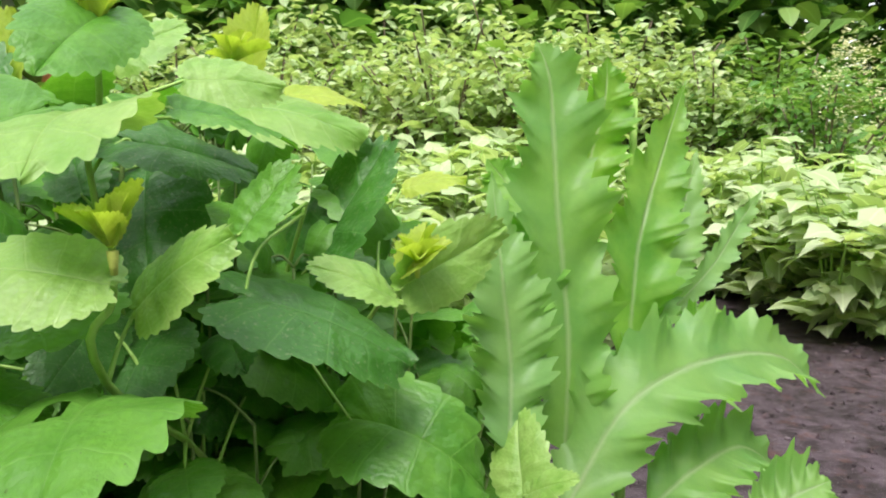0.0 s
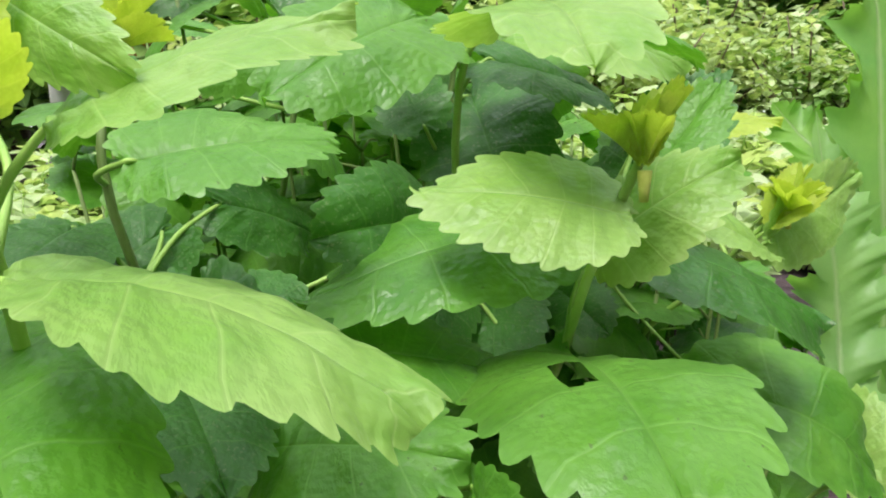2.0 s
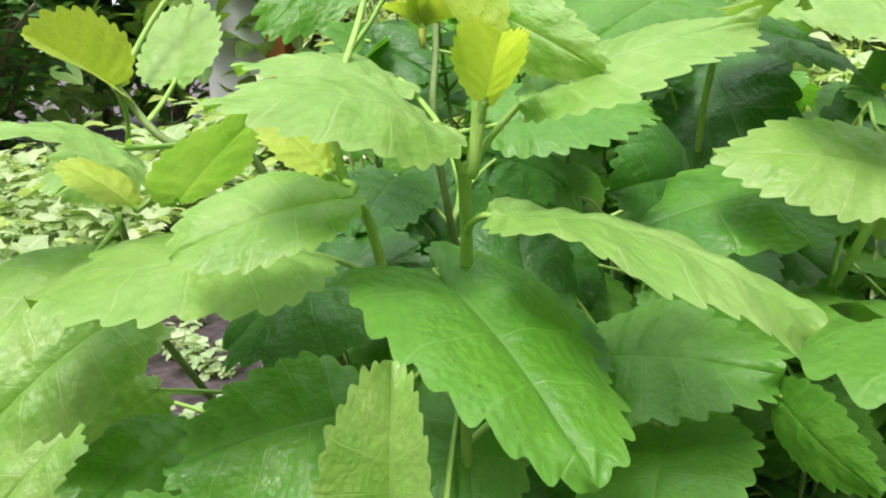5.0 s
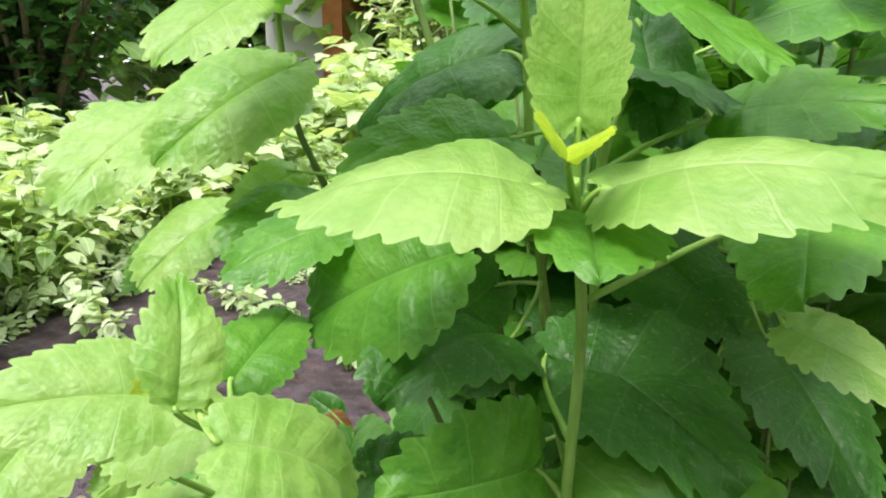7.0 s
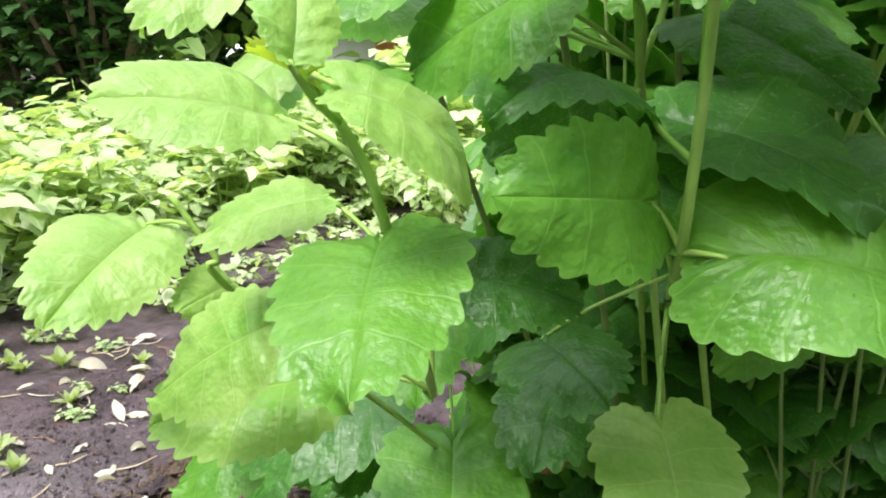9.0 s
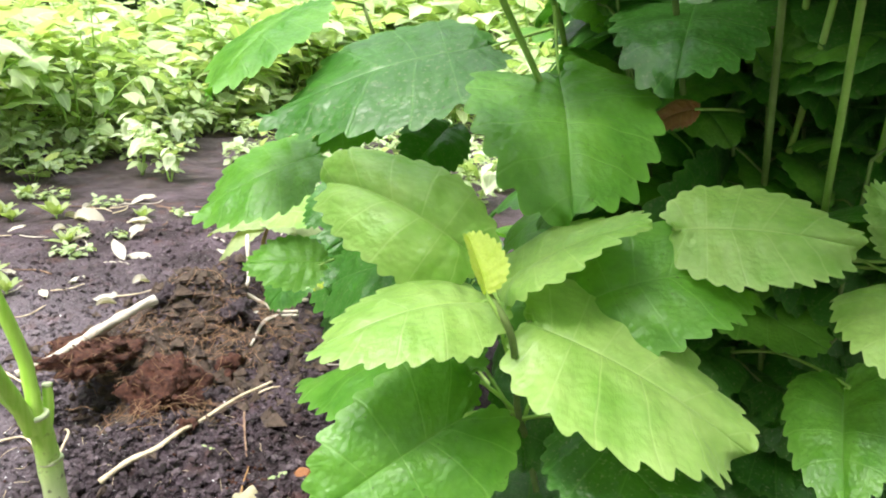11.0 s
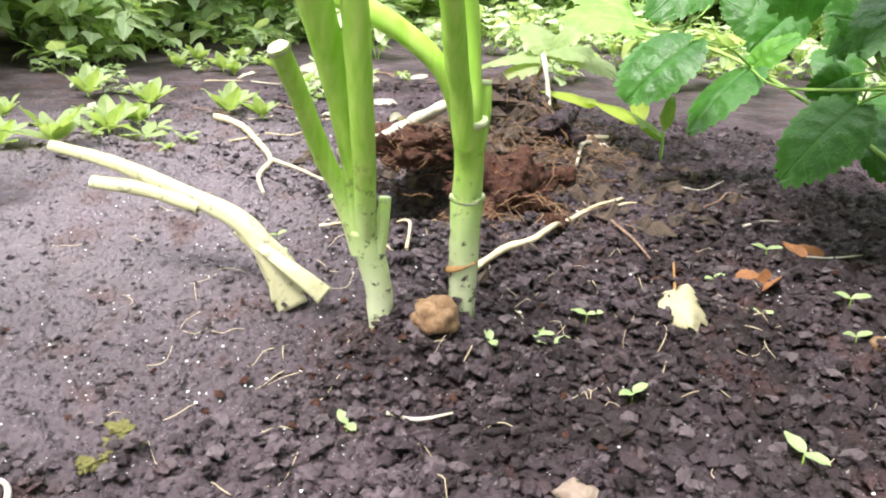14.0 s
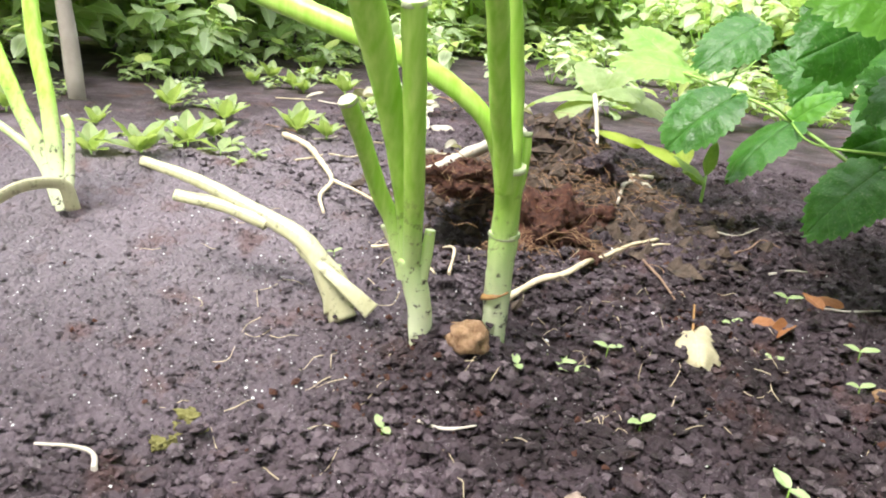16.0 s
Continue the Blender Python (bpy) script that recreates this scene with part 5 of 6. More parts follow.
rod("root", [(-0.045, 0.10), (-0.065, 0.135), (-0.09, 0.15)], 0.0012, 0.0007, ROOT, "fine curled root on dark soil", "root")

rng = random.Random(77)
for k in range(34):
    x, y = rng.uniform(-0.66, -0.18), rng.uniform(0.20, 0.85)
    a, l = rng.uniform(0, 3.14), rng.uniform(0.02, 0.07)
    rod("straw", [(x, y), (x + 0.5 * l * math.cos(a), y + 0.5 * l * math.sin(a)), (x + l * math.cos(a + 0.3), y + l * math.sin(a + 0.3))], 0.0012, 0.0008, rng.choice((ROOT, WOODPALE, TWIG)), "thin dry straw lying on bare soil", "straw", 0.003, "straws")

# fine root hairs round the peat
bm = bmesh.new()
rng = random.Random(21)
for k in range(520):
    cx, cy = rng.choice(((-0.03, 0.205), (-0.10, 0.285), (-0.05, 0.33), (-0.04, 0.36)))
    x, y = cx + rng.gauss(0, 0.03), cy + rng.gauss(0, 0.025)
    z = ground_height(x, y) + rng.uniform(0.002, 0.022)
    a = rng.uniform(0, 6.28)
    p, pts = Vector((x, y, z)), []
    for j in range(4):
        pts.append(p.copy())
        a += rng.uniform(-0.8, 0.8)
        p += Vector((math.cos(a), math.sin(a), rng.uniform(-0.8, 0.3))) * rng.uniform(0.005, 0.012)
    tube(bm, pts, 0.00028, 0.00018, 4, 2)
me = bpy.data.meshes.new("root_hairs")
bm.to_mesh(me)
bm.free()
me.materials.append(FIBRE)
tagged(new("root_hairs", me), "tangle of fine brown root hairs in dug earth", "roots", kind="stuff")

# pale hairs of old roots on the open soil
bm = bmesh.new()
for k in range(130):
    x, y = rng.gauss(0.03, 0.13), rng.gauss(0.06, 0.11)
    a, pts = rng.uniform(0, 6.28), []
    for j in range(4):
        pts.append((x, y, ground_height(x, y) + 0.0022))
        a += rng.uniform(-0.6, 0.6)
        x, y = x + 0.006 * math.cos(a), y + 0.006 * math.sin(a)
    tube(bm, pts, 0.00032, 0.00018, 4, 2)
me = bpy.data.meshes.new("root_threads")
bm.to_mesh(me)
bm.free()
me.materials.append(ROOT)
tagged(new("root_threads", me), "fine pale root threads lying on dark soil", "roots", kind="stuff")

SMALLBLADES = {}


def small_blade(material, bend):
    key = (material.name, bend)
    if key not in SMALLBLADES:
        droop, cup, fold = [(0.2, 0.1, 0.1), (0.8, -0.4, 0.1), (1.5, 0.5, 0.3)][bend]
        SMALLBLADES[key] = blade("leaf", SMALL, 4, 3, 1.0, 1, 0.0, droop, cup, fold, 0.02, 5 + bend, 5, 0.004, material=material)
    return SMALLBLADES[key]


def loose_leaf(name, at, heading, length, width, material, label, category, bend=1, tilt=0.15, lift=0.003, group=""):
    ob = new(name, small_blade(material, bend))
    x, y = at
    z = ground_height(x, y) + lift
    h = radians(heading)
    d = Vector((math.cos(h), math.sin(h), tilt))
    droop = (0.2, 0.8, 1.5)[bend]
    m = leaf_matrix((x, y, z), Vector((x, y, z)) + d.normalized() * length, (0.2, -0.3, 1), width, 0)
    ob.matrix_basis = m
    return tagged(ob, label, category, group)


# the cream leaf has a stalk
withered = thing("withered_leaf", (0.118, 0.115, ground_height(0.118, 0.115)), "crumpled cream dry leaf with a thin stalk", "dry leaf")
lf = part("blade", blade("leaf", HEART, 6, 6, 1.0, 4, 0.12, 1.1, -1.3, 0.15, 0.09, 3, 5, 0.03, material=CREAM), None, withered)
gz = ground_height(0.118, 0.115)
lf.parent = None
lf.matrix_basis = leaf_matrix((0.116, 0.124, gz + 0.005), (0.130, 0.092, gz + 0.002), (0.25, -0.75, 0.6), 0.028, 5)
lf.parent = withered
lf.matrix_parent_inverse = Matrix.Translation(withered.location).inverted()
part("stalk", tube(bmesh.new(), [(0.116, 0.124, gz + 0.005), (0.113, 0.132, gz + 0.010), (0.109, 0.145, gz + 0.014)], 0.0009, 0.0006, 6, 4), HUSK, withered)

for k, (x, y, h, l, w, mat) in enumerate((
    (0.142, 0.158, 20, 0.014, 0.012, DRYBROWN), (0.251, 0.246, 200, 0.042, 0.016, DRYBROWN), (0.228, 0.128, 60, 0.018, 0.014, DRYBROWN),
    (0.234, 0.168, 100, 0.016, 0.014, DRYBROWN), (0.165, 0.235, 10, 0.022, 0.012, DRYBROWN), (0.163, 0.168, 250, 0.02, 0.012, DRYBROWN),
    (0.175, 0.20, 140, 0.02, 0.012, DRYBROWN))):
    loose_leaf("dry_leaf", (x, y), h, l, w, mat, "small curled rust-brown dry leaf on soil", "dry leaf", k % 3, 0.2, group="dry leaves")
rng = random.Random(8)
for x, y, h, l in ((-0.366, 0.425, 100, 0.060), (-0.345, 0.37, 150, 0.03), (-0.61, 0.672, 5, 0.075), (-0.46, 0.645, 110, 0.055), (-0.512, 0.705, 20, 0.05), (-0.63, 0.84, 10, 0.05), (-0.66, 0.74, 70, 0.03), (-0.393, 0.556, 10, 0.045), (-0.375, 0.535, 150, 0.05), (-0.272, 0.377, 40, 0.03), (-0.50, 0.545, 80, 0.05), (-0.29, 0.39, 20, 0.03), (-0.52, 0.70, 20, 0.04), (-0.44, 0.62, 100, 0.05), (-0.633, 0.675, 0, 0.05), (-0.58, 0.60, 60, 0.03), (-0.50, 0.56, 140, 0.045), (-0.40, 0.52, 30, 0.03), (-0.60, 0.80, 80, 0.03), (-0.47, 0.78, 10, 0.04), (-0.30, 0.47, 60, 0.03), (-0.27, 0.40, 120, 0.03), (-0.62, 0.55, 30, 0.03), (-0.40, 0.83, 30, 0.04), (-0.25, 0.62, 160, 0.035), (-0.45, 0.42, 200, 0.03)):
    loose_leaf("litter_leaf", (x, y), h, l, l * rng.uniform(0.2, 0.55), LITTER, "bleached curled leaf scrap lying on soil", "dry leaf", rng.choice((0, 1, 2)), rng.uniform(0.0, 0.5), group="bleached litter")


def seedling(at, heading, size, leaves=2, label="tiny two-leaved green seedling in the soil"):
    x, y = at
    z = ground_height(x, y)
    t = thing("seedling", (x, y, z), label, "seedling", "seedlings")
    top = Vector((x, y, z + size * 0.55))
    part("stem", tube(bmesh.new(), [(x, y, z - 0.002), top], 0.0005, 0.0004, 5, 2), STEM, t)
    for k in range(leaves):
        a = radians(heading) + k * 2 * math.pi / leaves
        d = Vector((math.cos(a), math.sin(a), 0.25))
        ob = part("leaf", small_blade(SEEDLEAF, 0), None, t)
        ob.matrix_basis = leaf_matrix(top, top + d.normalized() * size, (0, -0.2, 1), size * 0.62, 0)
    return t


for x, y, h, s in ((0.019, -0.050, -30, 0.0095), (0.121, 0.029, 65, 0.010), (0.193, 0.013, -40, 0.012), (0.132, 0.150, 60, 0.009), (0.152, 0.216, 20, 0.010), (0.202, 0.162, 25, 0.011), (0.207, 0.126, 40, 0.009), (0.074, 0.050, 50, 0.010), (0.081, 0.079, 25, 0.009), (0.047, 0.033, -50, 0.010), (-0.13, 0.075, 10, 0.009), (-0.15, 0.10, 80, 0.008), (0.05, 0.17, 0, 0.008), (0.16, 0.14, 10, 0.008), (0.24, 0.19, 0, 0.009)):
    seedling((x, y), h, s)
seedling((0.063, 0.057), 10, 0.009, 4, "tiny four-leaved green seedling in the soil")
for x, y, s in ((-0.075, -0.090, 0.006), (-0.070, -0.098, 0.005), (-0.070, -0.112, 0.005), (-0.068, -0.104, 0.004), (-0.062, -0.094, 0.004)):
    lump("moss", (x, y), s, MOSS, "small tuft of yellowish moss on soil", "moss", x * 99, 0.4, 0.6, group="moss tufts")

# crumbs of earth
rng = random.Random(31)
verts, faces = [], []
for k in range(52000):
    x, y = rng.gauss(0.02, 0.17), rng.gauss(0.04, 0.15)
    crust = bell(x, y, -0.22, 0.0, 0.19, 0.15) > 0.35
    if crust and rng.random() < 0.6:
        continue
    s = 0.0006 + (0.0022 if crust else 0.0046) * rng.random() ** 6
    z = ground_height(x, y) + s * 0.3
    start = len(verts)
    c, n = math.cos(k), math.sin(k)
    long, thin = rng.uniform(0.8, 1.3), rng.uniform(0.6, 1.1)
    for d in ((1, 0, 0), (-1, 0, 0), (0, 1, 0), (0, -1, 0), (0, 0, 0.8), (0, 0, -0.8), (0.7, 0.6, 0.5), (-0.6, 0.7, 0.4), (-0.6, -0.7, 0.5), (0.7, -0.6, 0.4)):
        j = rng.uniform(0.6, 1.4) * s
        u, w = d[0] * long, d[1] * 0.8
        verts.append((x + (u * c - w * n) * j, y + (u * n + w * c) * j, z + d[2] * j * thin))
    q = [start + i for i in range(10)]
    faces += [(q[4], q[6], q[7]), (q[4], q[7], q[8]), (q[4], q[8], q[9]), (q[4], q[9], q[6]), (q[6], q[2], q[7]), (q[7], q[1], q[8]), (q[8], q[3], q[9]), (q[9], q[0], q[6]), (q[0], q[2], q[6]), (q[2], q[1], q[7]), (q[1], q[3], q[8]), (q[3], q[0], q[9])]
me = bpy.data.meshes.new("soil_crumbs")
me.from_pydata(verts, [], faces)
me.materials.append(SOIL)
tagged(new("soil_crumbs", me), "loose dark crumbs of garden earth", "soil", kind="stuff")


def crumb_cover(name, places, material, label, seed):
    """Loose crumbs: rows of x, y, z, size."""
    rnd = random.Random(seed)
    verts, faces = [], []
    for x, y, z, s in places:
        k = len(verts)
        for d in ((1, 0, 0), (-1, 0, 0), (0, 1, 0), (0, -1, 0), (0, 0, 0.8), (0, 0, -0.8)):
            j = rnd.uniform(0.5, 1.5) * s
            verts.append((x + d[0] * j + rnd.uniform(-0.4, 0.4) * s, y + d[1] * j + rnd.uniform(-0.4, 0.4) * s, z + d[2] * j))
        faces += [(k + a, k + b, k + c) for a, b, c in ((4, 0, 2), (4, 2, 1), (4, 1, 3), (4, 3, 0), (5, 2, 0), (5, 1, 2), (5, 3, 1), (5, 0, 3))]
    me = bpy.data.meshes.new(name)
    me.from_pydata(verts, [], faces)
    me.materials.append(material)
    return tagged(new(name, me), label, "soil", kind="stuff")


# the dug mound is all crumbs; the peat clumps are shaggy
rng = random.Random(41)
rows = []
for k in range(8500):
    x, y = rng.gauss(-0.080, 0.062), rng.gauss(0.310, 0.066)
    s = 0.0008 + 0.0090 * rng.random() ** 7
    rows.append((x, y, ground_height(x, y) + 0.3 * s, s))
crumb_cover("mound_crumbs", rows, EARTH, "brown crumbs heaped on the dug mound", 1)
rows = []
for ob in list(bpy.data.objects):
    if ob.name.startswith("peat_clump"):
        for v in ob.data.vertices:
            p = ob.matrix_basis @ v.co
            if rng.random() < 0.8:
                rows.append((p.x + rng.uniform(-0.002, 0.002), p.y + rng.uniform(-0.002, 0.002), p.z + rng.uniform(-0.002, 0.003), 0.0008 + 0.0030 * rng.random() ** 3))
crumb_cover("peat_crumbs", rows, PEAT, "red fibrous crumbs of peat", 2)
bm = bmesh.new()
for k in range(500):
    x, y, z, s = rng.choice(rows)
    a, e = rng.uniform(0, 6.28), rng.uniform(-0.6, 1.0)
    d = Vector((math.cos(a) * math.cos(e), math.sin(a) * math.cos(e), math.sin(e)))
    p = Vector((x, y, z))
    side = Vector((rng.uniform(-1, 1), rng.uniform(-1, 1), rng.uniform(-1, 0.4))) * 0.004
    tube(bm, [p, p + d * 0.006 + side * 0.4, p + d * 0.010 + side], 0.00028, 0.00018, 4, 2)
me = bpy.data.meshes.new("peat_fibres")
bm.to_mesh(me)
bm.free()
me.materials.append(FIBRE)
tagged(new("peat_fibres", me), "short brown fibres standing out of peat", "roots", kind="stuff")
rows, bits = [], []
for k in range(3600):
    x, y = rng.gauss(-0.02, 0.19), rng.gauss(0.03, 0.15)
    s = 0.0002 + 0.0008 * rng.random() ** 6
    rows.append((x, y, ground_height(x, y) + 0.001 + s, s))
    if k % 13 == 0:
        x, y = rng.gauss(0.06, 0.14), rng.gauss(0.05, 0.12)
        bits.append((x, y, ground_height(x, y) + 0.002, 0.0008 + 0.0022 * rng.random() ** 3))
crumb_cover("sand_grains", rows, WHITESTONE, "tiny white sand grains strewn on soil", 3)
for cx, cy, sd, count in ((0.102, 0.142, 0.010, 130), (0.300, 0.110, 0.030, 420), (-0.005, -0.005, 0.022, 90)):
    for k in range(count):
        x, y = rng.gauss(cx, sd), rng.gauss(cy, sd)
        bits.append((x, y, ground_height(x, y) + 0.002, 0.0008 + 0.0026 * rng.random() ** 3))
crumb_cover("bark_bits", bits, PEAT, "small reddish bark crumbs strewn on soil", 4)
rows = []
for k in range(3200):
    x, y = rng.uniform(0.80, 2.3), rng.uniform(0.45, 2.2)
    s = 0.002 + 0.010 * rng.random() ** 4
    rows.append((x, y, ground_height(x, y) + 0.3 * s, s))
crumb_cover("bed_crumbs", rows, SOIL, "loose crumbs of dark earth on the far bed", 5)
rows = []
for k in range(9000):
    x, y = rng.uniform(-0.55, 0.40), rng.uniform(0.16, 0.75)
    s = 0.0010 + 0.0048 * rng.random() ** 5
    rows.append((x, y, ground_height(x, y) + 0.3 * s, s))
crumb_cover("path_crumbs", rows, SOIL, "loose dark crumbs on the bare soil behind the onions", 6)


# ---------- opium-type garden poppy beside the balm ----------
def poppy_blade(name, spine, width, side, seed, lobes=6, curl=0.25):
    """A long wavy leaf with coarse teeth along a spine; side: where its right edge points."""
    rnd = random.Random(seed)
    line = curve_pts(spine, 40)
    n = len(line) - 1
    side = Vector(side).normalized()
    verts, uvs, faces = [], [], []
    cols = 6
    for sgn in (-1, 1):
        start = len(verts)
        ph = rnd.uniform(0, 6)
        for i, p in enumerate(line):
            f = i / n
            d = (line[min(i + 1, n)] - line[max(i - 1, 0)]).normalized()
            x = (side - side.dot(d) * d).normalized()
            z = x.cross(d)
            w = 0.88 * width * (0.30 + 0.70 * math.sin(math.pi * min(1, f * 0.9 + 0.12)) ** 0.7) * (1 - f**5)
            t = (f * lobes) % 1.0
            t = (t + 0.13 * sgn + 0.1 * math.sin(7 * f + seed)) % 1.0
            lobe = 0.80 + 0.24 * (t / 0.72 if t < 0.72 else (1 - t) / 0.28)
            small = (f * lobes * 4 + 0.3 * sgn + 0.2 * math.sin(11 * f + seed)) % 1.0
            tooth = small / 0.7 if small < 0.7 else (1 - small) / 0.3
            w *= lobe + 0.30 * tooth * rnd.uniform(0.6, 1.2) - 0.08
            for j in range(cols + 1):
                s = j / cols
                up = curl * w * s * s + 0.30 * w * s * s * math.sin(f * 2 * math.pi * lobes + ph) + 0.10 * w * s * math.sin(f * 31 + 2 * ph) + 0.02 * width * math.sin(3 * ph + 40 * f) * s
                verts.append(p + sgn * x * w * 0.5 * s + z * up * 0.6 + d * (0.10 + 0.22 * lobe) * w * s)
                uvs.append((s, f))
        for i in range(n):
            for j in range(cols):
                a = start + i * (cols + 1) + j
                q = (a, a + 1, a + cols + 2, a + cols + 1)
                faces.append(q if sgn < 0 else q[::-1])
    me = bpy.data.meshes.new(name)
    me.from_pydata(verts, [], faces)
    layer = me.uv_layers.new(name="UVMap")
    idx = np.empty(len(me.loops), dtype=np.int32)
    me.loops.foreach_get("vertex_index", idx)
    layer.data.foreach_set("uv", np.array(uvs, dtype=np.float32)[idx].ravel())
    me.polygons.foreach_set("use_smooth", np.ones(len(faces), dtype=bool))
    return me


def poppy_material():
    """As leaf_material, for blades that are modelled in metres."""
    m = Mat("glaucous_poppy_leaf")
    uv = m.t.nodes.new("ShaderNodeUVMap")
    sep = m.t.nodes.new("ShaderNodeSeparateXYZ")
    m.link(uv.outputs[0], sep.inputs[0])
    rnd = m.t.nodes.new("ShaderNodeObjectInfo").outputs["Random"]
    base = m.mix(m.ramp(m.noise(22, 4), [(0.3, (0, 0, 0)), (0.7, (1, 1, 1))]), (0.11, 0.34, 0.022), (0.29, 0.53, 0.060))
    base = m.mix(m.math("MULTIPLY", rnd, 0.5), base, (0.34, 0.51, 0.27))
    rib = m.math("SUBTRACT", 1.0, m.math("MULTIPLY", sep.outputs[0], 11.0))
    line = m.math("MINIMUM", m.math("MAXIMUM", rib, 0.0), 1.0)
    base = m.mix(m.math("MULTIPLY", line, 0.7), base, (0.48, 0.58, 0.34))
    m.color(base)
    m.b.inputs["Roughness"].default_value = 0.42
    m.bump(m.math("ADD", m.noise(120, 5), m.math("MULTIPLY", line, 0.8)), 0.5, 0.002)
    tr = m.t.nodes.new("ShaderNodeBsdfTranslucent")
    m.link(m.mix(1.0, base, (1.2, 1.3, 0.6), "MULTIPLY"), tr.inputs[0])
    mx = m.t.nodes.new("ShaderNodeMixShader")
    mx.inputs[0].default_value = 0.5
    m.link(m.b.outputs[0], mx.inputs[1])
    m.link(tr.outputs[0], mx.inputs[2])
    m.link(mx.outputs[0], m.out.inputs[0])
    return m.m


POPPYLEAF = poppy_material()
poppy = thing("garden_poppy", (0.88, 0.36, 0), "upright garden poppy with jagged blue-green leaves", "poppy plant")
b = bmesh.new()
tube(b, [(0.86, 0.36, -0.01), (0.865, 0.355, 0.3), (0.87, 0.35, 0.52), (0.875, 0.36, 0.74)], 0.007, 0.003, 8, 5)
part("stem", b, STEM, poppy)
part("leaf", poppy_blade("leaf", [(0.795, 0.237, 0.489), (0.797, 0.238, 0.57), (0.789, 0.242, 0.668), (0.786, 0.253, 0.744), (0.777, 0.257, 0.774)], 0.075, (1, 0.2, 0), 0), POPPYLEAF, poppy)
part("leaf", poppy_blade("leaf", [(0.862, 0.313, 0.473), (0.865, 0.323, 0.546), (0.874, 0.334, 0.623), (0.9, 0.363, 0.691), (0.926, 0.382, 0.757)], 0.075, (1, 0.3, 0), 1), POPPYLEAF, poppy)
part("leaf", poppy_blade("leaf", [(0.867, 0.319, 0.514), (0.888, 0.347, 0.578), (0.92, 0.374, 0.632), (0.946, 0.403, 0.699)], 0.06, (1, 0.1, 0), 2), POPPYLEAF, poppy)
part("leaf", poppy_blade("leaf", [(0.791, 0.212, 0.459), (0.84, 0.24, 0.52), (0.911, 0.28, 0.539), (0.987, 0.317, 0.53), (1.034, 0.33, 0.489)], 0.085, (0.3, -0.6, -0.75), 3), POPPYLEAF, poppy)
part("leaf", poppy_blade("leaf", [(0.749, 0.181, 0.514), (0.752, 0.198, 0.563), (0.748, 0.206, 0.617), (0.743, 0.226, 0.688)], 0.06, (1, 0.2, 0), 4), POPPYLEAF, poppy)
part("leaf", poppy_blade("leaf", [(0.814, 0.315, 0.618), (0.833, 0.344, 0.683), (0.848, 0.351, 0.737), (0.851, 0.356, 0.774)], 0.06, (1, 0.3, 0), 5), POPPYLEAF, poppy)
part("leaf", poppy_blade("leaf", [(0.915, 0.383, 0.55), (0.973, 0.427, 0.587), (1.018, 0.471, 0.625), (1.05, 0.495, 0.654)], 0.03, (0.8, 0, -0.6), 6), POPPYLEAF, poppy)
part("leaf", poppy_blade("leaf", [(0.854, 0.229, 0.448), (0.898, 0.26, 0.462), (0.945, 0.289, 0.466), (0.985, 0.304, 0.439)], 0.07, (0.3, -0.6, -0.7), 7), POPPYLEAF, poppy)
part("leaf", poppy_blade("leaf", [(0.77, 0.231, 0.588), (0.782, 0.258, 0.639), (0.763, 0.294, 0.673), (0.746, 0.298, 0.694)], 0.05, (1, 0.2, 0.3), 8), POPPYLEAF, poppy)
part("leaf", poppy_blade("leaf", [(0.714, 0.217, 0.479), (0.711, 0.222, 0.513), (0.708, 0.226, 0.536)], 0.03, (1, 0, 0), 9), POPPYLEAF, poppy)
part("leaf", poppy_blade("leaf", [(0.903, 0.316, 0.5), (0.925, 0.341, 0.54), (0.953, 0.363, 0.563)], 0.05, (1, 0, -0.3), 10), POPPYLEAF, poppy)
part("leaf", poppy_blade("leaf", [(0.926, 0.225, 0.436), (0.959, 0.236, 0.45), (0.993, 0.246, 0.457)], 0.06, (0.3, -0.6, -0.7), 11), POPPYLEAF, poppy)
part("leaf", poppy_blade("leaf", [(0.826, 0.259, 0.442), (0.836, 0.278, 0.506), (0.833, 0.295, 0.554)], 0.06, (1, 0.1, 0), 12), POPPYLEAF, poppy)


# ---------- the garden behind ----------
def crown_material(name, dark, light, yellow, glow=0.4, rough=0.5):
    m = Mat(name)
    g = m.t.nodes.new("ShaderNodeNewGeometry")
    rnd = g.outputs["Random Per Island"]
    col = m.mix(rnd, dark, light)
    col = m.mix(m.ramp(m.noise(1.6, 3), [(0.45, (0, 0, 0)), (0.75, (1, 1, 1))]), col, yellow)
    uv = m.t.nodes.new("ShaderNodeUVMap")
    sep = m.t.nodes.new("ShaderNodeSeparateXYZ")
    m.link(uv.outputs[0], sep.inputs[0])
    rib = m.math("MAXIMUM", m.math("SUBTRACT", 1.0, m.math("MULTIPLY", sep.outputs[0], 9.0)), 0.0)
    col = m.mix(m.math("MULTIPLY", rib, 0.4), col, tuple(min(1, c * 1.4 + 0.05) for c in light))
    m.color(col)
    m.b.inputs["Roughness"].default_value = rough
    tr = m.t.nodes.new("ShaderNodeBsdfTranslucent")
    m.link(m.mix(1.0, col, (1.25, 1.3, 0.6), "MULTIPLY"), tr.inputs[0])
    mx = m.t.nodes.new("ShaderNodeMixShader")
    mx.inputs[0].default_value = glow
    m.link(m.b.outputs[0], mx.inputs[1])
    m.link(tr.outputs[0], mx.inputs[2])
    m.link(mx.outputs[0], m.out.inputs[0])
    return m.m


CROWN_PALE = crown_material("pale_shrub_crown", (0.27, 0.40, 0.14), (0.56, 0.65, 0.40), (0.62, 0.66, 0.42), 0.42)
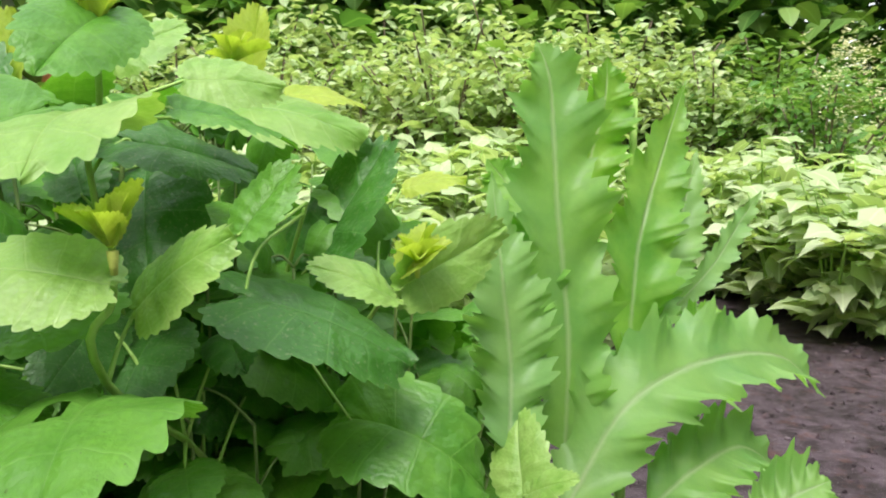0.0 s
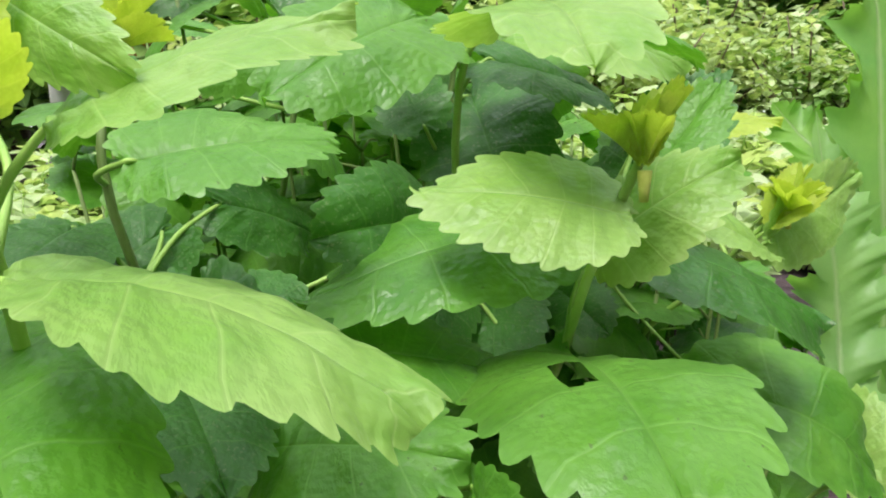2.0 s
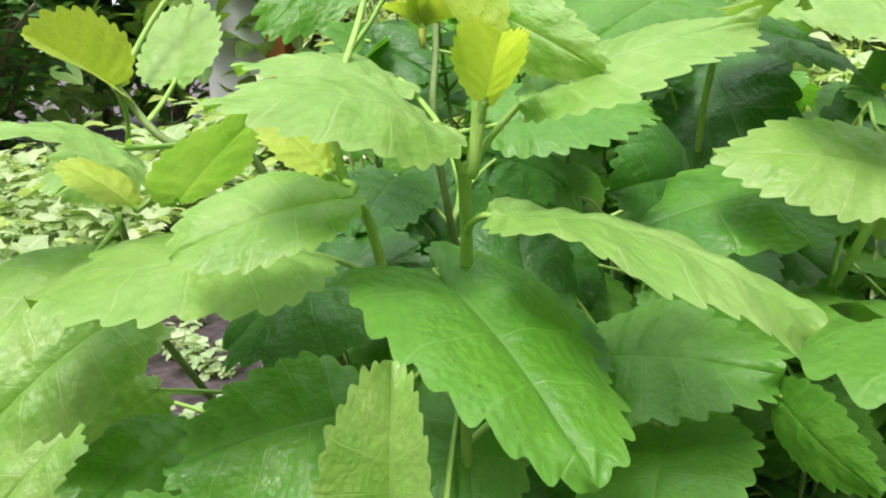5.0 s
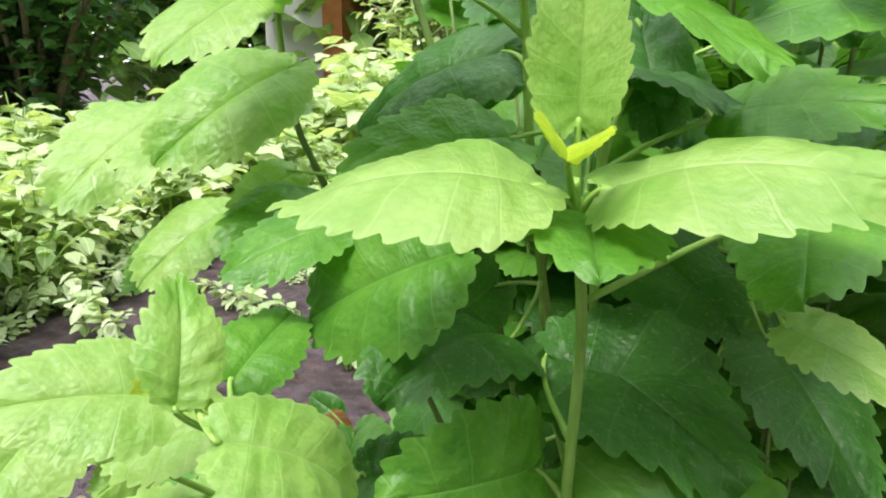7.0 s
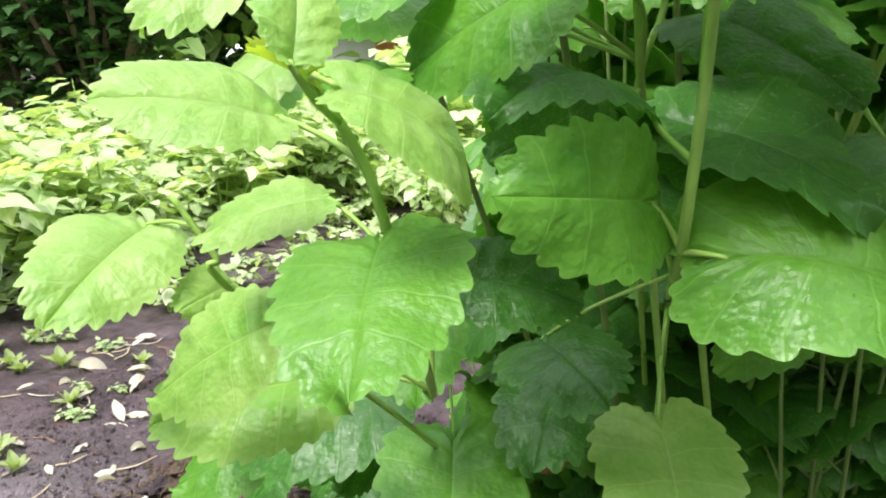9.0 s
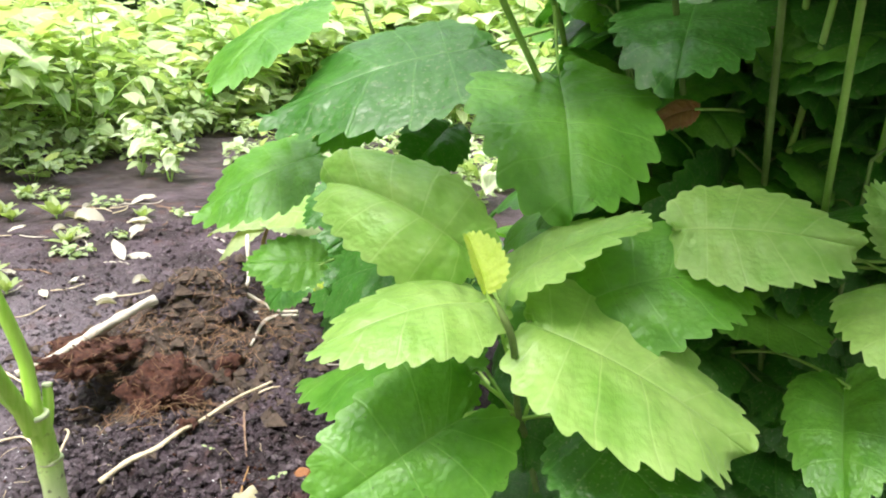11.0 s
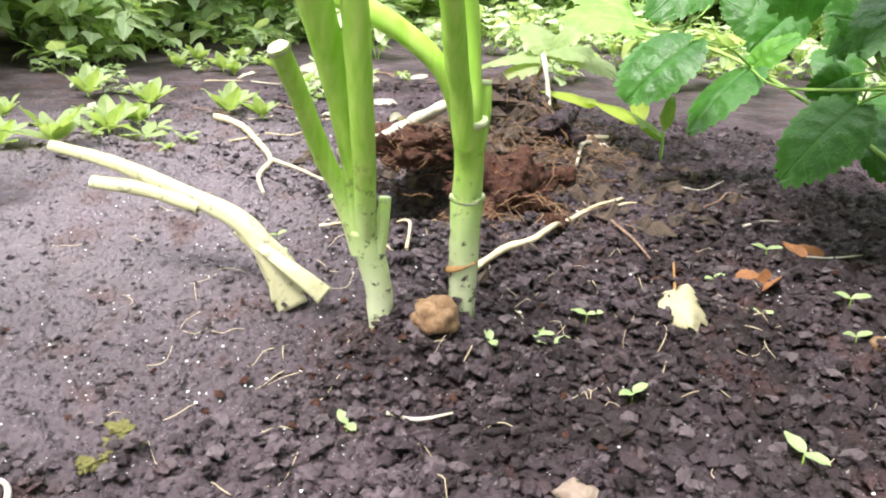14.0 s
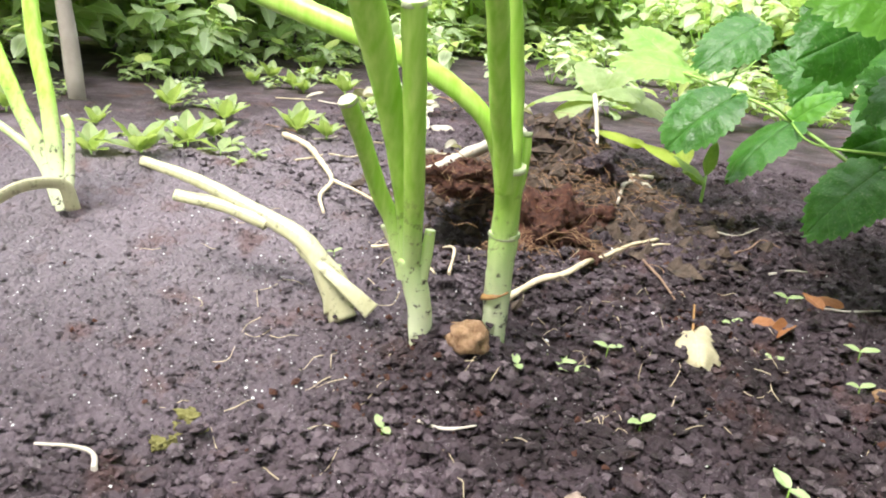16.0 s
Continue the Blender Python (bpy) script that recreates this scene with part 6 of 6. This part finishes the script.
CROWN_LIGHT = crown_material("light_shrub_crown", (0.25, 0.39, 0.13), (0.54, 0.63, 0.38), (0.60, 0.64, 0.38), 0.42)
CROWN_MID = crown_material("garden_crown", (0.06, 0.18, 0.03), (0.22, 0.38, 0.09), (0.28, 0.40, 0.10), 0.4)
CROWN_DARK = crown_material("dark_crown", (0.020, 0.075, 0.015), (0.07, 0.17, 0.04), (0.08, 0.17, 0.04), 0.3)
BLOSSOM = crown_material("cream_blossom", (0.62, 0.58, 0.42), (0.80, 0.77, 0.62), (0.76, 0.74, 0.60), 0.3)

OVAL = [(0.0, 0.0, 0.0), (0.0, 0.5, 0.05), (0.0, 1.0, -0.12), (0.26, 0.14, 0.06), (0.36, 0.45, 0.10), (0.22, 0.78, 0.0)]
LOBED = [(0.0, 0.0, 0.0), (0.0, 0.5, 0.04), (0.0, 1.0, -0.10), (0.34, -0.04, 0.02), (0.50, 0.36, 0.04), (0.26, 0.60, 0.06)]


def crown_mesh(name, leaves, outline, material):
    """Many leaves in one mesh: rows of base, direction, up, length, width."""
    verts, faces, uvs = [], [], []
    for p, d, up, length, width in leaves:
        x = d.cross(up)
        if x.length < 1e-4:
            continue
        x.normalize()
        z = x.cross(d)
        k = len(verts)
        pts = outline + [(-a, b, c) for a, b, c in outline[3:]]
        for a, b, c in pts:
            verts.append(p + x * a * width + d * b * length + z * c * length)
            uvs.append((min(1, abs(a) * 2.5), b))
        faces += [(k, k + 3, k + 4, k + 1), (k + 1, k + 4, k + 5, k + 2), (k, k + 1, k + 7, k + 6), (k + 1, k + 2, k + 8, k + 7)]
    me = bpy.data.meshes.new(name)
    me.from_pydata(verts, [], faces)
    layer = me.uv_layers.new(name="UVMap")
    idx = np.empty(len(me.loops), dtype=np.int32)
    me.loops.foreach_get("vertex_index", idx)
    layer.data.foreach_set("uv", np.array(uvs, dtype=np.float32)[idx].ravel())
    me.polygons.foreach_set("use_smooth", np.ones(len(faces), dtype=bool))
    me.materials.append(material)
    return me


def shrub(name, height, radius, count, leaf, material, outline, label, category, seed, stems=7, group="", branch=None, split=False):
    """A shrub at the origin: stems that fork, and a crown of leaves along them."""
    rnd = random.Random(seed)
    t = thing(name, (0, 0, 0), label, category, group)
    bm = bmesh.new()
    rows, twigs = [], []
    for k in range(stems):
        a = 6.283 * (k + rnd.random()) / stems
        r = radius * rnd.uniform(0.25, 1.0)
        head = Vector((r * math.cos(a), r * math.sin(a), height * rnd.uniform(0.7, 1.05) * (1 - 0.25 * r / radius)))
        foot = Vector((0, 0, -0.01))
        mid = foot.lerp(head, 0.5) + Vector((0, 0, height * 0.12))
        tube(bm, [foot, mid, head], 0.012 * height, 0.003 * height, 5, 4)
        twigs.append(curve_pts([foot, mid, head], 12))
    if split:
        bm.free()
        for line in twigs:
            part("stem", tube(bmesh.new(), line[::6] + [line[-1]], 0.012 * height, 0.003 * height, 5, 3), branch or BRANCH, t)
    else:
        part("branching_stem", bm, branch or BRANCH, t)
    for k in range(count):
        line = rnd.choice(twigs)
        p = line[min(len(line) - 1, 3 + int(rnd.random() * (len(line) - 3)))]
        a = rnd.uniform(0, 6.283)
        out = Vector((math.cos(a), math.sin(a), rnd.uniform(-0.3, 0.5)))
        q = p + out * radius * 0.30 * rnd.random()
        if q.z < min(0.03, 0.15 * height):
            continue
        d = (out + Vector((0, 0, rnd.uniform(-0.8, 0.3)))).normalized()
        size = leaf * rnd.uniform(0.6, 1.25)
        rows.append((q, d, Vector((rnd.uniform(-0.4, 0.4), rnd.uniform(-0.4, 0.4), 1)), size, size * rnd.uniform(0.8, 1.1)))
    part("crown", crown_mesh("crown", rows, outline, material), None, t)
    return t


def plant_out(proto, places, seed):
    """Copies of a shrub at places (x, y, scale); the first is the shrub itself."""
    rnd = random.Random(seed)
    for k, (x, y, s) in enumerate(places):
        m = pose(x, y, ground_height(x, y) if abs(x) + abs(y) < 8 else 0.0, 0, 0, rnd.uniform(0, 360)) @ Matrix.Diagonal((s, s, s * rnd.uniform(0.9, 1.1), 1))
        if k == 0:
            proto.matrix_basis = m
        else:
            copy_thing(proto, m)


# pale bed along the soil path
low_a = shrub("bed_plant", 0.34, 0.20, 240, 0.060, CROWN_PALE, LOBED, "pale green leafy bed plant beside the bare soil", "garden plant", 1, 9, "bed plants", STEM)
low_b = shrub("bed_plant", 0.26, 0.18, 220, 0.045, CROWN_LIGHT, OVAL, "light green leafy bed plant beside the bare soil", "garden plant", 2, 9, "bed plants", STEM)
rng = random.Random(5)
spots_a, spots_b = [], []
for j in range(15):
    y = 0.10 + j * 0.24
    for i in range(6):
        x = -1.06 - i * 0.27 + rng.uniform(-0.07, 0.07) - 0.05 * y
        (spots_a if (i + j) % 2 else spots_b).append((x, y + rng.uniform(-0.08, 0.08), rng.uniform(0.8, 1.25)))
for j in range(9):
    for i in range(15):
        x, y = -1.4 + i * 0.34 + rng.uniform(-0.1, 0.1), 2.15 + j * 0.34 + rng.uniform(-0.1, 0.1)
        if 1.35 < x < 2.3 and y < 2.9:
            continue
        (spots_a if rng.random() < 0.5 else spots_b).append((x, y, rng.uniform(0.9, 1.4) * (1 + 0.10 * j)))
for j in range(5):
    for i in range(9):
        x, y = 2.15 + i * 0.33 + rng.uniform(-0.1, 0.1), 2.3 + j * 0.36 + 0.2 * i * 0.3
        spots_a.append((x, y, rng.uniform(1.2, 1.7)))
plant_out(low_a, spots_a, 1)
plant_out(low_b, spots_b, 2)

# taller shrubs and trees round the garden
tall_a = shrub("garden_shrub", 1.9, 0.85, 2400, 0.10, CROWN_LIGHT, OVAL, "tall light green garden shrub", "shrub", 3, 14, "garden shrubs")
tall_b = shrub("garden_shrub", 1.9, 0.9, 2400, 0.10, CROWN_MID, OVAL, "tall mid-green garden shrub", "shrub", 4, 14, "garden shrubs")
plant_out(tall_a, [(x, 5.7 + rng.uniform(-0.4, 0.5), rng.uniform(0.85, 1.1)) for x in (-1.2, -0.5, 0.2, 0.9, 1.6, 2.3, 3.0)] + [(-3.4, 1.4, 0.45), (-3.6, 2.2, 0.5), (-0.8, 7.2, 1.3), (0.4, 7.2, 1.35), (1.7, 7.2, 1.3), (2.9, 7.2, 1.3)], 3)
plant_out(tall_b, [(3.4, 5.2, 0.8), (4.3, 5.2, 1.0), (5.2, 5.0, 1.1), (6.0, 4.4, 1.1), (3.9, 6.4, 1.3), (-4.4, 4.6, 1.0), (-5.0, 3.0, 1.2), (-5.0, 1.2, 1.1), (2.6, 6.6, 1.0), (6.8, 3.4, 1.1), (7.2, 2.2, 1.1)], 4)
ivy = shrub("dark_climber", 1.9, 0.75, 2600, 0.085, CROWN_DARK, LOBED, "dense dark green climber with lobed leaves", "climber", 5, 20, split=True)
ivy.matrix_basis = pose(-2.75, 2.95, 0)
copy_thing(ivy, pose(-3.5, 3.3, 0, 0, 0, 120))


def tree(seed):
    rnd = random.Random(seed)
    t = thing("tree", (0, 0, 0), "green leafy tree at the garden's edge", "tree", "trees")
    bm = bmesh.new()
    tube(bm, [(0, 0, -0.1), (0.05, 0, 1.2), (0.0, 0.1, 2.6), (0.05, 0.05, 4.2)], 0.13, 0.03, 9, 6)
    limbs = []
    for k in range(13):
        a, z = k * 2.4, 0.5 + 0.28 * k
        r = rnd.uniform(0.8, 1.4) * (1.2 - 0.06 * k)
        pts = [(0.03, 0.05, z), (0.5 * r * math.cos(a), 0.5 * r * math.sin(a), z + 0.35), (r * math.cos(a), r * math.sin(a), z + 0.45)]
        tube(bm, pts, 0.045, 0.012, 6, 4)
        limbs.append(curve_pts(pts, 8))
    part("trunk", bm, BRANCH, t)
    rows = []
    for k in range(3400):
        p = rnd.choice(rnd.choice(limbs)[4:])
        q = p + Vector((rnd.gauss(0, 0.34), rnd.gauss(0, 0.34), rnd.gauss(-0.1, 0.4)))
        a = rnd.uniform(0, 6.283)
        d = Vector((math.cos(a), math.sin(a), rnd.uniform(-0.9, 0.3))).normalized()
        s = rnd.uniform(0.16, 0.30)
        rows.append((q, d, Vector((rnd.uniform(-0.5, 0.5), rnd.uniform(-0.5, 0.5), 1)), s, s))
    part("crown", crown_mesh("crown", rows, OVAL, CROWN_MID), None, t)
    return t


oak = tree(9)
spots = [(x, 9.5 + rng.uniform(-0.8, 1.2), rng.uniform(0.9, 1.3)) for x in (-7.5, -5.8, -3.9, -2.6, -1.2, 0.2, 2.0, 3.8, 5.6, 7.4, 9.2)]
spots += [(7.5, 6.2, 1.0), (8.6, 4.4, 1.1), (9.5, 2.2, 1.2), (-7.2, 6.0, 1.1), (-7.6, 3.8, 1.2), (-8.0, 1.4, 1.2), (-7.5, -1.5, 1.1), (-5, -5, 1.2), (-1, -6.5, 1.2), (3, -6.5, 1.2), (7, -4.5, 1.2), (9.5, -1.0, 1.2)]
plant_out(oak, spots, 6)

# shrub with cream blossom
rnd = random.Random(12)
flowering = shrub("flowering_shrub", 1.15, 0.45, 700, 0.06, CROWN_MID, OVAL, "green shrub with cream blossom clusters", "shrub", 6, 10)
rows = []
for k in range(26):
    c = Vector((rnd.gauss(0, 0.13), rnd.gauss(0, 0.13) - 0.2, rnd.uniform(0.70, 1.22)))
    for j in range(26):
        q = c + Vector((rnd.gauss(0, 0.03), rnd.gauss(0, 0.03), rnd.gauss(0, 0.035)))
        a = rnd.uniform(0, 6.283)
        rows.append((q, Vector((math.cos(a), math.sin(a), rnd.uniform(-0.3, 0.9))).normalized(), Vector((0, 0, 1)), 0.020, 0.022))
part("blossom", crown_mesh("blossom", rows, OVAL, BLOSSOM), None, flowering, "cream flower clusters")
flowering.matrix_basis = pose(3.0, 3.9, 0, 0, 0, 10)


# ---------- small weeds on the soil ----------
def rosette(name, count, leaf, material, label, seed, lift=0.7):
    rnd = random.Random(seed)
    t = thing(name, (0, 0, 0), label, "weed", "weeds")
    part("root", tube(bmesh.new(), [(0, 0, -0.01), (0, 0, leaf * 0.25)], leaf * 0.05, leaf * 0.03, 5, 2), STEM, t)
    for k in range(count):
        a = k * 2.4 + rnd.uniform(-0.3, 0.3)
        d = Vector((math.cos(a), math.sin(a), rnd.uniform(0.2, lift * 2)))
        base = Vector((0, 0, leaf * 0.2)) + Vector((math.cos(a), math.sin(a), 0)) * leaf * 0.08
        ob = part("leaf", small_blade(material, rnd.choice((0, 1))), None, t)
        s = leaf * rnd.uniform(0.7, 1.2)
        ob.matrix_basis = leaf_matrix(base, base + d.normalized() * s, (-d.x, -d.y, 1.5), s * 0.6, 0)
    return t


weed_a = rosette("weed", 8, 0.036, PALE, "small light green weed rosette on bare soil", 3, 1.3)
weed_b = rosette("weed", 6, 0.026, PALE, "small pale green weed sprout on bare soil", 4, 0.8)
rng = random.Random(17)
spots_a = [(-0.434, 0.131, 1.0), (-0.47, 0.10, 0.8), (-0.56, 0.34, 0.9), (-0.40, 0.36, 0.7)]
spots_b = [(-0.40, 0.20, 0.9), (-0.42, 0.23, 0.7), (-0.37, 0.22, 0.6), (-0.45, 0.18, 0.8), (-0.48, 0.16, 0.8), (-0.36, 0.19, 0.5)]
plant_out(weed_b, spots_b, 8)
for k in range(14):
    spots_a.append((rng.uniform(-0.85, -0.45), rng.uniform(0.1, 0.8), rng.uniform(0.6, 1.0)))
plant_out(weed_a, spots_a, 7)
CROWN_WEED = crown_material("weed_crown", (0.30, 0.42, 0.18), (0.58, 0.66, 0.44), (0.64, 0.68, 0.48), 0.4)
weed_c = shrub("weed", 0.055, 0.050, 34, 0.020, CROWN_WEED, LOBED, "clump of small pale green weeds on bare soil", "weed", 31, 4, "weed clumps", STEM, True)
weed_d = shrub("weed", 0.10, 0.055, 40, 0.030, CROWN_WEED, OVAL, "upright clump of pale green weeds on bare soil", "weed", 32, 4, "weed clumps", STEM, True)
spots_c, spots_d = [], []
for k in range(90):
    x, y = rng.uniform(-1.15, -0.84), rng.uniform(0.05, 2.2)
    (spots_c if rng.random() < 0.5 else spots_d).append((x - 0.05 * y, y, rng.uniform(0.7, 1.4)))
for k in range(80):
    x, y = rng.uniform(-0.80, 0.25), rng.uniform(0.98, 2.3)
    (spots_d if rng.random() < 0.3 else spots_c).append((x, y, rng.uniform(0.5, 1.2)))
for k in range(22):
    spots_c.append((rng.uniform(-0.90, -0.42), rng.uniform(0.12, 0.80), rng.uniform(0.25, 0.5)))
plant_out(weed_c, spots_c, 9)
plant_out(weed_d, spots_d, 10)

# young self-sown plants behind the mound
young = thing("young_plant", (-0.15, 0.60, 0), "young pale-leaved plant with drooping leaves", "garden plant")
b = bmesh.new()
tube(b, [(-0.165, 0.575, -0.01), (-0.16, 0.575, 0.04), (-0.145, 0.57, 0.075)], 0.004, 0.002, 7, 4)
part("stem", b, plain_material("pink_stem", (0.34, 0.22, 0.14), (0.48, 0.34, 0.22), 60, 0.6, 0.2, 0.001), young)
for bx, by, bz, tx, ty, tz, w in ((-0.15, 0.575, 0.075, -0.24, 0.56, 0.045, 0.05), (-0.16, 0.57, 0.07, -0.20, 0.53, 0.02, 0.045), (-0.145, 0.57, 0.08, -0.08, 0.53, 0.08, 0.045), (-0.145, 0.575, 0.08, -0.10, 0.60, 0.12, 0.05), (-0.15, 0.575, 0.08, -0.19, 0.60, 0.11, 0.045), (-0.145, 0.57, 0.08, -0.06, 0.57, 0.06, 0.04)):
    ob = part("leaf", filling_blade("ovate", 2, PALE), None, young)
    ob.matrix_basis = leaf_matrix((bx, by, bz), (tx, ty, tz), (0, -0.2, 1), w, 2)
sprout = thing("balm_sprout", (0.028, 0.445, 0), "small upright sprout with narrow yellow-green leaves", "sprout")
part("stem", tube(bmesh.new(), [(0.03, 0.44, -0.005), (0.028, 0.445, 0.03)], 0.002, 0.0015, 6, 3), STEM, sprout)
for bx, by, bz, tx, ty, tz, w, mat in ((0.028, 0.445, 0.02, -0.01, 0.455, 0.045, 0.02, WEED), (0.028, 0.445, 0.03, 0.03, 0.45, 0.065, 0.016, WEED), (0.028, 0.44, 0.02, 0.015, 0.41, 0.04, 0.016, WEED), (0.0, 0.47, 0.03, -0.06, 0.47, 0.05, 0.03, TIP), (-0.05, 0.48, 0.04, -0.12, 0.46, 0.055, 0.03, TIP), (0.0, 0.47, 0.03, -0.02, 0.50, 0.07, 0.024, TIP)):
    ob = part("leaf", small_blade(mat, 1), None, sprout)
    ob.matrix_basis = leaf_matrix((bx, by, bz), (tx, ty, tz), (0, -0.4, 1), w, 1)


# ---------- garden house and fence far behind ----------
PLASTER = plain_material("white_plaster", (0.70, 0.70, 0.68), (0.82, 0.82, 0.80), 3, 0.85, 0.3, 0.004)
BRICKY = plain_material("orange_brick", (0.50, 0.17, 0.06), (0.66, 0.27, 0.10), 6, 0.85, 0.4, 0.004)
ROOFM = plain_material("grey_roof", (0.20, 0.20, 0.20), (0.32, 0.31, 0.30), 5, 0.8, 0.4, 0.01)
WOOD = plain_material("grey_wood", (0.28, 0.24, 0.20), (0.44, 0.39, 0.34), 12, 0.8, 0.5, 0.004)


def box(bm, a, b):
    r = bmesh.ops.create_cube(bm, size=1.0)["verts"]
    for v in r:
        v.co = Vector([(a[i] + b[i]) / 2 + v.co[i] * (b[i] - a[i]) for i in range(3)])
    return bm


house = thing("garden_house", (-3.9, 8.9, 0), "white plastered garden house with orange brick corner", "house")
part("wall", box(bmesh.new(), (-4.35, 8.2, 0), (-3.56, 9.0, 2.4)), PLASTER, house)
part("brick_wall", box(bmesh.new(), (-3.555, 8.16, 0), (-3.30, 9.0, 2.4)), BRICKY, house, "orange brick wall")
b = bmesh.new()
r0 = [b.verts.new(p) for p in ((-4.5, 8.0, 2.4), (-3.2, 8.0, 2.4), (-3.2, 8.9, 3.2), (-4.5, 8.9, 3.2), (-4.5, 9.8, 2.4), (-3.2, 9.8, 2.4))]
for q in ((0, 1, 2, 3), (3, 2, 5, 4), (0, 3, 4), (1, 5, 2), (0, 4, 5, 1)):
    b.faces.new([r0[i] for i in q])
part("roof", b, ROOFM, house)
fence = thing("fence", (1.6, 8.2, 0), "weathered wooden rail fence with white posts", "fence")
part("rail", box(bmesh.new(), (-0.8, 8.18, 0.95), (3.9, 8.22, 1.05)), WOOD, fence)
for k in range(4):
    part("post", box(bmesh.new(), (-0.7 + 1.5 * k, 8.22, 0), (-0.62 + 1.5 * k, 8.30, 1.35)), PLASTER, fence)
stake = tagged(new("stake", bpy.data.meshes.new("stake")), "grey weathered wooden stake in the bed", "stake")
b = bmesh.new()
tube(b, [(-0.74, 0.25, -0.03), (-0.765, 0.245, 0.2), (-0.79, 0.24, 0.5)], 0.011, 0.009, 6, 4, 0.6, rough=0.3)
b.to_mesh(stake.data)
b.free()
stake.data.materials.append(WOOD)
